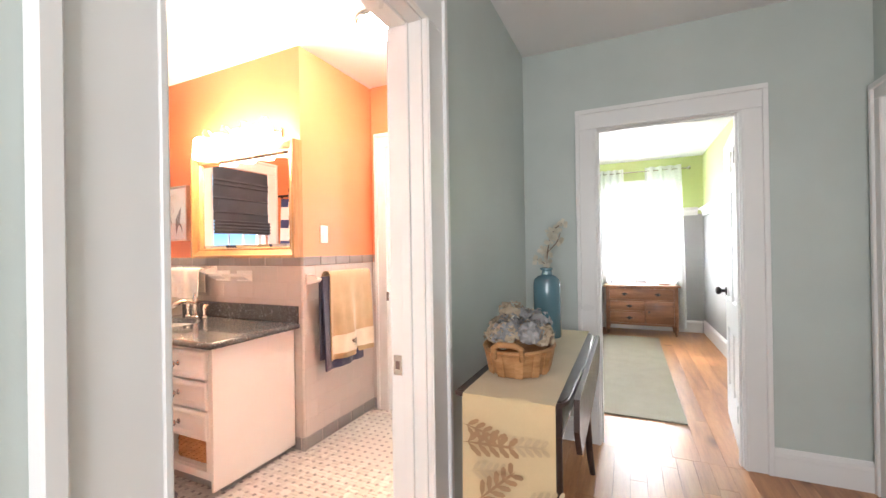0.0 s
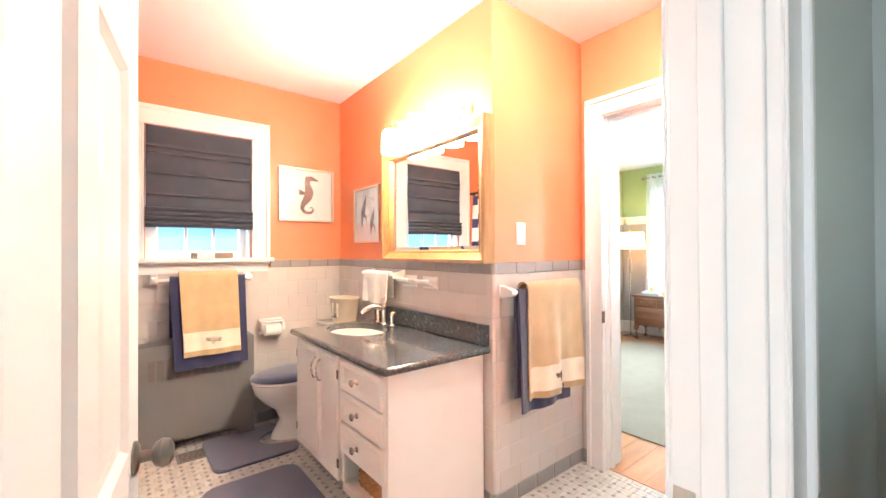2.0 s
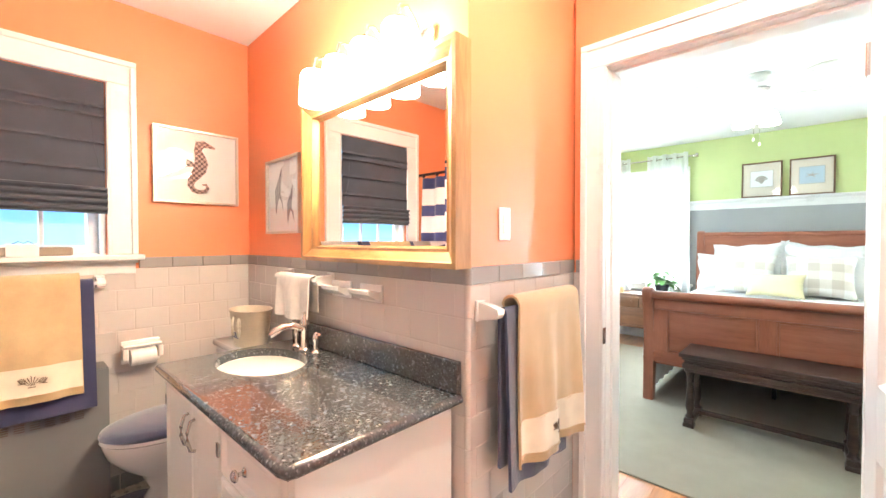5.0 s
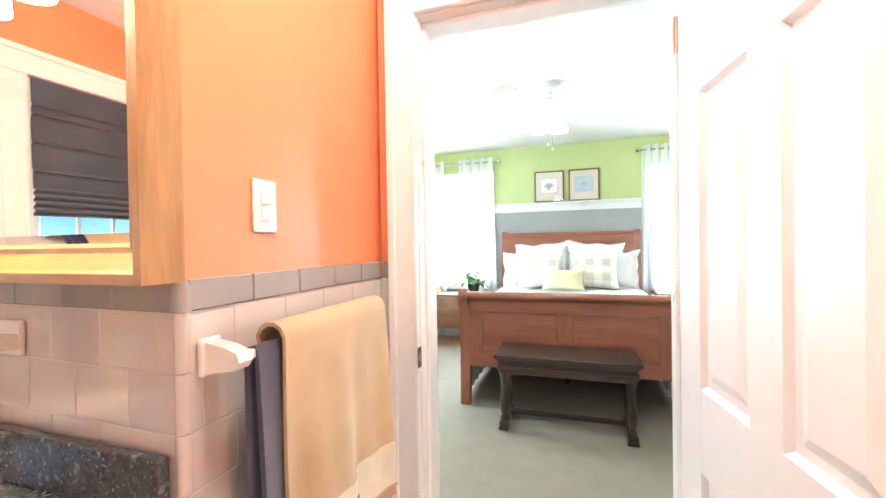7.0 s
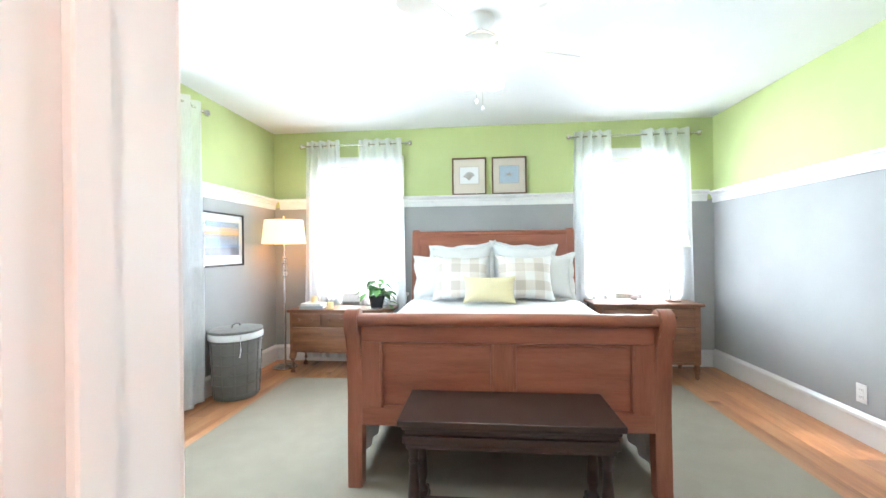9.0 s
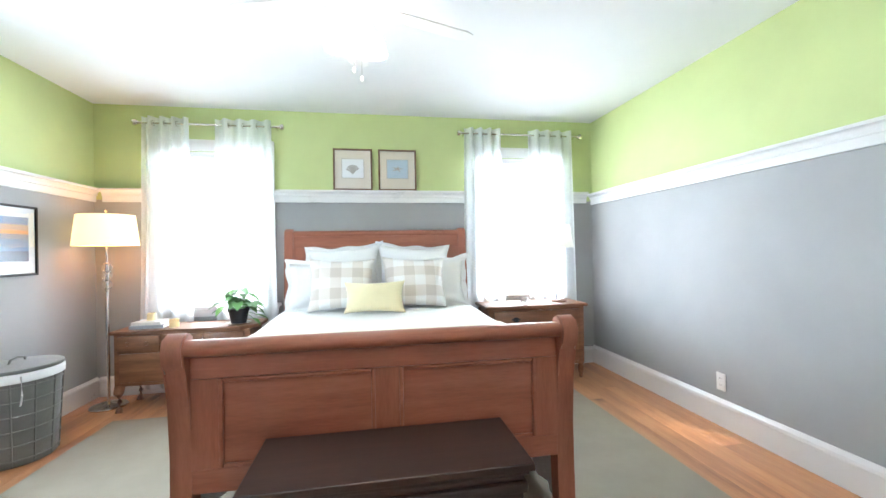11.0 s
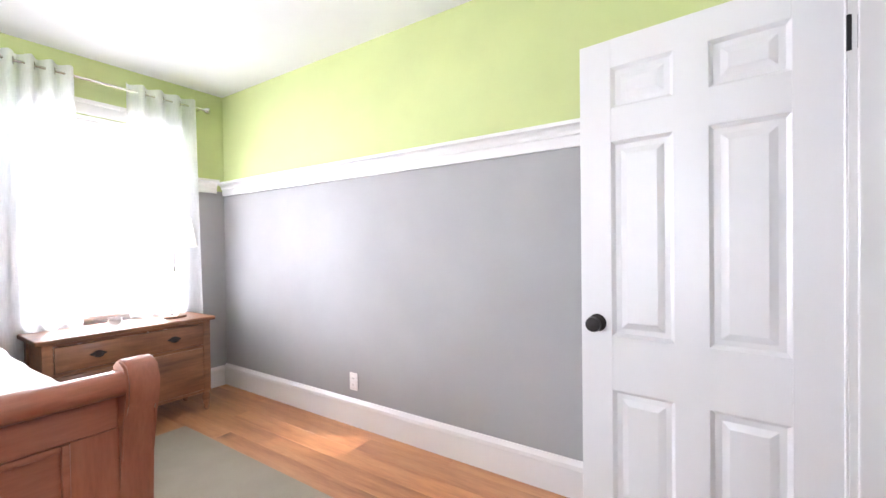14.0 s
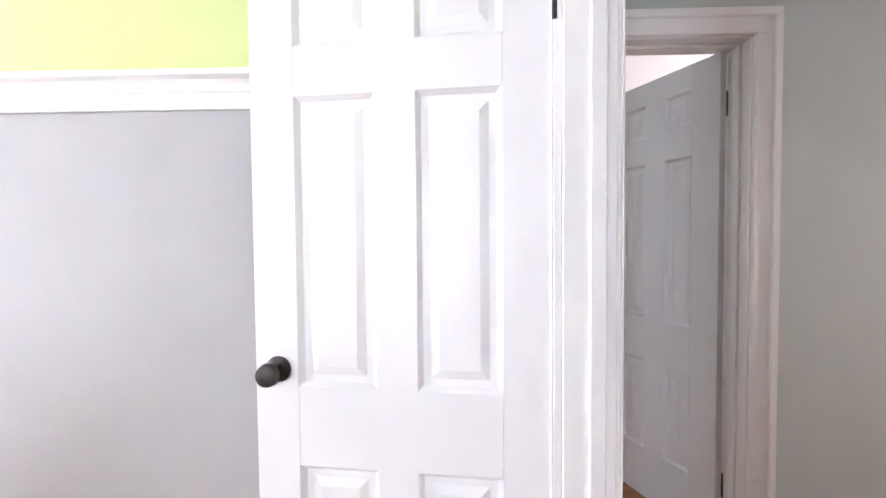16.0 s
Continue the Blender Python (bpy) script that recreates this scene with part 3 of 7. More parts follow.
def door(name, label, width, height, x, y, rz, knob_mat, hinge_mat, swing=1, knob_z=0.905):
    """A six-panel leaf; its hinge edge on the local z axis, the leaf along local +x, thickness towards local y * swing."""
    d = thing(name, label, "door", x, y, 0.008, rz)
    d["kind"] = "structure"
    t = 0.036 * swing
    y0, y1 = sorted((0, t))
    st, mul = 0.115, 0.10
    pw = (width - 2 * st - mul) / 2
    k = height / 1.955
    rails = [(0, 0.235 * k), (0.66 * k, 0.86 * k), (1.58 * k, 1.70 * k), (1.852 * k, height)]
    part("stile", one((0, y0, 0), (st, y1, height), 0.002, 1), DOORW, d)
    part("stile", one((width - st, y0, 0), (width, y1, height), 0.002, 1), DOORW, d)
    for z0, z1 in rails:
        part("rail", one((st, y0, z0), (width - st, y1, z1)), DOORW, d)
    for (a0, a1), (b0, b1) in zip(rails, rails[1:]):
        part("mullion", one((st + pw, y0, a1), (st + pw + mul, y1, b0)), DOORW, d)
    for (a0, a1), (b0, b1) in zip(rails, rails[1:]):
        for px in (st, st + pw + mul):
            bm = bmesh.new()
            c = (y0 + y1) / 2
            x0, x1, z0, z1 = px, px + pw, a1, b0
            for s in (-1, 1):
                face, deep, mid = c + s * 0.0175, c + s * 0.006, c + s * 0.0135
                rings = []
                for inset, yy in ((0, face), (0.012, deep), (0.03, deep), (0.052, mid)):
                    rings.append([bm.verts.new(p) for p in ((x0 + inset, yy, z0 + inset), (x1 - inset, yy, z0 + inset), (x1 - inset, yy, z1 - inset), (x0 + inset, yy, z1 - inset))])
                for a, b in zip(rings, rings[1:]):
                    for i in range(4):
                        bm.faces.new((a[i], a[(i + 1) % 4], b[(i + 1) % 4], b[i]))
                bm.faces.new(rings[-1])
            part("door_panel", bm, DOORW, d)
    for s in (-1, 1):
        bm = bmesh.new()
        face = y1 if s > 0 else y0
        m = pose(width - 0.062, face, knob_z, -90 * s, 0, 0)
        lathe(bm, [(0.0, 0), (0.032, 0), (0.033, 0.004), (0.026, 0.009), (0.012, 0.012), (0.011, 0.03), (0.022, 0.036), (0.029, 0.048), (0.026, 0.062), (0.014, 0.069), (0.0, 0.07)], 20, m=m)
        part("door_knob", bm, knob_mat, d, "dark round door knob", 40)
    for z in (0.24, height - 0.19):
        bm = one((-0.034, y0 - 0.004 if swing > 0 else y1 + 0.001, z - 0.045), (0.0, y0 - 0.001 if swing > 0 else y1 + 0.004, z + 0.045))
        lathe(bm, [(0.006, -0.048), (0.006, 0.048)], 10, (-0.002, (y0 if swing > 0 else y1) - 0.006 * swing, z))
        part("hinge", bm, hinge_mat, d, "black steel butt hinge")
    return d


# doors: bedroom to hall, bathroom to bedroom, hall to bathroom, hall to the further room
door("door_bedroom", "white six-panel door standing open with a bronze knob", 0.735, 1.955, 0.925, 3.235, 84.1, BRONZE, BLACKMETAL, -1)
door("door_bath_bedroom", "white six-panel door opened against the bathroom wall", 0.755, 2.02, -0.574, 3.03, -82, PEWTER, CHROME, 1, 0.845)
door("door_hall_bath", "white six-panel bathroom door standing open", 0.80, 1.995, -0.43, 0.775, 171, PEWTER, CHROME, 1, 0.845)
door("door_room", "white six-panel door ajar with a bronze knob", 0.575, 1.925, 1.588, 2.408, 23, BRONZE, BLACKMETAL, 1)


def strike(name, x, y, z, rz):
    d = thing("strike_plate", name, "strike plate", x, y, z, rz)
    bm = one((-0.017, 0, -0.035), (0.017, 0.002, 0.035), 0.001, 1)
    part("plate", bm, CHROME, d)
    # no real hole: a dark raised patch paints its shade
    part("latch_hole_shade", one((-0.008, 0.0021, -0.014), (0.008, 0.003, 0.014)), SHADE_AND_WICK, d, "dark patch painted as the latch hole's shade")


strike("dull nickel strike plate set in the white jamb", -0.40, 1.5945, 0.84, 180)
strike("small nickel strike plate set in the jamb", -1.3545, 3.03, 0.89, -90)


# ---- windows ----
def sash_window(name, label, axis, face, depth, hole, panes, sill_out, frosted=False):
    """Casing, stool, apron, sashes and panes of a double-hung window; local u along the wall, w into the wall."""
    lo, hi, z0, z1 = hole
    w = thing(name, label, "window")
    w["kind"] = "structure"
    sgn = -1 if axis == "x" else 1   # outwards

    def bx(bm, u0, u1, d0, d1, c0, c1, bev=0.002):
        a, b = sorted((face + sgn * d0, face + sgn * d1))
        if axis == "y":
            box(bm, (u0, a, c0), (u1, b, c1), bev, 1)
        else:
            box(bm, (a, u0, c0), (b, u1, c1), bev, 1)
    bm = bmesh.new()
    e = 0.022
    bx(bm, lo, lo + e, -0.001, depth, z0, z1)
    bx(bm, hi - e, hi, -0.001, depth, z0, z1)
    bx(bm, lo + e, hi - e, -0.001, depth, z1 - e, z1)
    bx(bm, lo + e, hi - e, 0.02, depth, z0, z0 + e)
    part("window_lining", bm, TRIM, w)
    bm = bmesh.new()
    bx(bm, lo - 0.15, hi + 0.15, -sill_out, 0.0, z0 - 0.012, z0 + 0.016, 0.006)
    part("window_stool", bm, TRIM, w)
    bm = bmesh.new()
    bx(bm, lo - 0.12, hi + 0.12, -0.02, 0.0, z0 - 0.085, z0 - 0.0125)
    bx(bm, lo - 0.13, hi + 0.13, -0.032, 0.0, z0 - 0.03, z0 - 0.013, 0.004)
    part("window_apron", bm, TRIM, w)
    mid = (z0 + z1) / 2
    for k, (a, b, d) in enumerate(((z0 + e, mid + 0.02, 0.055), (mid - 0.02, z1 - e, 0.09))):
        bm = bmesh.new()
        f = 0.042
        bx(bm, lo + e, lo + e + f, d, d + 0.03, a, b)
        bx(bm, hi - e - f, hi - e, d, d + 0.03, a, b)
        bx(bm, lo + e + f, hi - e - f, d, d + 0.03, a, a + f)
        bx(bm, lo + e + f, hi - e - f, d, d + 0.03, b - f, b)
        u0, u1 = lo + e + f, hi - e - f
        for i in range(1, panes):
            c = u0 + (u1 - u0) * i / panes
            bx(bm, c - 0.009, c + 0.009, d + 0.005, d + 0.027, a + f, b - f)
        s = part("sash", bm, TRIM, w)
        for i in range(panes):
            p0, p1 = u0 + (u1 - u0) * i / panes, u0 + (u1 - u0) * (i + 1) / panes
            bm = bmesh.new()
            bx(bm, p0 + 0.01, p1 - 0.01, d + 0.014, d + 0.018, a + f + 0.001, b - f - 0.001, 0)
            # frosted panes carry their daylight as emission
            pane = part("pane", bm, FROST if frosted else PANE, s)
            pane.visible_shadow = False
    return w


sash_window("window_1", "white double-hung bedroom window behind voile", "y", YN, 0.14, LW, 1, 0.05)
sash_window("window_2", "white double-hung bedroom window behind voile", "y", YN, 0.14, RW, 1, 0.05)
sash_window("window_3", "white double-hung window in the side wall", "x", XW, 0.14, WW, 1, 0.05)
sash_window("window_4", "white bathroom window with frosted panes glowing blue as if daylit", "x", -3.355, 0.14, BW, 3, 0.085, True)
casing("window_casing_a", "y", YN, -1, LW[0], LW[1], LW[2] + 0.017, LW[3], 0.1, sill=True, label="white window casing")
casing("window_casing_b", "y", YN, -1, RW[0], RW[1], RW[2] + 0.017, RW[3], 0.1, sill=True, label="white window casing")
casing("window_casing_c", "x", XW, 1, WW[0], WW[1], WW[2] + 0.017, WW[3], 0.1, sill=True, label="white window casing")
casing("window_casing_d", "x", -3.345, 1, BW[0], BW[1], BW[2] + 0.017, BW[3], 0.125, sill=True, label="white bathroom window casing")


def slat_blind(x, width, top, bottom, y, opened):
    """White horizontal slats on cords, hung inside a window."""
    b = thing("slat_blind", "white slatted window blind half lowered behind voile", "blind", x, y, top, group="slatted blinds")
    part("headrail", one((-width / 2, -0.02, -0.035), (width / 2, 0.02, 0), 0.003, 1), PLASTIC, b)
    me = None
    n = int((top - bottom - 0.06) / 0.05)
    for i in range(n):
        if me is None:
            s = part("slat", one((-width / 2 + 0.004, -0.023, -0.001), (width / 2 - 0.004, 0.023, 0.001)), PLASTIC, b)
            me = s.data
        else:
            s = new("slat", me)
            s.parent = b
        z = top - 0.06 - 0.05 * i
        s.matrix_local = pose(0, 0, -0.06 - 0.05 * i, 28 if opened[0] < z < opened[1] else -7, 0, 0)
    part("bottom_rail", one((-width / 2, -0.02, -0.075 - 0.05 * n), (width / 2, 0.02, -0.055 - 0.05 * n), 0.003, 1), PLASTIC, b)


slat_blind(-2.39, 0.76, 2.115, 0.95, YN + 0.03, (1.2, 1.7))
slat_blind(0.51, 0.76, 2.115, 0.95, YN + 0.03, (1.28, 1.78))


def curtain_rod(x0, x1, y, z, axis="x"):
    r = thing("curtain_rod", "slim brushed nickel curtain rod with round finials", "curtain rod", (x0 + x1) / 2, y, z, 0 if axis == "x" else 90, group="curtain rods")
    h = (x1 - x0) / 2
    part("rod", bar([(-h, 0, 0), (h, 0, 0)], 0.009, 12), CHROME, r, "", 40)
    for s in (-1, 1):
        m = pose(s * h, 0, 0, 0, 90 * s, 0)
        part("finial", turned([(0, -0.004), (0.012, -0.004), (0.013, 0.008), (0.017, 0.014), (0.026, 0.026), (0.028, 0.037), (0.022, 0.05), (0, 0.056)], 16, m=m), CHROME, r, "", 40)
        part("bracket", bar([(s * (h - 0.02), 0, 0), (s * (h - 0.02), 0.05, -0.005), (s * (h - 0.02), 0.085, -0.005)], 0.006, 8), CHROME, r, "", 40)
    return r


def curtain(x, y, z, rz, width_top, width_bottom, height, folds, seed, label, lean=0.0):
    """A grommet panel hanging in soft folds; local x along the rod, z down."""
    rnd = random.Random(seed)
    ph = [rnd.uniform(-0.6, 0.6) for _ in range(folds + 2)]
    am = [rnd.uniform(0.75, 1.25) for _ in range(folds + 2)]

    def f(u, v):
        w = width_top + (width_bottom - width_top) * v ** 0.8
        k = min(folds, int(u * folds))
        swing = 0.034 * am[k] * (1 - 0.35 * v) * math.sin(2 * math.pi * folds * u + ph[k] * v)
        ripple = 0.006 * math.sin(9 * u + 7 * v + seed) * v
        return ((u - 0.5) * w + lean * v + 0.008 * v * math.sin(5 * v + 11 * u), swing + ripple, 0.055 - v * (height + 0.055))
    c = thing("sheer_curtain", label, "curtain", x, y, z, rz, group="sheer curtains")
    part("voile_panel", sheet(f, folds * 14, 24), SHEER, c, "", 60)
    for i in range(folds * 2):
        u = (i + 0.0) / (2 * folds)
        if i % 2 == 0 and u > 0:
            p = f(u, 0.02)
            ring = bmesh.new()
            pts = [(p[0] + 0.004 * math.cos(a), p[1] * 0 + 0.022 * math.cos(a), 0.0 + 0.022 * math.sin(a)) for a in [k * math.pi / 8 for k in range(17)]]
            part("grommet", tube(ring, pts, 0.004, 6, False), CHROME, c, "nickel grommet ring", 60)
    return c


SL = "sheer white voile curtain panel on metal grommets"
for x0, x1 in ((-2.937, -1.803), (-0.085, 1.125)):
    curtain_rod(x0, x1, YN - 0.09, 2.362)
    curtain(x0 + 0.205, YN - 0.09, 2.362, 0, 0.37, 0.43, 2.30, 4, int(10 * x0) + 90, SL, -0.01)
    curtain(x1 - 0.295, YN - 0.09, 2.362, 0, 0.47, 0.51, 2.30, 4, int(10 * x1) + 91, SL, 0.015)
curtain_rod(4.13, 5.84, 0, 0, "y").matrix_world = pose(XW + 0.09, 5.02, 2.36, 0, 0, 90)
curtain(XW + 0.09, 5.51, 2.36, 90, 0.64, 0.69, 2.33, 5, 5, SL, 0.01)
curtain(XW + 0.09, 4.47, 2.36, 90, 0.64, 0.69, 2.33, 5, 6, SL, 0.0)


# ---- bedroom furniture ----
BX, BY = -0.92, 4.81


def bed():
    b = thing("bed", "cherry-stained wooden sleigh bed made with white bedding", "bed", BX, BY, 0)
    w = 0.795

    def post(sx, y, top, d):
        """A sleigh post: its outline curves back from the foot and rolls outwards at the top (d: which way)."""
        h = top
        out = [(0.00, 0.0), (0.075, 0.0), (0.085, 0.25 * h), (0.095, 0.5 * h), (0.075, 0.72 * h), (0.045, 0.86 * h), (0.055, 0.93 * h),
               (0.045, 0.985 * h), (0.01, h), (-0.03, 0.985 * h), (-0.047, 0.94 * h), (-0.04, 0.885 * h), (-0.015, 0.85 * h), (0.005, 0.72 * h), (0.018, 0.5 * h), (0.012, 0.25 * h)]
        x0 = sx * w - (0.075 if sx > 0 else 0)
        bm = prism([(y + d * p, z) for p, z in out], "x", x0, x0 + 0.075)
        bmesh.ops.bevel(bm, geom=[e for e in bm.edges if abs(e.verts[0].co.x - e.verts[1].co.x) < 1e-5], offset=0.006, segments=2, affect="EDGES")
        part("bed_post", bm, BEDWOOD_V, b, "", 50)
    for sx in (-1, 1):
        post(sx, 0.0, 0.93, 1)
        post(sx, 2.06, 1.42, -1)
    i = w - 0.075

    def board(y, d, top, low, name, cols):
        yc = y + d * 0.03
        lo_, hi_ = sorted((yc - 0.018, yc + 0.018))
        r0, r1, r2, r3 = low, low + 0.09, top - 0.13, top - 0.03
        part(name + "_rail", one((-i, lo_, r0), (i, hi_, r1), 0.004), BEDWOOD, b)
        part(name + "_rail", one((-i, lo_, r2), (i, hi_, r3), 0.004), BEDWOOD, b)
        st = 0.095
        xs = [-i + k * (2 * i - st) / cols for k in range(cols + 1)]
        for x in xs:
            part(name + "_stile", one((x, lo_, r1), (x + st, hi_, r2)), BEDWOOD_V, b)
        for k in range(cols):
            x0, x1 = xs[k] + st, xs[k + 1]
            part("inset_panel", one((x0, yc - 0.008, r1), (x1, yc + 0.008, r2)), BEDWOOD, b)
            for s in (-1, 1):
                bm = bmesh.new()
                q = 0.016
                f0, f1 = sorted((yc + s * 0.008, yc + s * 0.024))
                box(bm, (x0, f0, r1), (x0 + q, f1, r2), 0.005)
                box(bm, (x1 - q, f0, r1), (x1, f1, r2), 0.005)
                box(bm, (x0 + q, f0, r1), (x1 - q, f1, r1 + q), 0.005)
                box(bm, (x0 + q, f0, r2 - q), (x1 - q, f1, r2), 0.005)
                part("panel_bead", bm, BEDWOOD, b, "", 40)
        bm = bmesh.new()
        prof = [(0.045 * math.cos(a) * (1.0), 0.032 * math.sin(a)) for a in [k * math.pi / 8 for k in range(16)]]
        extrude(bm, [(y - d * 0.002 + p, top - 0.012 + q) for p, q in prof], "x", -i, i)
        part("rolled_top_rail", bm, BEDWOOD, b, "", 50)
    board(0.0, 1, 0.885, 0.33, "footboard", 2)
    board(2.06, -1, 1.385, 0.5, "headboard", 3)
    for sx in (-1, 1):
        part("side_rail", one((sx * (w - 0.02) - 0.014, 0.06, 0.30), (sx * (w - 0.02) + 0.014, 2.0, 0.44), 0.004), BEDWOOD, b)
    part("centre_leg", turned([(0.015, 0), (0.018, 0.02), (0.014, 0.1), (0.014, 0.3)], 12, (0.0, 0.7, 0.014)), BLACKMETAL, b, "black metal support leg")
    part("slat_base", one((-0.72, 0.08, 0.30), (0.72, 1.98, 0.335)), BEDWOOD, b)
    return b


bed()


def cushion(name, label, w, h, t, mat, m, group="", piping=None, frill=0.0, seed=1, flange=0.0):
    """A stuffed pillow standing on its lower edge: local x wide, z high, y thick."""
    c = thing(name, label, "pillow", group=group)
    c.matrix_world = m
    rnd = random.Random(seed)
    sag = [rnd.uniform(-1, 1) for _ in range(6)]

    def side(s):
        def f(u, v):
            x, z = 2 * u - 1, 2 * v - 1
            ex, ez = (1 - abs(x) ** 2.6), (1 - abs(z) ** 2.6)
            puff = max(0.0, ex * ez) ** 0.5
            px = x * w / 2 * (1 - 0.11 * (1 - z * z) * abs(x))
            pz = h / 2 + z * h / 2 * (1 - 0.13 * (1 - x * x) * abs(z)) - 0.02 * sag[0] * x * (v > 0.5)
            wob = 0.012 * math.sin(5 * u + sag[1] * 3) * math.sin(4 * v + sag[2] * 3) * puff
            return (px, s * (t / 2) * puff + wob, pz)
        return f
    bm = sheet(side(1), 18, 18)
    b2 = sheet(side(-1), 18, 18)
    tmp = bpy.data.meshes.new("half")
    b2.to_mesh(tmp)
    b2.free()
    bm.from_mesh(tmp)
    bpy.data.meshes.remove(tmp)
    bmesh.ops.remove_doubles(bm, verts=bm.verts, dist=0.0006)
    part("cushion_body", bm, mat, c, "", 80)
    if flange:
        def edge(k):
            a = k * 2 * math.pi
            x, z = max(-1, min(1, 1.42 * math.cos(a))), max(-1, min(1, 1.42 * math.sin(a)))
            return side(1)((x + 1) / 2, (z + 1) / 2), x, z

        def f(u, v):
            p, x, z = edge(u)
            k = flange * v * (1 + 0.25 * math.sin(60 * u))
            return (p[0] + k * x, p[1] + 0.01 * v * math.sin(90 * u + seed), p[2] + k * z)
        part("flange", sheet(f, 110, 2), mat, c, "", 80)
    return c


def bedding():
    base = thing("mattress", "thick mattress under white sheets on the bed", "mattress", BX, BY, 0)
    part("mattress_body", one((-0.735, 0.09, 0.36), (0.735, 2.0, 0.70), 0.05, 4), WHITECLOTH, base, "", 60)

    def f(u, v):
        x = (u - 0.5) * 2
        ax = abs(x)
        if ax < 0.72:
            px, drop = x / 0.72 * 0.775, 0.0
        else:
            k = (ax - 0.72) / 0.28
            px = math.copysign(0.775 + 0.05 * math.sin(k * math.pi / 2) + 0.02 * math.sin(16 * v) * k, x)
            drop = 0.36 * k
        yy = 0.10 + v * 1.80
        top = 0.765 + 0.012 * math.sin(9 * v + 4 * x) * math.cos(3 * x) - 0.03 * max(0, 0.08 - v) / 0.08
        if ax > 0.62:
            top -= 0.03 * min(1, (ax - 0.62) / 0.1) ** 2
        return (px, yy, top - drop + 0.008 * math.sin(30 * v + 9 * u) * (ax > 0.72))
    quilt = thing("comforter", "white cotton comforter draped over the bed", "comforter", BX, BY, 0)
    part("cover", sheet(f, 60, 60, 0.012), WHITECLOTH, quilt, "", 80)
    throw = thing("throw_blanket", "folded cream throw across the foot of the bed", "blanket", BX, BY, 0)

    def g(u, v):
        p = f(0.17 + 0.66 * u, 0.06 + 0.30 * v)
        return (p[0], p[1], p[2] + 0.016)
    part("throw", sheet(g, 40, 14, 0.008), CREAMTHROW, throw, "", 80)
    skirt = thing("bed_skirt", "white gathered bed skirt below the mattress", "bed skirt", BX, BY, 0)
    for s in (-1, 1):
        part("skirt_side", sheet(lambda u, v: (s * (0.74 + 0.012 * math.sin(70 * u)) + s * 0.05 * v, 0.1 + 1.85 * u, 0.5 - 0.46 * v), 90, 4), WHITECLOTH, skirt, "", 80)


CREAMTHROW = cloth("cream_cotton_throw", (0.74, 0.69, 0.55), weave=500, relief=0.4, spread=0.03)
bedding()
Z0 = 0.775
for x, s in ((-1.205, 1), (-0.635, 2)):
    cushion("euro_pillow", "large plain white square pillow against the headboard", 0.60, 0.50, 0.2, WHITECLOTH, pose(x, 6.60, Z0, -16, 2 * (s - 1.5), 0), "white square pillows", seed=s, flange=0.03)
for x, s in ((-1.33, 3), (-0.51, 4)):
    cushion("white_pillow", "white bed pillow with a frilled pompom edge", 0.58, 0.40, 0.2, WHITECLOTH, pose(x, 6.44, Z0, -24, 0, 6 if x < -1 else -6), "frilled white pillows", seed=s, flange=0.035)
for x, s in ((-1.205, 5), (-0.655, 6)):
    cushion("checked_pillow", "oatmeal and white checked square pillow", 0.50, 0.42, 0.17, CHECK, pose(x, 6.27, Z0, -22, 0, 0), "checked pillows", seed=s)
cushion("lumbar_pillow", "small pale yellow rectangular pillow", 0.44, 0.235, 0.13, YELLOWCLOTH, pose(-0.96, 6.12, Z0, -20, 1.5, 2), seed=7)


def bench():
    b = thing("bench", "dark stained wooden bench with a trestle base", "bench", -0.918, 4.62, 0.013)
    bm = one((-0.458, -0.185, 0.485), (0.458, 0.185, 0.51), 0.004)
    part("seat_top", bm, DARKWOOD, b)
    bm = bmesh.new()
    for z0, z1, k in ((0.465, 0.4845, 0.015), (0.44, 0.4645, 0.028), (0.405, 0.4395, 0.018), (0.38, 0.4045, 0.03)):
        box(bm, (-0.458 + k, -0.185 + k, z0), (0.458 - k, 0.185 - k, z1), 0.006)
    part("moulded_apron", bm, DARKWOOD, b, "", 40)
    leg = [(0.026, 0.05), (0.03, 0.065), (0.018, 0.085), (0.02, 0.1), (0.028, 0.13), (0.024, 0.2), (0.017, 0.3), (0.024, 0.315), (0.018, 0.33), (0.028, 0.38)]
    for sx in (-1, 1):
        for sy in (-1, 1):
            part("turned_leg", turned(leg, 16, (sx * 0.40, sy * 0.115, 0)), DARKWOOD, b, "", 40)
        part("trestle_foot", one((sx * 0.40 - 0.03, -0.165, 0.025), (sx * 0.40 + 0.03, 0.165, 0.06), 0.008), DARKWOOD, b)
        for sy in (-1, 1):
            part("foot_pad", one((sx * 0.40 - 0.034, sy * 0.135 - 0.035, 0), (sx * 0.40 + 0.034, sy * 0.135 + 0.035, 0.028), 0.006), DARKWOOD, b)
    part("stretcher", one((-0.37, -0.022, 0.06), (0.37, 0.022, 0.085), 0.004), DARKWOOD, b)
    return b


bench()
rug = thing("area_rug", "large plain sage beige low-pile rug", "rug", -1.08, 5.06, 0)
part("rug_body", one((-1.785, -1.455, 0.0), (1.785, 1.455, 0.012), 0.005), RUG, rug)


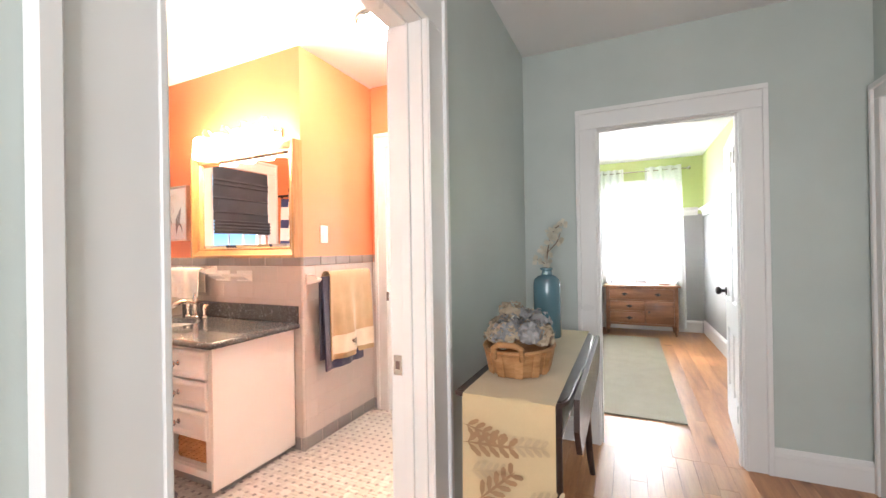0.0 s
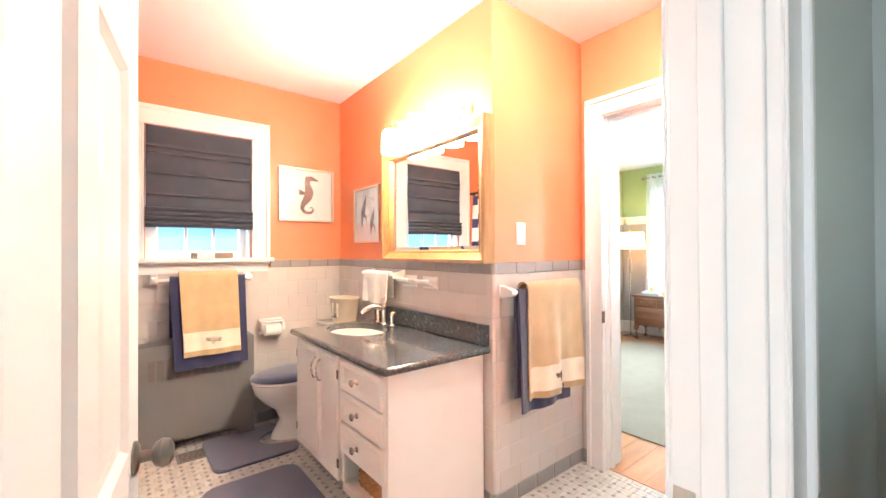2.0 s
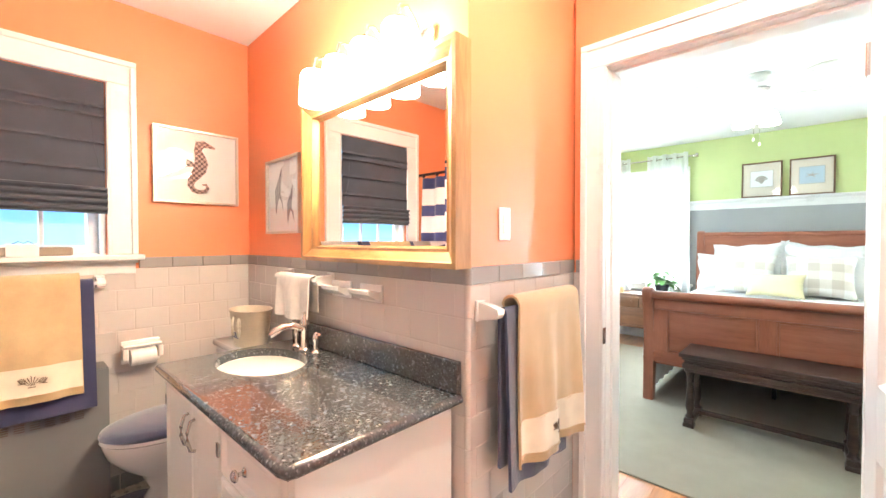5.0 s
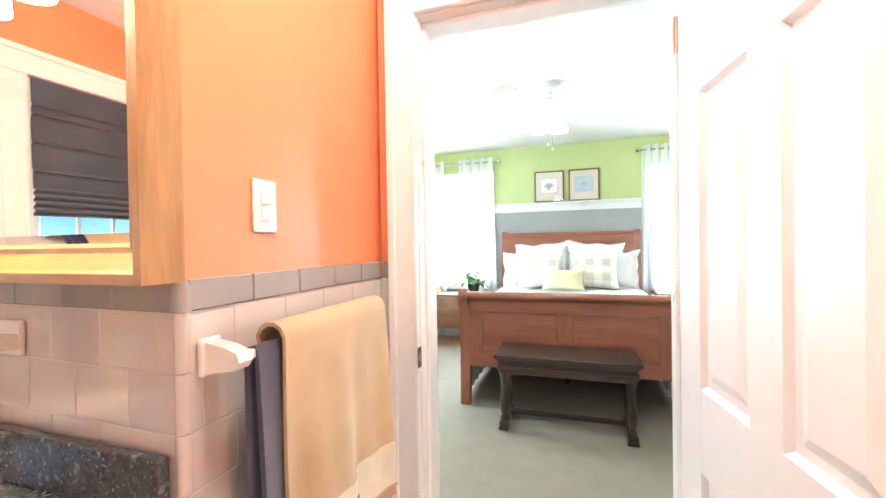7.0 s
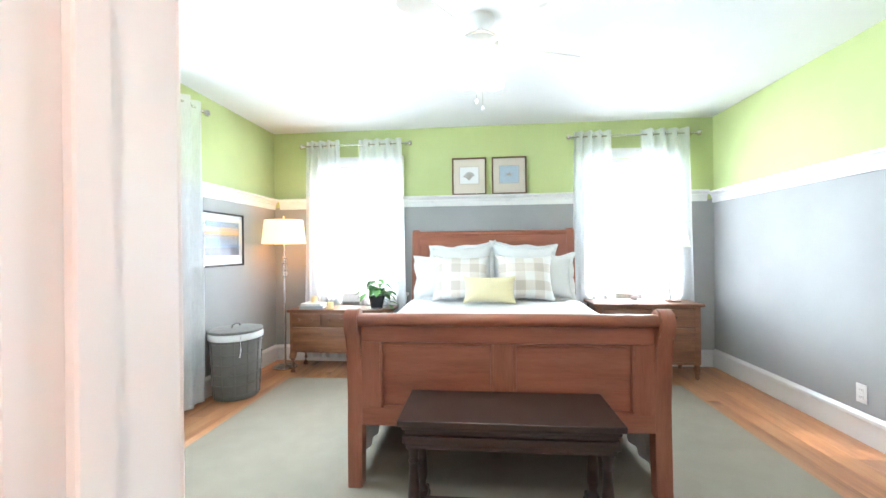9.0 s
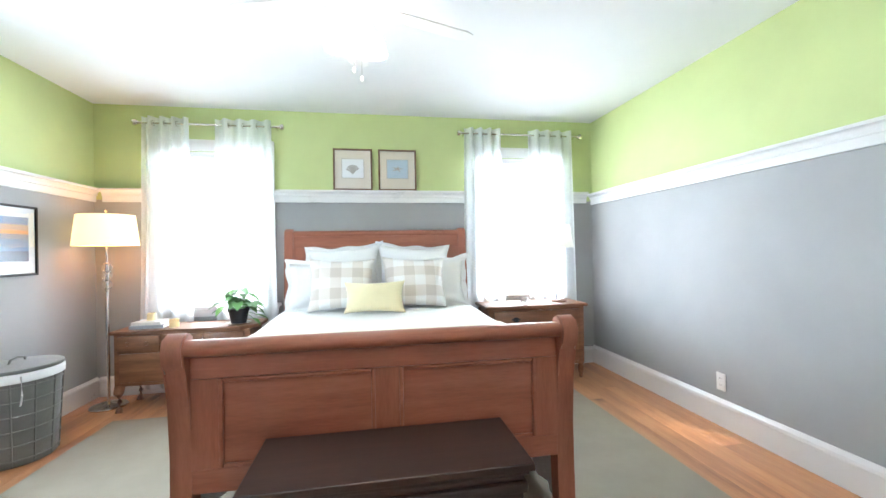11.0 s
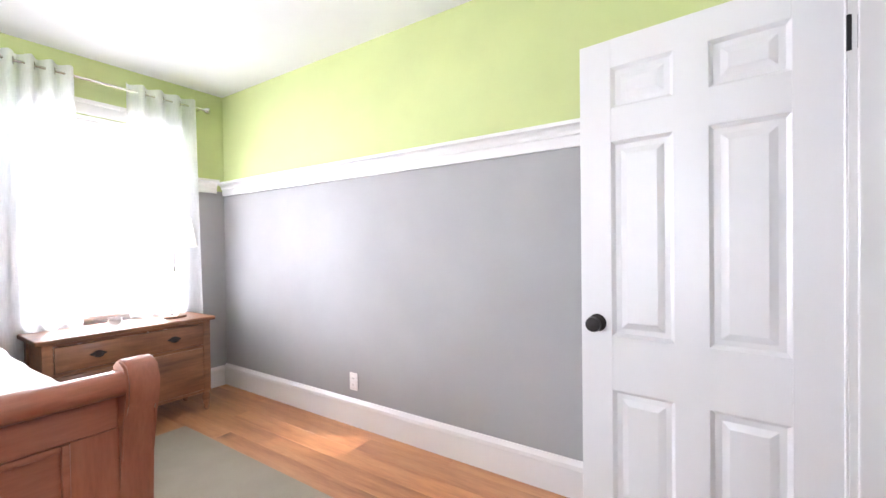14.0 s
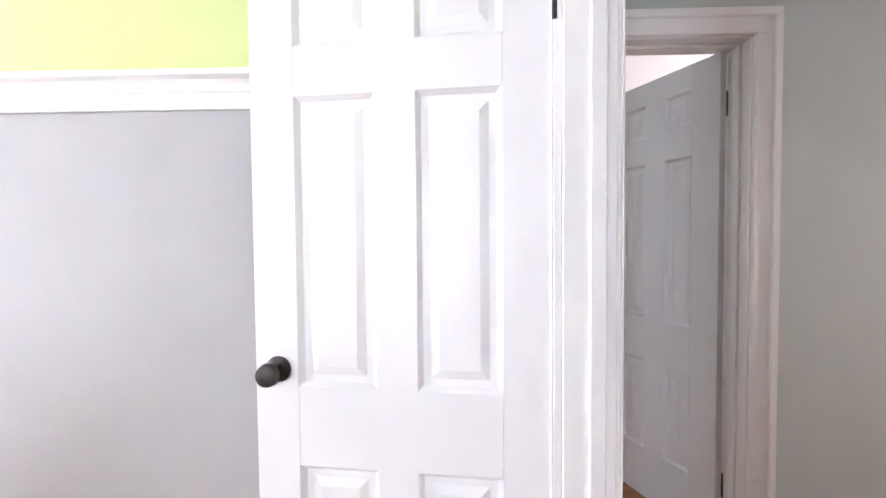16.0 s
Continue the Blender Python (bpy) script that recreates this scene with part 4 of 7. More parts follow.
def bail_pull(parent, x, y, z):
    """A small brass plate with a hanging bail."""
    bm = bmesh.new()
    extrude(bm, [(x + 0.035 * math.cos(a) * (1 + 0.25 * math.cos(4 * a)), z + 0.02 * math.sin(a)) for a in [k * math.pi / 12 for k in range(24)]], "y", y - 0.003, y)
    p = part("pull_plate", bm, BRONZE, parent, "dark brass drawer pull")
    part("bail", bar([(x - 0.022, y - 0.008, z + 0.004), (x - 0.02, y - 0.016, z - 0.014), (x, y - 0.018, z - 0.02), (x + 0.02, y - 0.016, z - 0.014), (x + 0.022, y - 0.008, z + 0.004)], 0.003, 6), BRONZE, p, "", 50)


def nightstand():
    n = thing("nightstand", "brown oak chest with two drawers and a cupboard door", "nightstand", 0.505, 6.69, 0)
    w, d, h = 0.92, 0.37, 0.70
    part("top", one((-w / 2 - 0.03, -0.025, h - 0.028), (w / 2 + 0.03, d + 0.01, h), 0.007), NIGHTWOOD, n)
    for sx in (-1, 1):
        x = sx * (w / 2 - 0.025)
        for y in (0, d - 0.05):
            part("corner_post", one((x - 0.025, y, 0.14), (x + 0.025, y + 0.05, h - 0.028), 0.002, 1), NIGHTWOOD, n)
        part("side_panel", one((x - 0.014, 0.05, 0.14), (x + 0.014, d - 0.05, h - 0.0285)), NIGHTWOOD, n)
    part("back_panel", one((-w / 2 + 0.05, d - 0.02, 0.14), (w / 2 - 0.05, d, h - 0.0285)), NIGHTWOOD, n)
    part("bottom_panel", one((-w / 2 + 0.05, 0.03, 0.13), (w / 2 - 0.05, d - 0.02, 0.15)), NIGHTWOOD, n)
    for z in (0.14, 0.315, 0.475, 0.652):
        part("drawer_rail", one((-w / 2 + 0.05, 0.0, z), (w / 2 - 0.05, 0.03, z + 0.02)), NIGHTWOOD, n)
    for sx in (-1, 1):
        for y in (0.025, d - 0.025):
            part("turned_foot", turned([(0.012, 0), (0.02, 0.015), (0.016, 0.03), (0.026, 0.06), (0.03, 0.1), (0.022, 0.125), (0.028, 0.14)], 14, (sx * (w / 2 - 0.025), y, 0)), NIGHTWOOD, n, "", 40)
    dr = part("top_drawer", one((-w / 2 + 0.053, -0.012, 0.498), (w / 2 - 0.053, 0.015, 0.649), 0.006), NIGHTWOOD, n, "", 40)
    for x in (-0.21, 0.21):
        bail_pull(dr, x, -0.012, 0.575)
    for z0, z1 in ((0.338, 0.472), (0.163, 0.312)):
        dd = part("drawer", one((-w / 2 + 0.053, -0.006, z0), (0.05, 0.018, z1), 0.005), NIGHTWOOD, n, "", 40)
        bail_pull(dd, -0.15, -0.006, (z0 + z1) / 2)
    cd = part("cupboard_door", one((0.056, -0.006, 0.163), (w / 2 - 0.053, 0.018, 0.472), 0.005), NIGHTWOOD, n, "", 40)
    part("cupboard_knob", turned([(0, 0), (0.008, 0), (0.007, 0.012), (0.014, 0.02), (0.01, 0.028), (0, 0.03)], 12, m=pose(0.10, -0.006, 0.33, 90, 0, 0)), BRONZE, cd)


nightstand()


def dressing_table():
    n = thing("dressing_table", "brown wooden chest with cabriole feet and small knobs", "dresser", -2.445, 6.70, 0)
    w, d, h = 1.02, 0.36, 0.63
    ch = 0.10
    part("top", prism([(-w / 2 - 0.02, -0.02), (w / 2 - ch, -0.02), (w / 2 + 0.02, ch), (w / 2 + 0.02, d), (-w / 2 - 0.02, d)], "z", h - 0.026, h), NIGHTWOOD, n)
    bm = bmesh.new()
    box(bm, (-w / 2, 0.0, 0.20), (w / 2 - 0.03, d - 0.01, h - 0.0265), 0.006)
    part("carcase", bm, NIGHTWOOD, n)
    for k in range(3):
        x0 = -w / 2 + 0.03 + k * 0.31
        dr = part("small_drawer", one((x0, -0.014, 0.458), (x0 + 0.295, 0.004, 0.59), 0.006), NIGHTWOOD, n, "", 40)
        for q in (0.08, 0.215):
            part("knob", turned([(0, 0), (0.009, 0), (0.008, 0.012), (0.017, 0.02), (0.014, 0.032), (0, 0.035)], 12, m=pose(x0 + q, -0.014, 0.535, 90, 0, 0)), NIGHTWOOD, dr, "turned wooden knob", 40)
    part("long_drawer", one((-w / 2 + 0.04, -0.018, 0.23), (w / 2 - 0.07, 0.004, 0.455), 0.008), NIGHTWOOD, n, "", 40)
    for x in (-w / 2 + 0.03, w / 2 - 0.06):
        for y in (0.02, d - 0.05):
            pts = [(x, y, 0.20), (x, y - 0.02, 0.15), (x, y - 0.005, 0.08), (x, y - 0.015, 0.03), (x, y - 0.022, 0.0)]
            part("cabriole_leg", bar(pts, [0.035, 0.034, 0.018, 0.02, 0.026], 12), NIGHTWOOD, n, "", 50)


dressing_table()


# ---- bathroom ----
def vanity():
    v = thing("vanity_cabinet", "cream painted vanity with two doors, three drawers and an open niche", "cabinet", -2.115, 1.732, 0)
    w = 0.545
    for nm, lo, hi in (("side_panel", (-0.50, 0.02, 0.11), (-0.48, 0.55, 0.765)), ("side_panel", (w - 0.02, 0.0, 0.035), (w, 0.55, 0.765)),
                       ("back_panel", (-0.48, 0.53, 0.11), (w - 0.02, 0.55, 0.765)), ("bottom_panel", (-0.48, 0.02, 0.11), (w - 0.02, 0.53, 0.13)),
                       ("divider", (0.095, 0.02, 0.13), (0.113, 0.53, 0.765)), ("niche_shelf", (0.113, 0.02, 0.27), (w - 0.02, 0.53, 0.285)),
                       ("top_rail", (-0.48, 0.0, 0.735), (w - 0.02, 0.02, 0.765)), ("bottom_rail", (0.113, 0.0, 0.09), (w - 0.02, 0.02, 0.13)),
                       ("face_stile", (w - 0.055, 0.0, 0.13), (w - 0.02, 0.02, 0.735)), ("face_stile", (0.095, 0.0, 0.13), (0.125, 0.02, 0.735))):
        part(nm, one(lo, hi, 0.002, 1), CABINET, v)
    part("toe_kick", one((-0.47, 0.07, 0.0), (w - 0.03, 0.5, 0.11)), COVE, v, "dark grey recessed toe kick")

    def front(name, x0, x1, z0, z1, label=""):
        bm = bmesh.new()
        rings = []
        for ins, y in ((0, 0.0), (0, -0.014), (0.004, -0.018), (0.018, -0.018), (0.034, -0.012), (0.036, -0.012)):
            rings.append([bm.verts.new(p) for p in ((x0 + ins, y, z0 + ins), (x1 - ins, y, z0 + ins), (x1 - ins, y, z1 - ins), (x0 + ins, y, z1 - ins))])
        for a, b in zip(rings, rings[1:]):
            for i in range(4):
                bm.faces.new((a[i], a[(i + 1) % 4], b[(i + 1) % 4], b[i]))
        bm.faces.new(rings[0])
        bm.faces.new(rings[-1])
        return part(name, bm, CABINET, v, label)
    for z0, z1 in ((0.60, 0.745), (0.45, 0.59), (0.295, 0.44)):
        d = front("drawer", 0.12, w - 0.03, z0, z1)
        part("drawer_knob", turned([(0, 0), (0.014, 0), (0.012, 0.003), (0.006, 0.008), (0.006, 0.016), (0.016, 0.022), (0.017, 0.028), (0.01, 0.034), (0, 0.035)], 16, m=pose(0.30, -0.018, (z0 + z1) / 2, 90, 0, 0)), CHROME, d, "round brushed nickel knob", 40)
    for x0, x1, hx in ((-0.492, -0.163, -0.195), (-0.153, 0.088, -0.125)):
        d = front("cabinet_door", x0, x1, 0.13, 0.745)
        part("arched_pull", bar([(hx, -0.018, 0.69), (hx, -0.032, 0.685), (hx, -0.042, 0.65), (hx, -0.042, 0.62), (hx, -0.032, 0.585), (hx, -0.018, 0.58)], 0.006, 8), CHROME, d, "arched nickel pull", 50)
        for z in (0.66, 0.22):
            part("butterfly_hinge", one((0.082 if x1 > 0 else x0 - 0.006, -0.02, z - 0.022), (0.102 if x1 > 0 else x0 + 0.008, -0.0145, z + 0.022), 0.001, 1), CHROME, d, "small nickel hinge")
    top = thing("vanity_countertop", "polished dark blue-grey granite countertop with backsplash", "countertop", -2.115, 1.732, 0.765)
    # slab with an oval cut-out
    bm = bmesh.new()
    x0, x1, y0, y1, t = -0.525, 0.575, -0.032, 0.552, 0.036
    cx, cy, rx, ry, n = -0.265, 0.268, 0.228, 0.165, 48
    rim = []
    for i in range(n):
        a = 2 * math.pi * i / n
        dx, dy = math.cos(a), math.sin(a)
        k = min(((x1 if dx > 0 else x0) - cx) / dx if abs(dx) > 1e-6 else 9, ((y1 if dy > 0 else y0) - cy) / dy if abs(dy) > 1e-6 else 9)
        rim.append(((cx + rx * dx, cy + ry * dy), (cx + k * dx, cy + k * dy)))
    for z in (0, t):
        ring = [(bm.verts.new((*a, z)), bm.verts.new((*b, z))) for a, b in rim]
        for i in range(n):
            j = (i + 1) % n
            bm.faces.new((ring[i][0], ring[j][0], ring[j][1], ring[i][1]))
        for q in [p for p in ((x0, y0), (x1, y0), (x1, y1), (x0, y1))]:
            best = sorted(range(n), key=lambda i: (rim[i][1][0] - q[0]) ** 2 + (rim[i][1][1] - q[1]) ** 2)[:2]
            if abs(best[0] - best[1]) in (1, n - 1):
                c = bm.verts.new((*q, z))
                bm.faces.new((ring[best[0]][1], ring[best[1]][1], c))
    bmesh.ops.remove_doubles(bm, verts=bm.verts, dist=1e-5)
    low = [e for e in bm.edges if e.is_boundary and e.verts[0].co.z < 0.001]
    r = bmesh.ops.extrude_edge_only(bm, edges=low)
    bmesh.ops.translate(bm, vec=(0, 0, t), verts=[g for g in r["geom"] if isinstance(g, bmesh.types.BMVert)])
    bmesh.ops.remove_doubles(bm, verts=bm.verts, dist=1e-5)
    part("slab", bm, GRANITE, top)
    part("front_edge", bar([(x0, y0, t / 2), (x1 - 0.02, y0, t / 2), (x1 - 0.005, y0 + 0.005, t / 2), (x1, y0 + 0.02, t / 2), (x1, y1, t / 2)], t / 2 * 0.985, 12), GRANITE, top, "rounded polished edge", 50)
    part("backsplash", one((x0, 0.533, t + 0.0005), (x1 + 0.008, 0.555, t + 0.105), 0.003), GRANITE, top)
    sink = thing("sink_basin", "white oval porcelain undermount basin", "sink", -2.115 + cx, 1.732 + cy, 0.766)
    prof = [(1.05, -0.002), (1.0, -0.004), (0.97, -0.03), (0.88, -0.08), (0.65, -0.125), (0.3, -0.145), (0.08, -0.15), (0.0, -0.15)]
    part("bowl", turned(prof, 48, sx=rx, sy=ry), PORCELAIN, sink, "", 60)
    part("drain", turned([(0.022, 0.0), (0.024, 0.003), (0.01, 0.004), (0, 0.002)], 16, (0, 0, -0.149)), CHROME, sink, "nickel drain", 40)
    wb = thing("wicker_basket", "small brown woven basket in the vanity niche", "basket", -1.80, 1.79, 0.131)
    bm = bmesh.new()
    for k in range(9):
        z = 0.006 + k * 0.013
        for s in range(4):
            a, b = [((-0.13, 0), (0.13, 0)), ((0.13, 0), (0.13, 0.28)), ((0.13, 0.28), (-0.13, 0.28)), ((-0.13, 0.28), (-0.13, 0))][s]
            pts = [(a[0] + (b[0] - a[0]) * i / 12, a[1] + (b[1] - a[1]) * i / 12 + 0.003 * (-1) ** (i + k) * (s % 2 == 0), z) for i in range(13)]
            tube(bm, pts, 0.0075, 6)
    part("weave", bm, WICKER, wb, "", 60)
    part("basket_bottom", one((-0.125, 0.005, 0.0), (0.125, 0.275, 0.006)), WICKER, wb)


vanity()


def faucet():
    f = thing("faucet", "brushed nickel basin faucet with an arched spout", "faucet", -2.40, 2.205, 0.801)
    part("body", turned([(0.027, 0), (0.028, 0.006), (0.019, 0.014), (0.017, 0.09), (0.021, 0.1), (0.02, 0.13), (0.014, 0.15), (0.009, 0.165), (0.012, 0.17), (0.0, 0.178)], 20), CHROME, f, "", 40)
    part("spout", bar([(0, -0.01, 0.10), (-0.01, -0.05, 0.118), (-0.02, -0.09, 0.116), (-0.03, -0.125, 0.10), (-0.036, -0.145, 0.085)], [0.016, 0.016, 0.017, 0.018, 0.013], 14), CHROME, f, "", 50)
    for x in (-0.09, 0.085):
        h = part("handle_base", turned([(0.022, 0), (0.023, 0.005), (0.013, 0.014), (0.012, 0.05), (0.017, 0.058), (0.015, 0.08), (0.006, 0.09), (0.0, 0.094)], 16, (x, 0.01, 0)), CHROME, f, "", 40)
        part("lever", bar([(x, 0.01, 0.082), (x + (0.03 if x > 0 else -0.03), 0.0, 0.09), (x + (0.05 if x > 0 else -0.05), -0.005, 0.092)], [0.006, 0.005, 0.006], 8), CHROME, h, "", 50)


faucet()


def framed(name, label, w, h, d, frame_mat, m, fw=0.02, mat_in=0.0, art=None, inner=PAPER, glazed=False, group=""):
    """A picture: local x wide, z high from its lower edge, -y to the front."""
    p = thing(name, label, "picture", group=group)
    p.matrix_world = m
    bm = bmesh.new()
    box(bm, (-w / 2, -d, 0), (-w / 2 + fw, 0, h), 0.002, 1)
    box(bm, (w / 2 - fw, -d, 0), (w / 2, 0, h), 0.002, 1)
    box(bm, (-w / 2 + fw, -d, 0), (w / 2 - fw, 0, fw), 0.002, 1)
    box(bm, (-w / 2 + fw, -d, h - fw), (w / 2 - fw, 0, h), 0.002, 1)
    part("picture_frame", bm, frame_mat, p)
    part("print_sheet", one((-w / 2 + fw, -d * 0.5, fw), (w / 2 - fw, -d * 0.3, h - fw)), inner, p)
    if art:
        art(p, -d * 0.5 - 0.0008, w, h)
    if glazed:
        g = part("glazing", one((-w / 2 + fw, -d * 0.62 - 0.003, fw), (w / 2 - fw, -d * 0.62 - 0.001, h - fw)), CLEAR, p)
        g.visible_shadow = False
    return p


def ribbon(pts, widths, y, mat, name, parent):
    """A flat printed stroke of changing width in the x-z plane."""
    bm = bmesh.new()
    prev = None
    for i, (x, z) in enumerate(pts):
        a, b = pts[max(0, i - 1)], pts[min(len(pts) - 1, i + 1)]
        d = Vector((b[0] - a[0], b[1] - a[1]))
        d.normalize()
        n = Vector((-d.y, d.x)) * widths[i]
        cur = (bm.verts.new((x + n.x, y, z + n.y)), bm.verts.new((x - n.x, y, z - n.y)))
        if prev:
            bm.faces.new((prev[0], cur[0], cur[1], prev[1]))
        prev = cur
    return part(name, bm, mat, parent)


SEAINK = material("speckled_maroon_print", (0.16, 0.10, 0.10), 0.8)
_v = SEAINK.node_tree.nodes.new("ShaderNodeTexChecker")
_v.inputs["Scale"].default_value = 70
_v.inputs["Color1"].default_value, _v.inputs["Color2"].default_value = (0.10, 0.055, 0.06, 1), (0.45, 0.30, 0.27, 1)
SEAINK.node_tree.links.new(coords(SEAINK), _v.inputs["Vector"])
set_color(SEAINK, _v.outputs["Color"])
FISHINK = paint("grey_fish_print", (0.25, 0.23, 0.24), 0.8, 0.1, 0.5)


def seahorse(p, y, w, h):
    body = [(0.082, 0.318), (0.055, 0.328), (0.028, 0.335), (0.006, 0.322), (0.0, 0.295), (0.01, 0.26), (0.016, 0.225), (0.008, 0.185), (-0.012, 0.15), (-0.03, 0.12),
            (-0.036, 0.092), (-0.022, 0.068), (0.004, 0.058), (0.032, 0.064), (0.046, 0.086), (0.036, 0.105), (0.02, 0.1)]
    wd = [0.006, 0.012, 0.02, 0.024, 0.02, 0.028, 0.036, 0.034, 0.026, 0.02, 0.016, 0.014, 0.012, 0.011, 0.009, 0.007, 0.004]
    sx = 1.1
    ribbon([(x * sx, z * 1.02 + 0.01) for x, z in body], wd, y, SEAINK, "printed_seahorse", p)
    for k in range(5):
        a = math.pi * (0.85 + 0.08 * k)
        ribbon([(-0.018, 0.225), (-0.018 + 0.055 * math.cos(a), 0.235 + 0.05 * math.sin(a))], [0.009, 0.002], y - 0.0003, SEAINK, "printed_fin", p)
    for k in range(3):
        ribbon([(0.0, 0.345), (-0.012 + 0.014 * k, 0.368)], [0.006, 0.001], y - 0.0003, SEAINK, "printed_crest", p)


def fishes(p, y, w, h):
    for cx, cz, s in ((-0.07, 0.23, 1.0), (0.07, 0.15, 0.8)):
        ribbon([(cx - 0.02 * s, cz - 0.12 * s), (cx - 0.015 * s, cz - 0.06 * s), (cx, cz), (cx + 0.03 * s, cz + 0.07 * s), (cx + 0.05 * s, cz + 0.13 * s)], [0.003, 0.016 * s, 0.035 * s, 0.018 * s, 0.001], y, FISHINK, "printed_fish", p)
        ribbon([(cx, cz), (cx + 0.05 * s, cz - 0.05 * s), (cx + 0.07 * s, cz - 0.11 * s)], [0.012 * s, 0.008 * s, 0.001], y - 0.0003, FISHINK, "printed_fin", p)


framed("seahorse_picture", "silver framed print of a patterned seahorse on white", 0.44, 0.424, 0.03, SILVER, pose(-3.353, 2.047, 1.517, 0, 0, 90), 0.014, art=seahorse, glazed=True)
framed("fish_picture", "silver framed print of two grey fish on white", 0.40, 0.41, 0.035, SILVER, pose(-2.815, 2.328, 1.342, 0, 0, -1.27), 0.014, art=fishes, glazed=True)


def mirror():
    m = thing("wall_mirror", "large mirror in a deep golden rustic wood frame", "mirror", -2.0, 2.309, 1.21, -1.27)
    w, h, d, f = 1.0, 0.73, 0.075, 0.062

    def side(name, pts_a, pts_b, mat):
        """A frame rail that slopes from a proud outer edge down to the glass."""
        bm = bmesh.new()
        a = [bm.verts.new(p) for p in pts_a]
        b = [bm.verts.new(p) for p in pts_b]
        bm.faces.new(a)
        bm.faces.new(b)
        for i in range(len(a)):
            j = (i + 1) % len(a)
            bm.faces.new((a[i], a[j], b[j], b[i]))
        part(name, bm, mat, m)
    prof = [(0, 0), (0, -d), (0.018, -d), (0.024, -d + 0.006), (f - 0.01, -0.05), (f, -0.05), (f, 0)]
    side("frame_bottom", [(-w / 2 + p, y, p) for p, y in prof], [(w / 2 - p, y, p) for p, y in prof], OAKFRAME)
    side("frame_top", [(-w / 2 + p, y, h - p) for p, y in prof], [(w / 2 - p, y, h - p) for p, y in prof], OAKFRAME)
    side("frame_side", [(-w / 2 + p, y, p) for p, y in prof], [(-w / 2 + p, y, h - p) for p, y in prof], OAKFRAME_V)
    side("frame_side", [(w / 2 - p, y, p) for p, y in prof], [(w / 2 - p, y, h - p) for p, y in prof], OAKFRAME_V)
    bm = bmesh.new()
    rings = []
    for ins, y in ((f, -0.026), (f + 0.026, -0.031)):
        rings.append([bm.verts.new(p) for p in ((-w / 2 + ins, y, ins), (w / 2 - ins, y, ins), (w / 2 - ins, y, h - ins), (-w / 2 + ins, y, h - ins))])
    for i in range(4):
        bm.faces.new((rings[0][i], rings[0][(i + 1) % 4], rings[1][(i + 1) % 4], rings[1][i]))
    bm.faces.new(rings[1])
    bm.faces.new([bm.verts.new((v.co.x, -0.005, v.co.z)) for v in rings[0]])
    part("mirror_glass", bm, MIRROR, m)


mirror()


def vanity_light():
    v = thing("vanity_light", "four-light bar with glowing frosted shades above the mirror", "wall lamp", -1.995, 2.309, 2.01, -1.27)
    part("back_plate", one((-0.34, -0.022, -0.03), (0.34, 0, 0.03), 0.008), CHROME, v, "", 40)
    for k in range(4):
        x = -0.28 + 0.187 * k
        part("curved_arm", bar([(x, -0.02, 0.0), (x, -0.05, 0.05), (x, -0.085, 0.085), (x, -0.115, 0.075), (x, -0.125, 0.04), (x, -0.125, 0.02)], 0.007, 8), CHROME, v, "", 50)
        part("shade", turned([(0.02, 0.02), (0.045, 0.012), (0.055, -0.005), (0.058, -0.06), (0.062, -0.125), (0.056, -0.125), (0.05, -0.01), (0.0, 0.0)], 24, (x, -0.125, 0)), VANITY_GLASS, v, "glowing frosted glass shade", 50)


vanity_light()
dome = thing("ceiling_light", "glowing round flush dome on the bathroom ceiling", "ceiling lamp", -0.92, 2.29, H)
part("dome_ring", turned([(0.115, -0.001), (0.12, -0.016), (0.11, -0.024), (0.105, -0.024)], 32), CHROME, dome, "nickel ring", 40)
part("dome_glass", turned([(0.108, -0.02), (0.106, -0.045), (0.088, -0.075), (0.05, -0.092), (0.0, -0.096)], 32), DOME_GLASS, dome, "glowing frosted dome", 60)


def roman_blind():
    b = thing("roman_blind", "charcoal blue roman blind half lowered in the window", "blind", -3.335, 1.3125, 2.095)
    w = 0.625

    def f(u, v):
        z = -0.66 * v
        out = 0.012
        for k, c in enumerate((0.20, 0.27, 0.47, 0.68)):
            out += 0.012 * math.exp(-((v - c) / 0.013) ** 2) * (1 if v <= c else 0.3)
        if v > 0.80:
            out += 0.022 + 0.010 * math.sin((v - 0.80) / 0.20 * math.pi * 8)
        return (out + 0.003 * math.sin(7 * u + 9 * v), (u - 0.5) * (w + (0.012 if v > 0.8 else 0)), z + 0.01 * math.sin(3 * u) * v * 0.4)
    part("folded_fabric", sheet(f, 16, 120, 0.003), BLIND, b, "", 50)
    part("pull_cord", bar([(0.04, 0.26, -0.18), (0.042, 0.27, -0.34), (0.04, 0.305, -0.5)], 0.0015, 6), BLIND, b)


roman_blind()
sg = thing("sill_sign", "small grey wooden house plaque on the window sill", "ornament", -3.305, 1.30, 1.2315)
part("driftwood_plank", one((-0.012, -0.055, 0), (0.012, 0.20, 0.04), 0.008), paint("grey_driftwood", (0.30, 0.24, 0.19), 0.8, 0.5, 0.3), sg)
part("plaque", one((0.0125, -0.02, 0), (0.02, 0.085, 0.055), 0.002), PLASTIC, sg, "pale plaque")
part("scroll", bar([(0.015, 0.0, 0.055), (0.015, 0.02, 0.067), (0.015, 0.035, 0.058), (0.015, 0.05, 0.067), (0.015, 0.07, 0.055)], 0.002, 6), BLACKMETAL, sg)


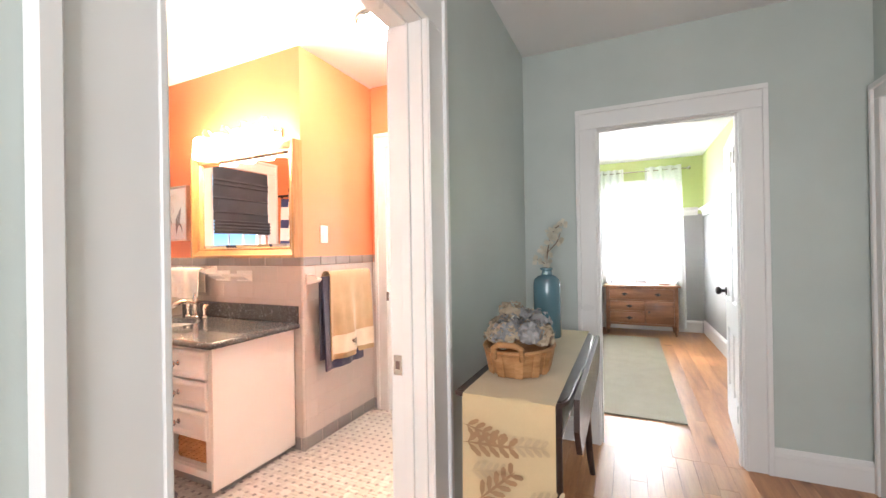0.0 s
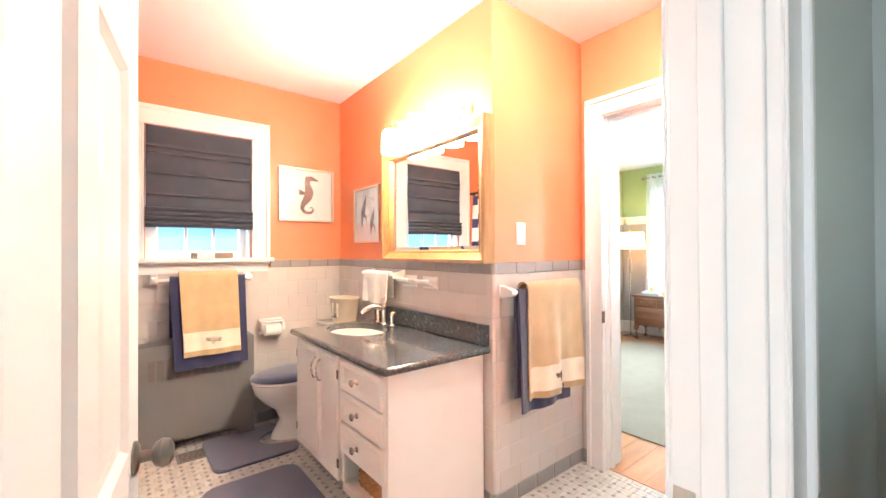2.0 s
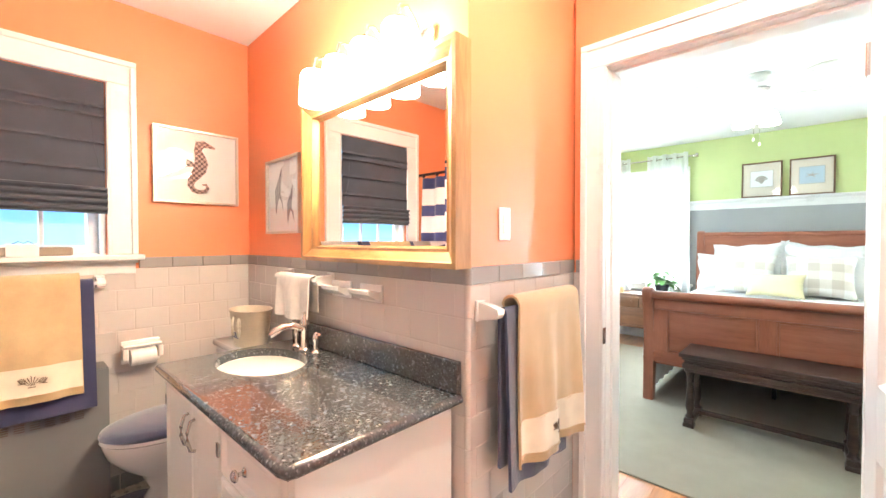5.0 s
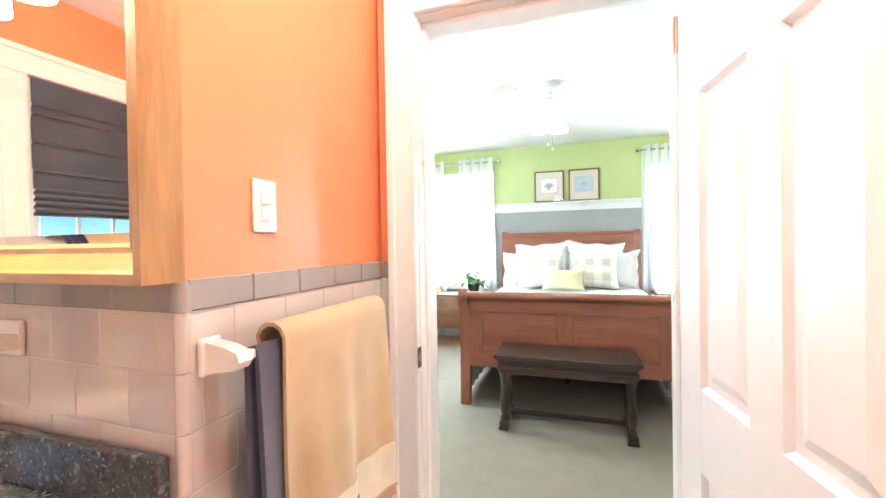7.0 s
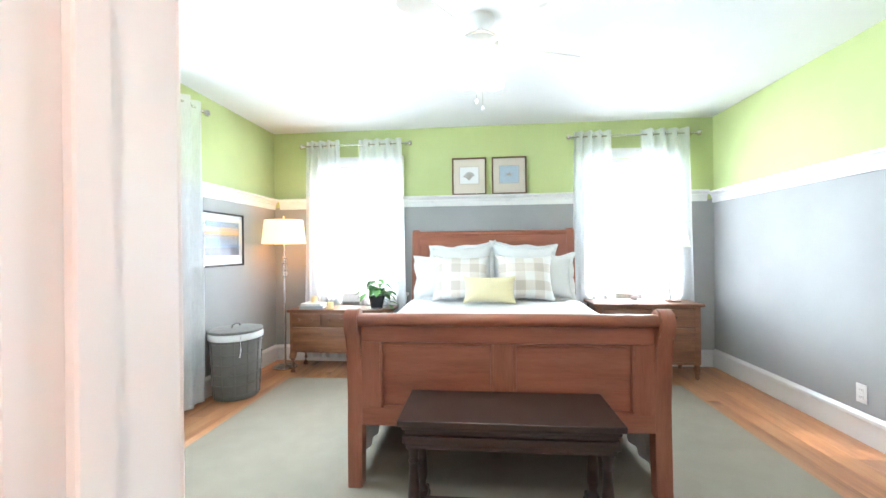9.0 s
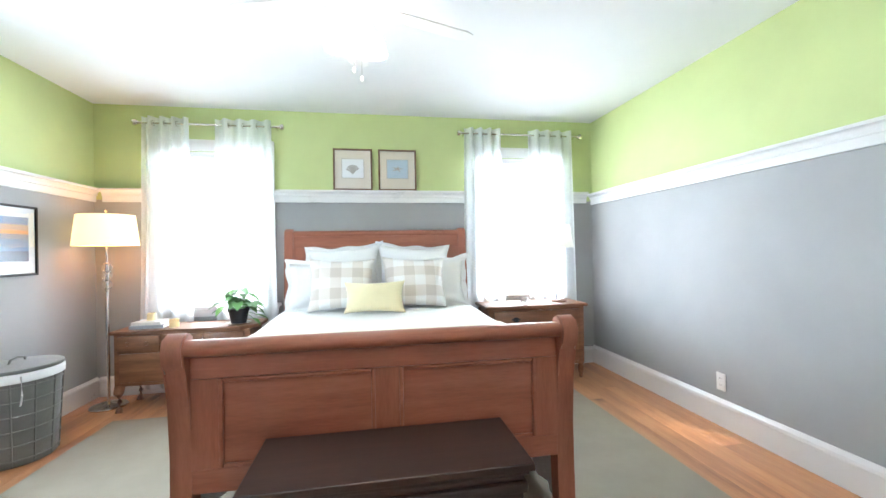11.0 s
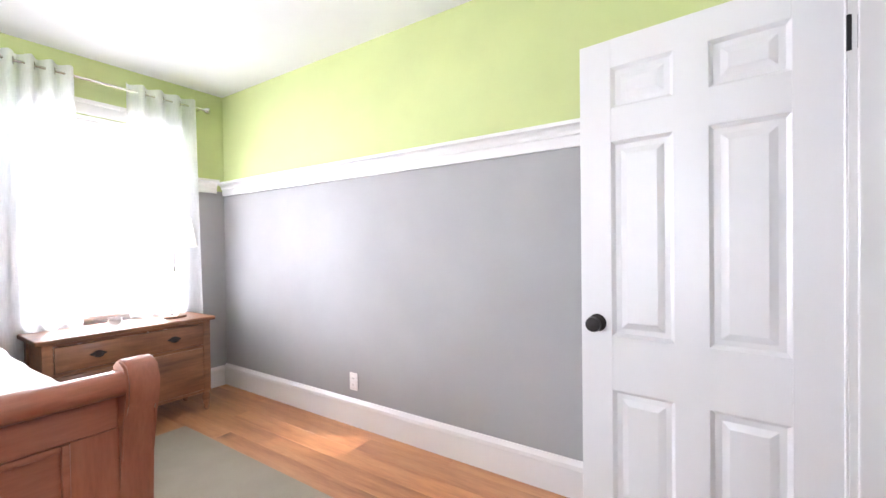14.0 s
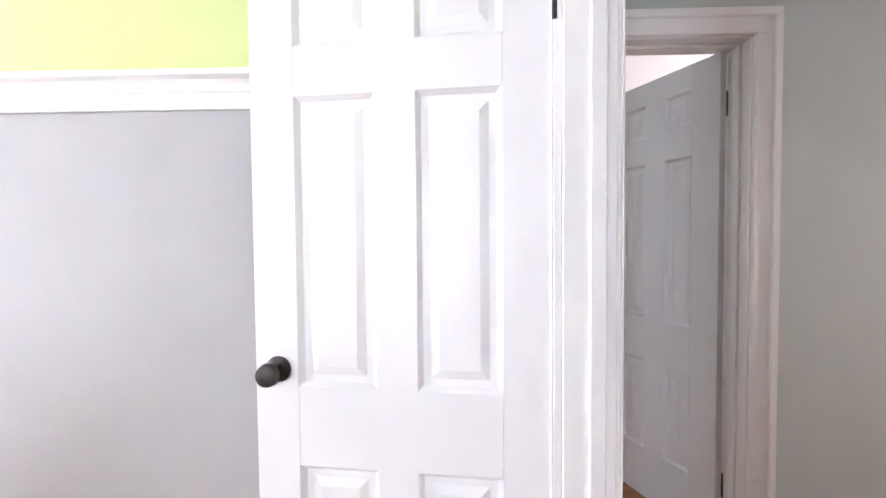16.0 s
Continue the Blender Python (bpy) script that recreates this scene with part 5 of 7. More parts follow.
def towel_bar(x, y, rz, length, z, label, posts=0.045):
    t = thing("towel_bar", label, "towel bar", x, y, z, rz)
    for s in (-1, 1):
        bm = bmesh.new()
        box(bm, (s * length / 2 - posts / 2, -0.012, -0.035), (s * length / 2 + posts / 2, 0, 0.035), 0.004)
        extrude(bm, [(-0.012, -0.028), (-0.012, 0.028), (-0.055, 0.022), (-0.085, 0.012), (-0.09, -0.004), (-0.08, -0.018), (-0.05, -0.024)], "x", s * length / 2 - posts * 0.36, s * length / 2 + posts * 0.36)
        part("ceramic_post", bm, CERAMIC, t)
    part("bar", bmesh_square_bar(-length / 2, length / 2), CERAMIC, t)
    return t


def bmesh_square_bar(a, b):
    return one((a, -0.078, -0.009), (b, -0.060, 0.009), 0.003)


THREAD = cloth("umber_thread", (0.16, 0.10, 0.06), weave=900, relief=0.3)


def towel(x, y, rz, z, width, drop_front, drop_back, mat, label, seed, thick=0.010, out=0.069, band=True, back_shift=0.0, group="towels", wave=0.010, r=0.024, lean=0.012):
    """A towel folded over a bar; local x along the bar, -y to the room."""
    t = thing("towel", label, "towel", x, y, z, rz, group=group)

    def f(u, v):
        L = drop_front + drop_back + math.pi * r
        s = v * L
        sw = wave * (math.sin(2 * math.pi * 1.6 * u + seed) + 0.35 * math.sin(2 * math.pi * 3.7 * u + 2.1 * seed + 3 * v))
        if s < drop_front:
            k = (drop_front - s)
            return ((u - 0.5) * width * (1 - 0.05 * k / drop_front) + 0.012 * k * math.sin(seed), -out - r - sw * k / drop_front * 1.5 - lean * k / drop_front, -k)
        s -= drop_front
        if s < math.pi * r:
            a = s / r
            return ((u - 0.5) * width, -out - r * math.cos(a), r * math.sin(a))
        k = s - math.pi * r
        return ((u - 0.5) * width + back_shift * k, min(-0.014, -out + r + 0.3 * sw), -k)
    part("terry_cloth", sheet(f, 20, 44, thick * 0.8), mat, t, "", 60)
    if band:
        def g(u, v):
            k0, k1 = drop_front - 0.03, drop_front - 0.155
            L = drop_front + drop_back + math.pi * r
            p = f(0.01 + 0.98 * u, (drop_front - (k0 + (k1 - k0) * v)) / L)
            return (p[0], p[1] - 0.009, p[2])
        b = part("dobby_band", sheet(g, 20, 5, 0.003), CREAMBAND, t, "cream woven border band", 60)
        for q in (0.02, 0.98):
            def h(u, v, q=q):
                p = g(u, q + (v - 0.5) * 0.05)
                return (p[0], p[1] - 0.003, p[2])
            part("corded_edge", sheet(h, 20, 2, 0.004), TAN, b, "", 60)
        for k, (cx, cz) in enumerate(((-0.036, 0.008), (0.0, 0.0), (0.042, 0.002))):
            def on(px, pz):
                p = g(0.5 + px / width, 0.5 + pz / 0.125)
                return (p[0], p[1] - 0.0045, p[2])
            bm, tilt, size = bmesh.new(), -0.5 + 0.55 * k, (0.55, 1.0, 0.6)[k]
            for j in range(7):
                a = math.pi / 2 + tilt + (j - 3) * 0.33
                big = size * (0.042 - 0.003 * abs(j - 3))
                tube(bm, [on(cx + q * big * math.cos(a), cz - 0.018 * size + q * big * math.sin(a)) for q in (0.12, 0.55, 1.0)], [0.0007, 0.0012, 0.0019], 5)
            tube(bm, [on(cx + size * (0.026 * q - 0.013), cz - 0.021 * size) for q in (0, 0.5, 1)], 0.0017, 5)
            part("shell_embroidery", bm, THREAD, b, "dark stitched seashell motif", 60)
    return t


LEAN = 0.115
# west wall bar and the one beside the doorway
towel_bar(-3.344, 1.32, 90, 0.555, 1.095, "white ceramic towel bar on the tiled wall")
towel(-3.344, 1.345, 90, 1.095, 0.445, 0.565, 0.38, NAVY, "folded navy towel over a towel bar", 1, 0.010, band=False, wave=0.004, lean=LEAN)
towel(-3.344, 1.345, 90, 1.109, 0.345, 0.50, 0.04, TAN, "tan towel with a stitched shell border over a navy towel", 2, 0.009, wave=0.006, r=0.040, lean=LEAN)
towel_bar(-1.502, 2.61, 90, 0.54, 1.07, "white ceramic towel bar on the tiled wall")
towel(-1.502, 2.58, 90, 1.07, 0.41, 0.59, 0.52, NAVY, "folded navy towel over a towel bar", 3, 0.014, band=False, wave=0.007, r=0.017)
towel(-1.502, 2.645, 90, 1.082, 0.44, 0.545, 0.04, TAN, "tan towel with a stitched shell border over a navy towel", 4, 0.010, wave=0.016, r=0.029)


def light_switch(x, y, z, rz, label, rockers=2):
    s = thing("light_switch", label, "light switch", x, y, z, rz)
    part("cover_plate", one((-0.036, -0.006, -0.059), (0.036, 0, 0.059), 0.004), PLASTIC, s, "", 40)
    for k in range(rockers):
        zz = 0.018 - 0.036 * k
        part("rocker", one((-0.016, -0.010, zz - 0.015), (0.016, -0.006, zz + 0.015), 0.002, 1), PLASTIC, s)


light_switch(-1.514, 2.503, 1.36, 90, "white double switch on the orange wall")
ol = thing("wall_outlet", "white duplex outlet low on the grey wall", "outlet", XE - 0.0005, 5.56, 0.297, -90)
part("cover_plate", one((-0.036, -0.006, -0.059), (0.036, 0, 0.059), 0.004), PLASTIC, ol, "", 40)
for zz in (0.022, -0.022):
    o = part("socket_face", one((-0.017, -0.009, zz - 0.014), (0.017, -0.006, zz + 0.014), 0.003), PLASTIC, ol)
    for xx in (-0.006, 0.006):
        # socket slots are dark slips, their shade put into the colour
        part("slot", one((xx - 0.001, -0.0095, zz - 0.004), (xx + 0.001, -0.0089, zz + 0.005)), SHADE_AND_WICK, o)


def soap_dish(x, label):
    s = thing("soap_dish", label, "soap dish", x, 2.288 - 0.022 * (x + 1.515), 1.095, group="ceramic soap dishes")
    bm = one((-0.072, -0.012, -0.045), (0.072, 0, 0.03), 0.005)
    part("back_tile", bm, CERAMIC, s)
    bm = bmesh.new()
    extrude(bm, [(0, -0.03), (0, 0.0), (-0.05, 0.004), (-0.068, 0.012), (-0.072, 0.008), (-0.066, -0.008), (-0.03, -0.03)], "x", -0.068, 0.068)
    part("dish_lip", bm, CERAMIC, s)


soap_dish(-2.24, "white ceramic soap dish set in the tiles")
soap_dish(-2.02, "white ceramic tumbler holder set in the tiles")
towel_bar(-2.53, 2.31, -1.27, 0.40, 1.12, "short white ceramic towel bar above the basin", 0.05)
towel(-2.54, 2.31, -1.27, 1.12, 0.33, 0.19, 0.15, cloth("white_printed_terry", (0.74, 0.69, 0.64), weave=420, relief=0.9, spread=0.2), "small white patterned hand towel over a bar", 9, 0.008, band=False)


def paper_holder():
    p = thing("toilet_paper_holder", "white ceramic paper holder with a paper roll", "toilet paper holder", -3.344, 1.764, 0.715, 90)
    bm = bmesh.new()
    box(bm, (-0.085, -0.012, -0.06), (0.085, 0, 0.06), 0.004)
    box(bm, (-0.085, -0.07, 0.03), (0.085, -0.012, 0.045), 0.006)
    for s in (-1, 1):
        box(bm, (s * 0.075 - 0.012, -0.085, -0.03), (s * 0.075 + 0.012, -0.012, 0.03), 0.006)
    part("ceramic_bracket", bm, CERAMIC, p)
    part("paper_roll", turned([(0.02, -0.055), (0.042, -0.055), (0.042, 0.055), (0.02, 0.055)], 28, m=pose(0, -0.062, -0.02, 0, 90, 0)), PAPER, p, "white paper roll", 40)


paper_holder()


def toilet():
    t = thing("toilet", "white porcelain toilet with a navy fabric lid cover", "toilet", -3.02, 2.295, 0)
    part("tank", one((-0.22, -0.20, 0.36), (0.22, -0.01, 0.70), 0.025, 3), PORCELAIN, t, "", 40)
    part("tank_lid", one((-0.23, -0.21, 0.7005), (0.23, -0.005, 0.735), 0.01), PORCELAIN, t, "", 40)

    def oval(bm, prof, cx, cy):
        lathe(bm, [(r, z) for r, z in prof], 36, (cx, cy, 0), sx=0.80)
    bm = bmesh.new()
    rings = []
    for z, rx, ry, cy in ((0.0, 0.115, 0.22, -0.40), (0.03, 0.105, 0.21, -0.40), (0.12, 0.085, 0.17, -0.39), (0.19, 0.10, 0.18, -0.41), (0.25, 0.145, 0.225, -0.44), (0.32, 0.178, 0.262, -0.46), (0.375, 0.188, 0.272, -0.465), (0.385, 0.186, 0.27, -0.465)):
        rings.append([bm.verts.new((rx * math.cos(a), cy + ry * math.sin(a), z)) for a in [2 * math.pi * i / 36 for i in range(36)]])
    for a, b in zip(rings, rings[1:]):
        for i in range(36):
            bm.faces.new((a[i], a[(i + 1) % 36], b[(i + 1) % 36], b[i]))
    bm.faces.new(rings[0])
    bm.faces.new(rings[-1])
    part("bowl", bm, PORCELAIN, t, "", 60)
    part("seat", turned([(0.0, 0.387), (1.0, 0.387), (1.03, 0.394), (1.0, 0.406), (0, 0.406)], 36, (0, -0.465, 0), sx=0.188, sy=0.272), PORCELAIN, t, "", 50)
    part("lid_cover", turned([(1.0, 0.4065), (1.04, 0.415), (1.02, 0.432), (0.9, 0.445), (0.5, 0.452), (0, 0.453)], 36, (0, -0.465, 0), sx=0.188, sy=0.272), NAVYMAT, t, "navy plush lid cover", 60)


toilet()


def bath_mat(x0, x1, y0, y1, label, notch=None):
    m = thing("bath_mat", label, "bath mat", (x0 + x1) / 2, (y0 + y1) / 2, 0.001, group="navy bath mats")
    w, d, r = (x1 - x0) / 2, (y1 - y0) / 2, 0.07
    out = []
    for cx, cy, a0 in ((w - r, d - r, 0), (-w + r, d - r, 90), (-w + r, -d + r, 180), (w - r, -d + r, 270)):
        for k in range(7):
            a = radians(a0 + 15 * k)
            out.append((cx + r * math.cos(a), cy + r * math.sin(a)))
        if notch and a0 == 0:
            out += [(notch * math.cos(radians(k)), d - 0.02 - 0.20 * math.sin(radians(k)) + 0.02) for k in range(0, 181, 15)]
    bm = prism(out, "z", 0, 0.016)
    bmesh.ops.bevel(bm, geom=[e for e in bm.edges if e.verts[0].co.z > 0.01 and e.verts[1].co.z > 0.01], offset=0.005, segments=2, affect="EDGES")
    part("mat_body", bm, NAVYMAT, m, "", 40)


bath_mat(-3.24, -2.73, 1.29, 1.79, "navy contour mat round the toilet foot", 0.13)
bath_mat(-2.58, -1.74, 1.20, 1.69, "navy rectangular mat before the vanity")


def radiator_cover():
    r = thing("radiator_cover", "grey metal radiator cover with a slotted grille", "radiator cover", -3.344, 1.262, 0)
    w, h, d = 0.35, 0.685, 0.15
    bm = bmesh.new()
    out = [(-w, 0), (-w + 0.09, 0), (-w + 0.115, 0.07), (-w + 0.14, 0.08), (w - 0.14, 0.08), (w - 0.115, 0.07), (w - 0.09, 0), (w, 0), (w, h), (-w, h)]
    extrude(bm, out, "x", d - 0.004, d)
    box(bm, (0.0, -w, 0), (d - 0.0045, -w + 0.004, h))
    box(bm, (0.0, w - 0.004, 0), (d - 0.0045, w, h))
    box(bm, (0.0, -w, h + 0.0005), (d, w, h + 0.005), 0.002, 1)
    part("cover_panel", bm, RADGREY, r)
    # flat dark sheet on the panel paints the shade behind the grille
    g = part("grille_shade_sheet", one((d + 0.0002, -0.265, 0.47), (d + 0.0012, 0.265, 0.60)), SHADE_AND_WICK, r, "dark sheet painted as shade in the grille slots")
    for k in range(12):
        y = -0.265 + 0.53 * k / 11
        part("grille_bar", one((d + 0.0013, y - 0.008, 0.47), (d + 0.004, y + 0.008, 0.60)), RADGREY, r)
    for k in range(14):
        z = 0.47 + 0.13 * k / 13
        part("grille_slat", one((d + 0.0013, -0.265, z - 0.0022), (d + 0.003, 0.265, z + 0.0022)), RADGREY, r)


radiator_cover()
vt = thing("floor_vent", "ornate dark iron floor register", "floor vent", -3.08, 1.29, 0.003)
part("vent_frame", boxes(((-0.07, -0.15, 0), (0.07, -0.135, 0.004)), ((-0.07, 0.135, 0), (0.07, 0.15, 0.004)), ((-0.07, -0.135, 0), (-0.055, 0.135, 0.004)), ((0.055, -0.135, 0), (0.07, 0.135, 0.004))), RADGREY, vt)
# flat dark sheet paints the shade below the register
part("vent_shade_sheet", one((-0.055, -0.135, 0), (0.055, 0.135, 0.0008)), SHADE_AND_WICK, vt)
for k in range(9):
    yy = -0.12 + 0.03 * k
    part("scroll_bar", bar([(-0.052, yy, 0.002), (-0.02, yy + 0.012, 0.002), (0.0, yy, 0.002), (0.02, yy - 0.012, 0.002), (0.052, yy, 0.002)], 0.0025, 6), RADGREY, vt)


def shower_curtain():
    rod = thing("shower_rod", "bronze shower curtain rod with ball hooks", "curtain rod", 0, 0, 1.88)
    part("rod", bar([(-3.35, 0.845, 0), (-1.6, 0.74, 0)], 0.012, 12), BRONZE, rod, "", 40)
    for k in range(10):
        u = k / 9
        x, y = -3.27 + 1.42 * u, 0.84 - 0.085 * u
        part("ball_hook", turned([(0, -0.018), (0.012, -0.012), (0.016, 0), (0.012, 0.012), (0, 0.018)], 12, (x, y + 0.01, -0.012)), BRONZE, rod, "", 50)
    c = thing("shower_curtain", "navy and white striped fabric shower curtain", "shower curtain", 0, 0, 1.845)

    def f(u, v):
        x = -3.29 + 1.46 * u
        y = 0.845 - 0.088 * u
        fold = (0.022 + 0.028 * v) * math.sin(2 * math.pi * 9 * u + 0.7 * math.sin(3 * v))
        return (x + 0.012 * v * math.sin(20 * u), y + fold + 0.006 * math.sin(5 * v + 9 * u), -1.80 * v + 0.0)
    part("striped_fabric", sheet(f, 150, 30), STRIPE, c, "", 60)


shower_curtain()
TUBCLOTH = cloth("cream_canvas_print", (0.72, 0.63, 0.49), weave=640, relief=0.4, spread=0.1)
fb = thing("fabric_basket", "cream fabric tub with rope handles and printed shells", "basket", -2.95, 2.185, 0.7365)
part("tub", turned([(0.0, 0.0), (0.10, 0.0), (0.107, 0.005), (0.138, 0.19), (0.143, 0.195), (0.136, 0.195), (0.105, 0.014), (0.0, 0.012)], 32, sy=0.72), TUBCLOTH, fb, "", 50)
for s in (-1, 1):
    cx = 0.05
    pts = [(cx + s * 0.035 + 0.024 * math.sin(a), -0.092 - 0.014 * math.sin(a) - 0.004, 0.115 + 0.045 * math.cos(a)) for a in [k * math.pi / 8 for k in range(17)]]
    part("rope_handle", bar(pts, 0.006, 8), CREAMTHROW, fb, "thick cream rope handle", 60)
part("printed_shell", prism([(0.02 + 0.035 * math.cos(a), 0.055 + 0.03 * abs(math.sin(a))) for a in [k * math.pi / 10 for k in range(20)]][:11], "y", -0.0925, -0.083), NAVYMAT, fb, "navy printed shell")


# ---- hall ----
def hall_table():
    t = thing("hall_table", "narrow dark polished table with sabre legs", "table", -0.012, 2.17, 0)
    w, l, h = 0.18, 0.555, 0.775
    out = [(-w, -l), (w - 0.06, -l), (w - 0.015, -l + 0.02), (w, -l + 0.06), (w + 0.012, 0), (w, l - 0.06), (w - 0.015, l - 0.02), (w - 0.06, l), (-w, l)]
    bm = prism(out, "z", h - 0.022, h)
    bmesh.ops.bevel(bm, geom=[e for e in bm.edges if abs(e.verts[0].co.z - e.verts[1].co.z) < 1e-5], offset=0.005, segments=2, affect="EDGES")
    part("table_top", bm, DARKWOOD, t, "", 40)
    bm = bmesh.new()
    box(bm, (-w + 0.03, -l + 0.04, h - 0.12), (w - 0.02, -l + 0.06, h - 0.0225))
    box(bm, (-w + 0.03, l - 0.06, h - 0.12), (w - 0.02, l - 0.04, h - 0.0225))
    box(bm, (-w + 0.03, -l + 0.06, h - 0.12), (-w + 0.05, l - 0.06, h - 0.0225))
    box(bm, (w - 0.04, -l + 0.06, h - 0.12), (w - 0.02, l - 0.06, h - 0.0225))
    part("apron", bm, DARKWOOD, t)
    drop = bmesh.new()
    extrude(drop, [(-l + 0.06, h - 0.002), (l - 0.06, h - 0.002), (l - 0.04, h - 0.07), (l - 0.16, h - 0.16), (0, h - 0.19), (-l + 0.12, h - 0.2), (-l + 0.05, h - 0.1)], "x", w + 0.013, w + 0.031)
    part("drop_leaf", drop, DARKWOOD, t, "hanging drop leaf")
    for sx in (-1, 1):
        for sy in (-1, 1):
            x, y = sx * (w - 0.05), sy * (l - 0.06)
            pts = [(x, y, h - 0.03), (x + sx * 0.004, y, 0.5), (x + sx * 0.01, y + sy * 0.008, 0.3), (x + sx * 0.02, y + sy * 0.025, 0.12), (x + sx * 0.03, y + sy * 0.055, 0.0)]
            part("sabre_leg", bar(pts, [0.026, 0.024, 0.02, 0.017, 0.015], 10), DARKWOOD, t, "", 50)
    return t


hall_table()


def fern(parent, x, z, scale, lean, mat, y):
    """A printed frond: a stem with paired rounded leaflets."""
    def blade(x0, z0, x1, z1, w):
        d = Vector((x1 - x0, z1 - z0))
        n = Vector((-d.y, d.x)).normalized() * w
        pts = [(x0, z0), (x0 + d.x * 0.4 + n.x, z0 + d.y * 0.4 + n.y), (x0 + d.x * 0.85 + n.x * 0.9, z0 + d.y * 0.85 + n.y * 0.9), (x1, z1), (x0 + d.x * 0.85 - n.x * 0.9, z0 + d.y * 0.85 - n.y * 0.9), (x0 + d.x * 0.4 - n.x, z0 + d.y * 0.4 - n.y)]
        bm = bmesh.new()
        bm.faces.new([bm.verts.new((a, y, b)) for a, b in pts])
        part("printed_leaflet", bm, mat, parent)
    tip = (x + 0.16 * scale * math.cos(lean), z + 0.16 * scale * math.sin(lean))
    blade(x, z, *tip, 0.004 * scale)
    for k in range(5):
        q = 0.15 + 0.18 * k
        px, pz = x + (tip[0] - x) * q, z + (tip[1] - z) * q
        for s in (-1, 1):
            a = lean + s * 0.75
            ln = 0.055 * scale * (1 - 0.35 * q)
            blade(px, pz, px + ln * math.cos(a), pz + ln * math.sin(a), 0.0075 * scale)


def runner():
    r = thing("table_runner", "straw linen table runner printed with brown fronds", "table runner", -0.008, 2.19, 0.7755)
    w = 0.147

    def f(u, v):
        x = (u - 0.5) * 2 * w
        s = v * 1.595
        e = 0.59
        if s < 0.42:
            return (x, -e - 0.012 - 0.012 * (0.42 - s) / 0.42 + 0.004 * math.sin(8 * u), -(0.42 - s) - 0.012)
        s -= 0.42
        if s < 0.03:
            a = s / 0.03 * math.pi / 2
            return (x, -e - 0.012 * math.cos(a), -0.012 + 0.0145 * math.sin(a))
        return (x, -e + (s - 0.03), 0.0025)
    part("linen", sheet(f, 12, 80, 0.0016), RUNNER, r, "", 50)
    y = -0.59 - 0.0165
    for x, z, s, a, m in ((-0.15, -0.09, 0.9, -0.25, PRINT), (-0.155, -0.15, 1.15, 0.05, PRINT), (-0.02, -0.14, 0.9, 0.1, PRINT_PALE), (-0.1, -0.33, 1.1, 0.75, PRINT), (0.02, -0.40, 1.0, 0.45, PRINT), (-0.13, -0.24, 0.8, 0.2, PRINT_PALE), (0.05, -0.30, 0.8, 0.3, PRINT_PALE)):
        fern(r, x, z, s, a, m, y - 0.011 * (-z) / 0.42 - 0.001)
    return r


runner()


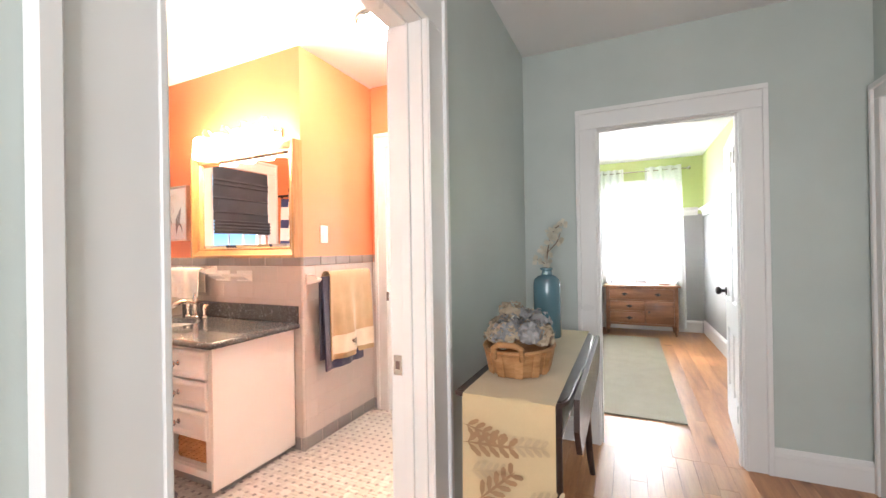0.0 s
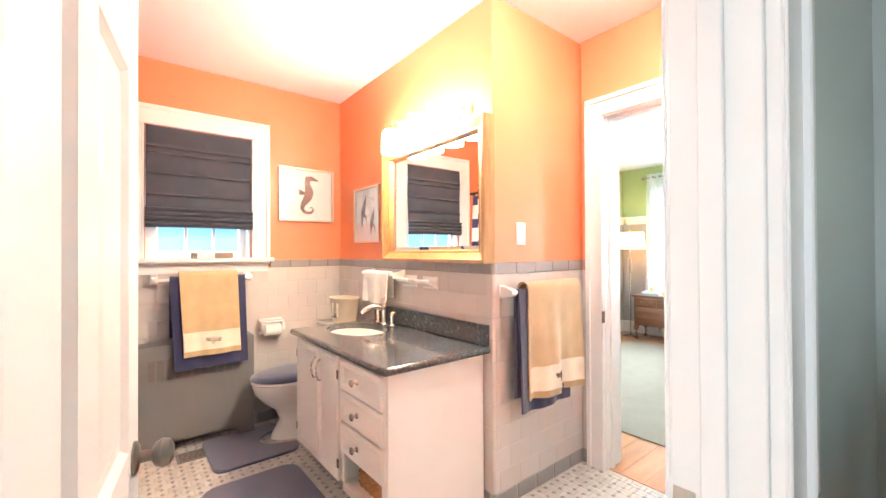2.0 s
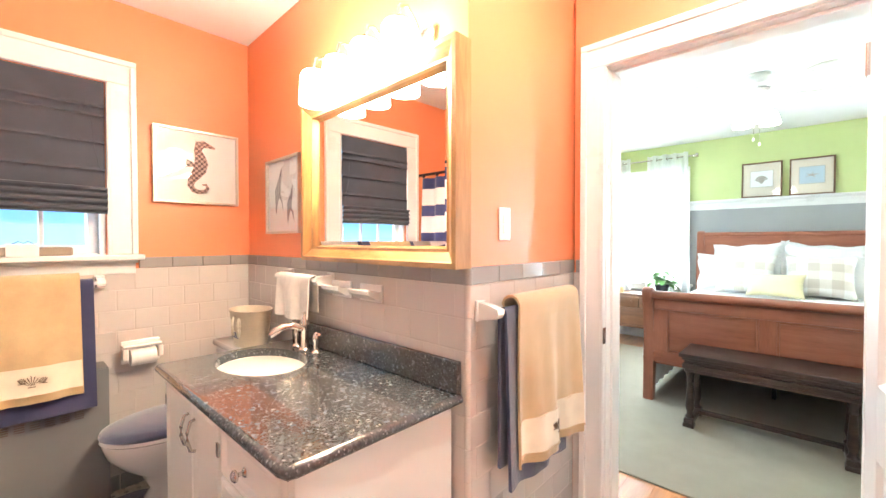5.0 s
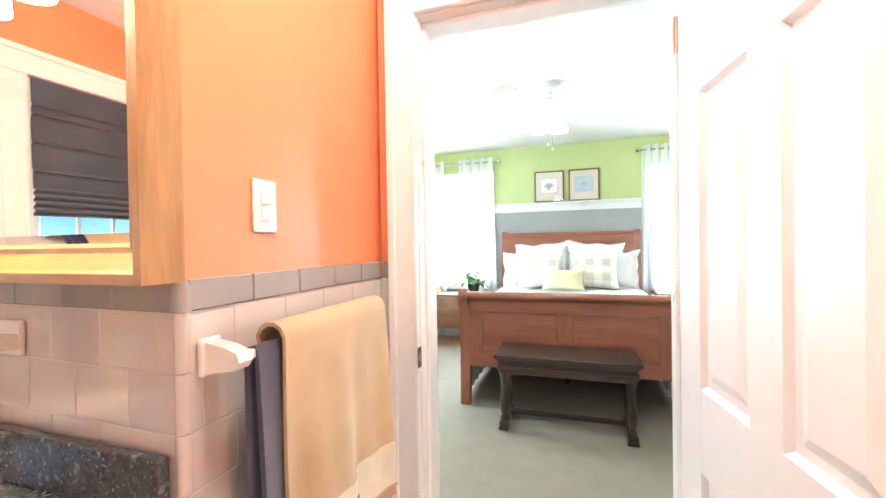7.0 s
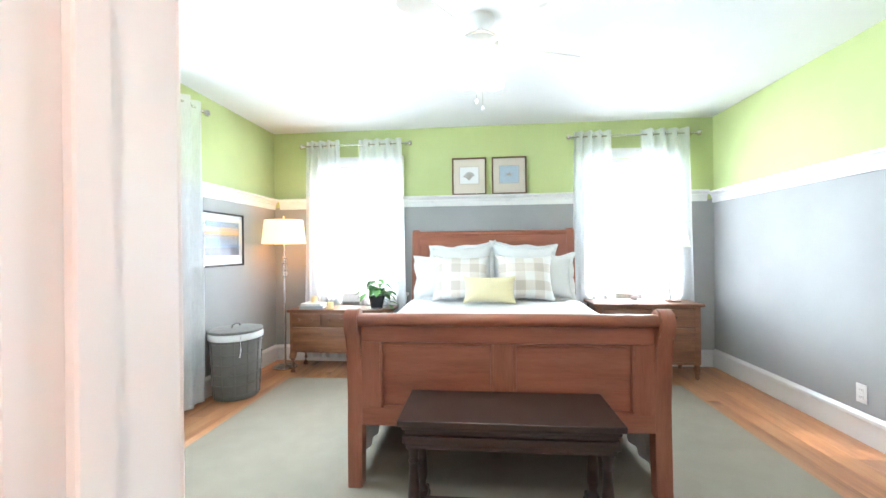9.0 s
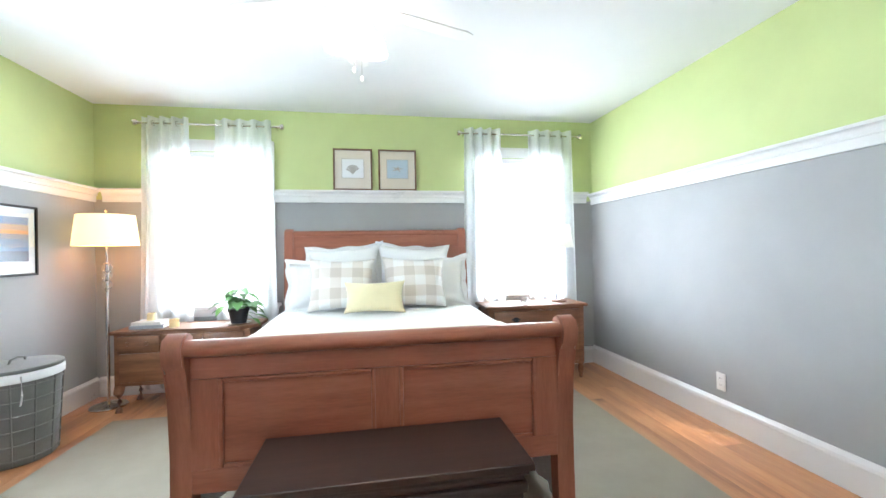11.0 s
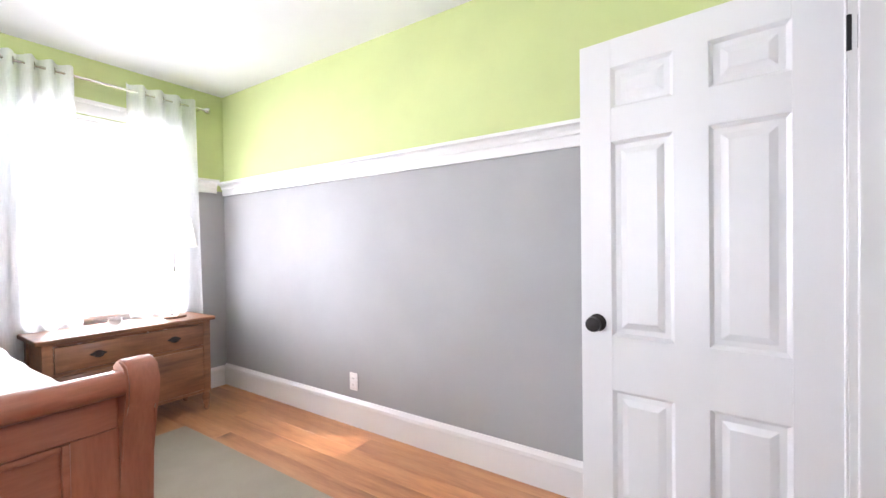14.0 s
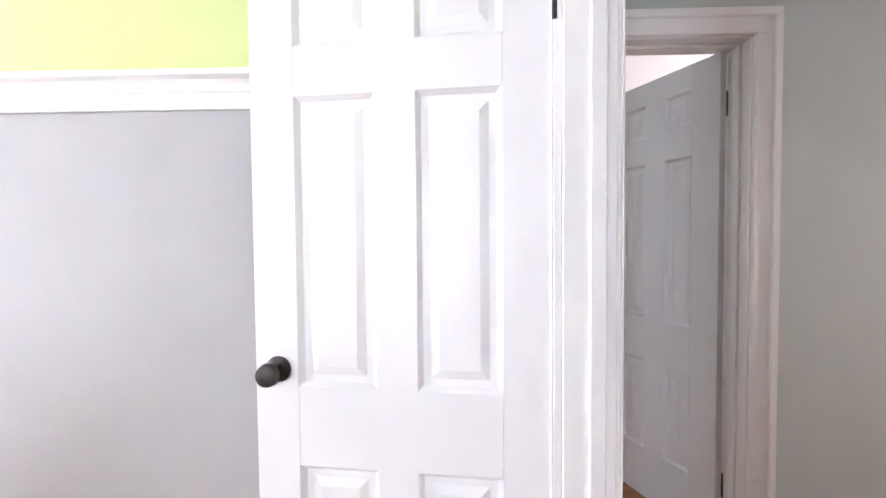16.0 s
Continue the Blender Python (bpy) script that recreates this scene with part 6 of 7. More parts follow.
def shell_basket():
    b = thing("split_wood_basket", "low split-wood basket with folded handles", "basket", -0.045, 1.91, 0.7795)
    part("basket_wall", turned([(0.0, 0.0), (0.105, 0.0), (0.115, 0.008), (0.135, 0.085), (0.138, 0.1), (0.13, 0.1), (0.11, 0.012), (0.0, 0.008)], 28, sx=0.92, sy=1.2), WICKER, b, "", 40)
    for k in range(14):
        a = 2 * math.pi * k / 14
        m = pose(0, 0, 0, 0, 0, math.degrees(a))
        rr = 1 / math.sqrt((math.cos(a) / 0.92) ** 2 + (math.sin(a) / 1.2) ** 2)
        bm = bmesh.new()
        extrude(bm, [(0.118 * rr, 0.004), (0.122 * rr, 0.004), (0.143 * rr, 0.098), (0.139 * rr, 0.1)], "y", -0.014, 0.014)
        bmesh.ops.transform(bm, matrix=m, verts=bm.verts)
        part("split_stave", bm, WICKER, b)
    rim = [(0.139 * 0.92 * math.cos(a), 0.139 * 1.2 * math.sin(a), 0.096) for a in [k * math.pi / 20 for k in range(41)]]
    part("rim_hoop", bar(rim, 0.008, 8), WICKER, b, "", 60)
    part("handle", bar([(-0.05, -0.168, 0.075), (-0.05, -0.172, 0.115), (-0.03, -0.175, 0.128), (0.03, -0.175, 0.128), (0.05, -0.172, 0.115), (0.05, -0.168, 0.075)], 0.011, 8), WICKER, b, "flat wooden handle", 50)
    heap = thing("dried_flower_heap", "heap of dried tan and grey blooms and shells", "dried flowers", -0.045, 1.91, 0.8)
    rnd = random.Random(4)
    for k in range(17):
        a, q = rnd.uniform(0, 6.28), math.sqrt(rnd.random())
        x, y = 0.10 * q * math.cos(a), 0.135 * q * math.sin(a)
        z = 0.10 + 0.075 * (1 - q * q) + rnd.uniform(-0.01, 0.02)
        rad = rnd.uniform(0.038, 0.058)
        bm = bmesh.new()
        for j in range(64):
            th, ph = rnd.uniform(0, 6.28), math.acos(rnd.uniform(-0.35, 1))
            d = Vector((math.sin(ph) * math.cos(th), math.sin(ph) * math.sin(th), math.cos(ph)))
            p = Vector((x, y, z)) + d * rad * rnd.uniform(0.72, 1.0)
            side = d.orthogonal().normalized()
            side.rotate(Matrix.Rotation(rnd.uniform(0, 6.28), 3, d))
            up = d.cross(side)
            s = rad * rnd.uniform(0.16, 0.3)
            vs = [bm.verts.new(p + side * s), bm.verts.new(p + up * s + d * s * 0.7), bm.verts.new(p - side * s), bm.verts.new(p - up * s + d * s * 0.5), bm.verts.new(p + d * s * 0.15)]
            for i in range(4):
                bm.faces.new((vs[i], vs[(i + 1) % 4], vs[4]))
        bmesh.ops.create_icosphere(bm, subdivisions=2, radius=rad * 0.74, matrix=Matrix.Translation((x, y, z)))
        part("dried_bloom", bm, SHELLS_GREY if k % 3 == 0 else SHELLS, heap)
    for x, y, z, r in ((-0.03, -0.11, 0.10, 0.03), (0.06, 0.0, 0.15, 0.02), (-0.01, -0.03, 0.165, 0.02)):
        bm = bmesh.new()
        pts = [(x + 0.6 * r * math.cos(a) * (1 - a / 14), y + 0.2 * r * a / 6, z + 0.6 * r * math.sin(a) * (1 - a / 14)) for a in [k * 0.5 for k in range(22)]]
        tube(bm, pts, [r * (0.75 - 0.03 * k) for k in range(22)], 10)
        part("spiral_shell", bm, WICKER if r > 0.035 else PETAL, heap, "coiled shell", 60)


shell_basket()
bt = thing("glass_bottle", "tall teal blue glass bottle", "bottle", -0.05, 2.54, 0.7755)
part("bottle_body", turned([(0.0, 0.0), (0.066, 0.0), (0.07, 0.006), (0.071, 0.28), (0.066, 0.305), (0.045, 0.322), (0.028, 0.328), (0.026, 0.35), (0.034, 0.356), (0.034, 0.364), (0.024, 0.366), (0.02, 0.35), (0.0, 0.34)], 32), BOTTLE, bt, "", 50)


def orchid():
    o = thing("flower_branch", "dry branch of ivory orchid blossoms in the bottle", "flowers", -0.05, 2.54, 1.12)
    stem = [(0, 0, 0), (0.005, 0.0, 0.10), (0.02, 0.005, 0.18), (0.045, 0.0, 0.225), (0.085, -0.01, 0.25)]
    part("stem", bar(stem, 0.0035, 6), TWIG, o, "", 60)
    part("side_stem", bar([(0.005, 0, 0.1), (0.05, 0.02, 0.15), (0.07, 0.02, 0.2)], 0.0025, 6), TWIG, o, "", 60)
    part("side_stem", bar([(0.0, 0, 0.03), (-0.03, -0.01, 0.06), (-0.05, -0.01, 0.065)], 0.0022, 6), TWIG, o, "", 60)
    rnd = random.Random(8)
    for p in [(0.0, 0, 0.05), (0.01, 0.01, 0.09), (-0.02, 0, 0.115), (0.02, 0, 0.16), (0.04, 0.01, 0.2), (0.06, 0, 0.23), (0.09, -0.01, 0.25), (0.06, 0.02, 0.16), (0.02, -0.01, 0.21), (-0.045, -0.01, 0.06)]:
        bm = bmesh.new()
        for k in range(5):
            a = 2 * math.pi * k / 5 + rnd.random()
            r = rnd.uniform(0.024, 0.036)
            d, s = Vector((math.cos(a), -0.5 + rnd.random() * 0.4, math.sin(a))), Vector((-math.sin(a), 0, math.cos(a)))
            c = Vector(p)
            tip, m1, m2 = c + d * r, c + d * r * 0.6 + s * r * 0.42, c + d * r * 0.6 - s * r * 0.42
            vs = [bm.verts.new(q) for q in (c, m1, tip, m2)]
            bm.faces.new(vs)
        bmesh.ops.solidify(bm, geom=bm.faces[:], thickness=0.001)
        part("blossom", bm, PETAL, o)


orchid()


# ---- bedroom small things ----
def sketch(kind):
    def art(p, y, w, h):
        part("mount_window", boxes(((-0.105, y - 0.0012, 0.115), (0.105, y - 0.0002, 0.305))), TANLINE, p)
        part("inner_print", one((-0.10, y - 0.0022, 0.12), (0.10, y - 0.0013, 0.30)), PAPER if kind == "shell" else SEAPRINT, p)
        y2 = y - 0.0028
        if kind == "shell":
            for k in range(7):
                a = radians(40 + 18 * k)
                ribbon([(0.0, 0.155), (0.055 * math.cos(a) * 0.6, 0.155 + 0.06 * math.sin(a)), (0.07 * math.cos(a), 0.16 + 0.085 * math.sin(a))], [0.002, 0.006, 0.009], y2 - 0.0001 * k, PALEINK, "printed_shell_rib", p)
        else:
            for a in (10, 80, 150, 215, 300):
                a = radians(a)
                ribbon([(0.0, 0.21), (0.06 * math.cos(a), 0.21 + 0.035 * math.sin(a))], [0.008, 0.001], y2, PALEINK, "printed_starfish_arm", p)
    return art


TANLINE = material("grey_brown_line", (0.50, 0.44, 0.36), 0.8)
PALEINK = material("faded_sepia_ink", (0.46, 0.41, 0.36), 0.85)
SEAPRINT = paint("pale_blue_wash", (0.50, 0.60, 0.66), 0.85, 0.1, 0.12)
FRAMEBROWN = wood("brown_speckled_frame", (0.10, 0.05, 0.025), (0.17, 0.09, 0.045), (0.26, 0.15, 0.08), 0.45, (1, 1, 1), 40)
for x, k in ((-1.145, "shell"), (-0.722, "starfish")):
    framed("shell_picture" if k == "shell" else "starfish_picture", "brown framed cream-matted %s print leaning on the picture rail" % k, 0.365, 0.40, 0.022, FRAMEBROWN,
           pose(x, YN - 0.024, RAIL + 0.0925, -2.6, 0, 0), 0.016, art=sketch(k), inner=MATBOARD, glazed=True, group="small prints on the picture rail")


def sunset(p, y, w, h):
    """A glossy sea print in flat bands: dark sky, orange glow, blue water, dark shore."""
    rows = [(0.10, 0.17, (0.03, 0.05, 0.10)), (0.17, 0.25, (0.10, 0.22, 0.38)), (0.25, 0.285, (0.28, 0.24, 0.26)), (0.285, 0.31, (0.75, 0.30, 0.08)), (0.31, 0.35, (0.55, 0.33, 0.20)), (0.35, 0.40, (0.16, 0.24, 0.38))]
    for z0, z1, c in rows:
        part("printed_band", one((-w / 2 + 0.07, y - 0.001, z0), (w / 2 - 0.07, y, z1)), paint("sunset_band", c, 0.5, 0.05, 0.25), p)


framed("sunset_picture", "thin black framed sunset photograph on the grey wall", 0.80, 0.48, 0.025, BLACKMETAL, pose(XW + 0.001, 6.115, 1.09, 0, 0, 90), 0.016, art=sunset, glazed=True)


def floor_lamp():
    l = thing("floor_lamp", "chrome floor lamp with glass balls and a lit cream shade", "floor lamp", -3.09, 6.87, 0)
    part("base", turned([(0.0, 0), (0.125, 0), (0.128, 0.008), (0.12, 0.016), (0.03, 0.022), (0.015, 0.035)], 32), CHROME, l, "", 40)
    part("pole", turned([(0.011, 0.03), (0.011, 0.93), (0.018, 0.935), (0.018, 0.945)], 14), CHROME, l, "", 40)
    for z in (0.985, 1.055, 1.12):
        part("glass_ball", turned([(0.012, -0.038), (0.03, -0.024), (0.037, 0), (0.03, 0.024), (0.012, 0.038)], 20, (0, 0, z)), CRYSTAL, l, "clear glass ball", 60)
        part("chrome_ring", turned([(0.02, -0.004), (0.022, 0), (0.02, 0.004)], 16, (0, 0, z + 0.037)), CHROME, l, "", 40)
    part("stem", turned([(0.008, 0.945), (0.008, 1.53), (0.004, 1.57), (0.012, 1.582), (0.0, 1.595)], 12), CHROME, l, "", 40)
    part("shade", turned([(0.218, 1.30), (0.19, 1.545), (0.187, 1.545), (0.215, 1.30)], 36), LAMP_SHADE, l, "lit cream linen drum shade", 60)


floor_lamp()


def hamper():
    h = thing("laundry_hamper", "grey woven half-round laundry hamper with a lid", "laundry hamper", -3.12, 6.07, 0)
    rx, ry = 0.20, 0.215
    part("woven_body", turned([(0.0, 0.0), (0.82, 0.0), (0.86, 0.01), (1.0, 0.53), (0.97, 0.53), (0.83, 0.02), (0, 0.015)], 36, sx=rx, sy=ry), HAMPER, h, "", 60)
    for k in range(6):
        z = 0.04 + 0.085 * k
        s = 0.86 + 0.14 * z / 0.53 + 0.008
        part("band", bar([(s * rx * math.cos(a), s * ry * math.sin(a), z) for a in [j * math.pi / 18 for j in range(37)]], 0.006, 6), HAMPER, h, "", 60)
    for k in range(12):
        a = 2 * math.pi * k / 12
        part("upright", bar([(0.87 * rx * math.cos(a), 0.87 * ry * math.sin(a), 0.01), (1.012 * rx * math.cos(a), 1.012 * ry * math.sin(a), 0.52)], 0.005, 6), HAMPER, h)
    part("liner_fold", turned([(1.0, 0.49), (1.05, 0.495), (1.06, 0.53), (1.02, 0.545), (0.98, 0.535)], 36, sx=rx, sy=ry), WHITECLOTH, h, "white liner folded over the rim", 60)
    part("lid", turned([(1.04, 0.547), (1.05, 0.557), (1.02, 0.567), (0.6, 0.578), (0, 0.582)], 36, sx=rx, sy=ry), HAMPER, h, "grey woven lid", 50)
    part("lid_handle", bar([(0, -0.06, 0.578), (0, -0.05, 0.6), (0, 0, 0.61), (0, 0.05, 0.6), (0, 0.06, 0.578)], 0.006, 8), HAMPER, h, "", 60)
    part("liner_tie", bar([(0.14, -0.165, 0.53), (0.15, -0.172, 0.42), (0.135, -0.165, 0.36)], 0.005, 6), WHITECLOTH, h, "", 60)


hamper()


def pothos():
    s = thing("plant_saucer", "white saucer under the plant pot", "saucer", -2.09, 6.83, 0.6305)
    part("dish", turned([(0, 0), (0.06, 0), (0.10, 0.012), (0.098, 0.014), (0.06, 0.005), (0, 0.004)], 28), CERAMIC, s, "", 50)
    p = thing("potted_plant", "green pothos plant in a small black pot", "plant", -2.09, 6.83, 0.6355)
    part("pot", turned([(0, 0), (0.058, 0), (0.078, 0.10), (0.084, 0.10), (0.085, 0.125), (0.076, 0.125), (0.07, 0.105), (0, 0.105)], 28), POT, p, "", 40)
    rnd = random.Random(12)
    for k in range(46):
        a = rnd.uniform(0, 6.28)
        reach, rise = rnd.uniform(0.02, 0.17), rnd.uniform(0.14, 0.30)
        rise -= 0.75 * max(0, reach - 0.09)
        if k < 4:
            a, reach, rise = -0.3 + 0.3 * k, 0.15, 0.03 + 0.03 * k
        c = Vector((reach * math.cos(a), reach * math.sin(a), rise))
        part("leaf_stem", bar([(0.01 * math.cos(a), 0.01 * math.sin(a), 0.1), tuple(c * 0.6 + Vector((0, 0, 0.05))), tuple(c)], 0.0018, 5), LEAF, p)
        d = Vector((math.cos(a), math.sin(a), rnd.uniform(-0.8, 0.1))).normalized()
        sd = d.cross(Vector((0, 0, 1))).normalized()
        up = sd.cross(d)
        L = rnd.uniform(0.065, 0.105)
        bm = bmesh.new()
        prof = [(-0.1, 0.0), (-0.18, 0.3), (0.05, 0.46), (0.35, 0.42), (0.7, 0.22), (1.0, 0.0)]
        mid = [bm.verts.new(c + d * L * u + up * L * (-0.05 - 0.22 * u * u)) for u, w in prof]
        lft = [bm.verts.new(c + d * L * u + sd * L * w + up * L * (0.08 * w - 0.22 * u * u)) for u, w in prof]
        rgt = [bm.verts.new(c + d * L * u - sd * L * w + up * L * (0.08 * w - 0.22 * u * u)) for u, w in prof]
        for i in range(len(prof) - 1):
            bm.faces.new((mid[i], mid[i + 1], lft[i + 1], lft[i]))
            bm.faces.new((mid[i], rgt[i], rgt[i + 1], mid[i + 1]))
        bmesh.ops.remove_doubles(bm, verts=bm.verts, dist=1e-5)
        part("leaf", bm, LEAF, p, "", 70)


pothos()


def book(x, y, z, rz, w, d, t, color, label):
    b = thing("book", label, "book", x, y, z, rz, "books on the dresser")
    part("pages", one((-w / 2 + 0.004, -d / 2 + 0.004, 0.003), (w / 2 - 0.004, d / 2 - 0.004, t - 0.003)), PAPER, b)
    bm = boxes(((-w / 2, -d / 2, 0), (w / 2, d / 2, 0.003)), ((-w / 2, -d / 2, t - 0.003), (w / 2, d / 2, t)), ((-w / 2, -d / 2, 0.003), (w / 2, -d / 2 + 0.003, t - 0.003)))
    part("cover", bm, paint("book_cover", color, 0.5, 0.05, 0.1), b)


book(-2.76, 6.84, 0.631, 4, 0.24, 0.17, 0.026, (0.35, 0.40, 0.45), "grey-blue hardback book lying on the dresser")
book(-2.76, 6.85, 0.6575, -3, 0.22, 0.16, 0.024, (0.72, 0.72, 0.70), "white hardback book lying on another book")
for x, y, z, r, h in ((-2.77, 6.87, 0.682, 0.032, 0.06), (-2.57, 6.80, 0.6305, 0.035, 0.065)):
    c = thing("pillar_candle", "short ivory pillar candle", "candle", x, y, z, group="pillar candles")
    part("wax_body", turned([(0, 0), (r, 0), (r, h - 0.004), (r - 0.004, h), (r * 0.7, h - 0.004), (0, h - 0.006)], 20), WAX, c, "", 40)
    part("wick", bar([(0, 0, h - 0.006), (0.001, 0, h + 0.008)], 0.001, 5), SHADE_AND_WICK, c)


def table_lamp():
    l = thing("table_lamp", "clear glass table lamp with a white shade", "table lamp", 0.80, 6.86, 0.7005)
    part("base", turned([(0, 0), (0.072, 0), (0.074, 0.008), (0.07, 0.016), (0.02, 0.02), (0, 0.02)], 28), NIGHTWOOD, l, "round wooden base", 40)
    part("glass_stem", turned([(0.018, 0.02), (0.03, 0.06), (0.045, 0.14), (0.04, 0.22), (0.018, 0.3), (0.012, 0.34)], 24), CRYSTAL, l, "clear glass stem", 60)
    part("neck", turned([(0.012, 0.34), (0.008, 0.36), (0.008, 0.62), (0.0, 0.62)], 12), CHROME, l, "", 40)
    part("shade", turned([(0.15, 0.52), (0.11, 0.74), (0.107, 0.74), (0.147, 0.52)], 36), SHEERSHADE, l, "white fabric shade", 60)


SHEERSHADE = sheer("white_shade_fabric", (0.92, 0.90, 0.86), 0.05)
table_lamp()
gb = thing("glass_bowl", "small clear glass candle holder on the nightstand", "candle holder", 0.42, 6.80, 0.7005)
part("cup", turned([(0, 0), (0.03, 0), (0.036, 0.01), (0.04, 0.06), (0.037, 0.06), (0.032, 0.012), (0, 0.008)], 24), CLEAR, gb, "", 50)


def ceiling_fan():
    f = thing("ceiling_fan", "white ceiling fan at rest with a lit light kit", "ceiling fan", -1.02, 5.12, H)
    part("canopy", turned([(0.0, -0.001), (0.085, -0.001), (0.088, -0.02), (0.06, -0.05), (0.02, -0.06), (0.016, -0.10)], 28), TRIM, f, "", 40)
    part("canopy_ring", turned([(0.108, -0.128), (0.113, -0.132), (0.108, -0.136)], 28), SILVER, f, "thin metal ring", 40)
    part("motor", turned([(0.016, -0.09), (0.07, -0.10), (0.105, -0.12), (0.11, -0.17), (0.09, -0.20), (0.05, -0.215), (0.05, -0.24)], 32), TRIM, f, "", 40)
    for k in range(5):
        a = 20 + 72 * k
        m = pose(0, 0, 0, 0, 0, a)
        bm = bmesh.new()
        box(bm, (0.10, -0.018, -0.178), (0.22, 0.018, -0.170), 0.002, 1, m=m)
        part("blade_arm", bm, TRIM, f)
        bm = bmesh.new()
        out = [(0.19, -0.05), (0.30, -0.062), (0.58, -0.068), (0.62, -0.05), (0.63, 0), (0.62, 0.05), (0.58, 0.068), (0.30, 0.062), (0.19, 0.05)]
        extrude(bm, out, "z", -0.003, 0.003)
        bmesh.ops.transform(bm, matrix=m @ pose(0, 0, -0.166, 11, 0, 0), verts=bm.verts)
        part("blade", bm, TRIM, f)
    for k in range(3):
        a = radians(40 + 120 * k)
        c = (0.10 * math.cos(a), 0.10 * math.sin(a), -0.275)
        part("light_arm", bar([(0.03 * math.cos(a), 0.03 * math.sin(a), -0.235), (0.07 * math.cos(a), 0.07 * math.sin(a), -0.245), (*c[:2], -0.265)], 0.008, 8), TRIM, f, "", 50)
        part("glass_shade", turned([(0.02, 0.01), (0.035, 0.0), (0.05, -0.04), (0.062, -0.09), (0.056, -0.09), (0.03, -0.01), (0, -0.005)], 20, c), FAN_GLASS, f, "glowing frosted glass shade", 50)
    for dx, z in ((0.015, -0.50), (-0.02, -0.46)):
        p = part("pull_chain", bar([(dx, 0, -0.24), (dx, 0, z)], 0.0016, 5), CHROME, f)
        part("pull_knob", turned([(0, -0.03), (0.007, -0.024), (0.008, -0.01), (0.003, 0)], 10, (dx, 0, z)), TRIM, p, "white pull knob", 50)


ceiling_fan()


def radiator():
    r = thing("radiator", "white cast-iron column radiator below the window", "radiator", XW + 0.12, 4.95, 0)
    cols = 12
    for k in range(cols):
        y = -0.33 + 0.06 * k
        bm = bmesh.new()
        for x in (-0.055, 0.055):
            tube(bm, [(x, y, 0.06), (x, y, 0.10), (x, y, 0.56), (x * 0.9, y, 0.61)], [0.016, 0.022, 0.022, 0.018], 10)
        tube(bm, [(-0.055, y, 0.10), (0.055, y, 0.10)], 0.02, 10)
        tube(bm, [(-0.055, y, 0.59), (0.055, y, 0.59)], 0.022, 10)
        part("column", bm, TRIM, r, "", 50)
    for y in (-0.33, 0.33):
        part("foot", boxes(((-0.07, y - 0.015, 0), (-0.04, y + 0.015, 0.07)), ((0.04, y - 0.015, 0), (0.07, y + 0.015, 0.07))), TRIM, r)
    part("pipe_header", bar([(0, -0.34, 0.1), (0, 0.35, 0.1)], 0.018, 10), TRIM, r, "", 50)


radiator()


# ---- tiles, mosaic and planks ----
def slab_mesh(name, w, h, t, e, mat):
    """A piece lying in x-y with softened top edges, w by h, t thick."""
    v = [(x, y, z) for z, i in ((0, 0), (t - e, 0), (t, e)) for x, y in ((i, i), (w - i, i), (w - i, h - i), (i, h - i))]
    f = [(8, 9, 10, 11)] + [(a + i, a + (i + 1) % 4, a + 4 + (i + 1) % 4, a + 4 + i) for a in (0, 4) for i in range(4)]
    me = bpy.data.meshes.new(name)
    me.from_pydata(v, [], f)
    me.materials.append(mat)
    return me


MESHES = {}


def piece(name, w, h, t, e, mat, parent, m):
    key = (name, round(w, 3), round(h, 3), mat.name)
    if key not in MESHES:
        MESHES[key] = slab_mesh(name, w, h, t, e, mat)
    ob = new(name, MESHES[key])
    ob.parent = parent
    ob.matrix_local = m
    return ob


TW, TH, G = 0.152, 0.1075, 0.0019


def tile_wall(parent, origin, rz, length, rows, shift, cap_spans, t=0.010, skip=None):
    """Running-bond wall tiles; local x along the wall, z up, the face turned to local -y."""
    base = pose(*origin, 0, 0, rz) @ pose(0, 0, 0, 90, 0, 0)
    part("grout_bed", one((0.001, 0.001, -0.001), (length - 0.001, 1.155, t - 0.0012)), GROUT, parent).matrix_local = base
    for r in range(rows):
        z1 = 1.155 - r * TH
        z0 = max(0.085, z1 - TH)
        if z1 - z0 < 0.02:
            continue
        u = -((r % 2) * TW / 2 + shift)
        while u < length:
            a, b = max(0, u), min(length, u + TW)
            if b - a > 0.012 and not (skip and skip(a, b, z0, z1)):
                piece("wall_tile", b - a - G, z1 - z0 - G, t, 0.0022, TILE, parent, base @ Matrix.Translation((a, z0, 0)))
            u += TW
    for c0, c1 in cap_spans:
        u = c0
        while u < c1 - 0.005:
            b = min(c1, u + TW)
            piece("cap_tile", b - u - G, 0.06 - G, t + 0.004, 0.0025, TILEGREY, parent, base @ Matrix.Translation((u, 1.156, 0)))
            u += TW
    u = 0
    while u < length:
        b = min(length, u + TW)
        piece("cove_tile", b - u - G, 0.083, t + 0.003, 0.006, COVE, parent, base @ Matrix.Translation((u, 0, 0)))
        u += TW


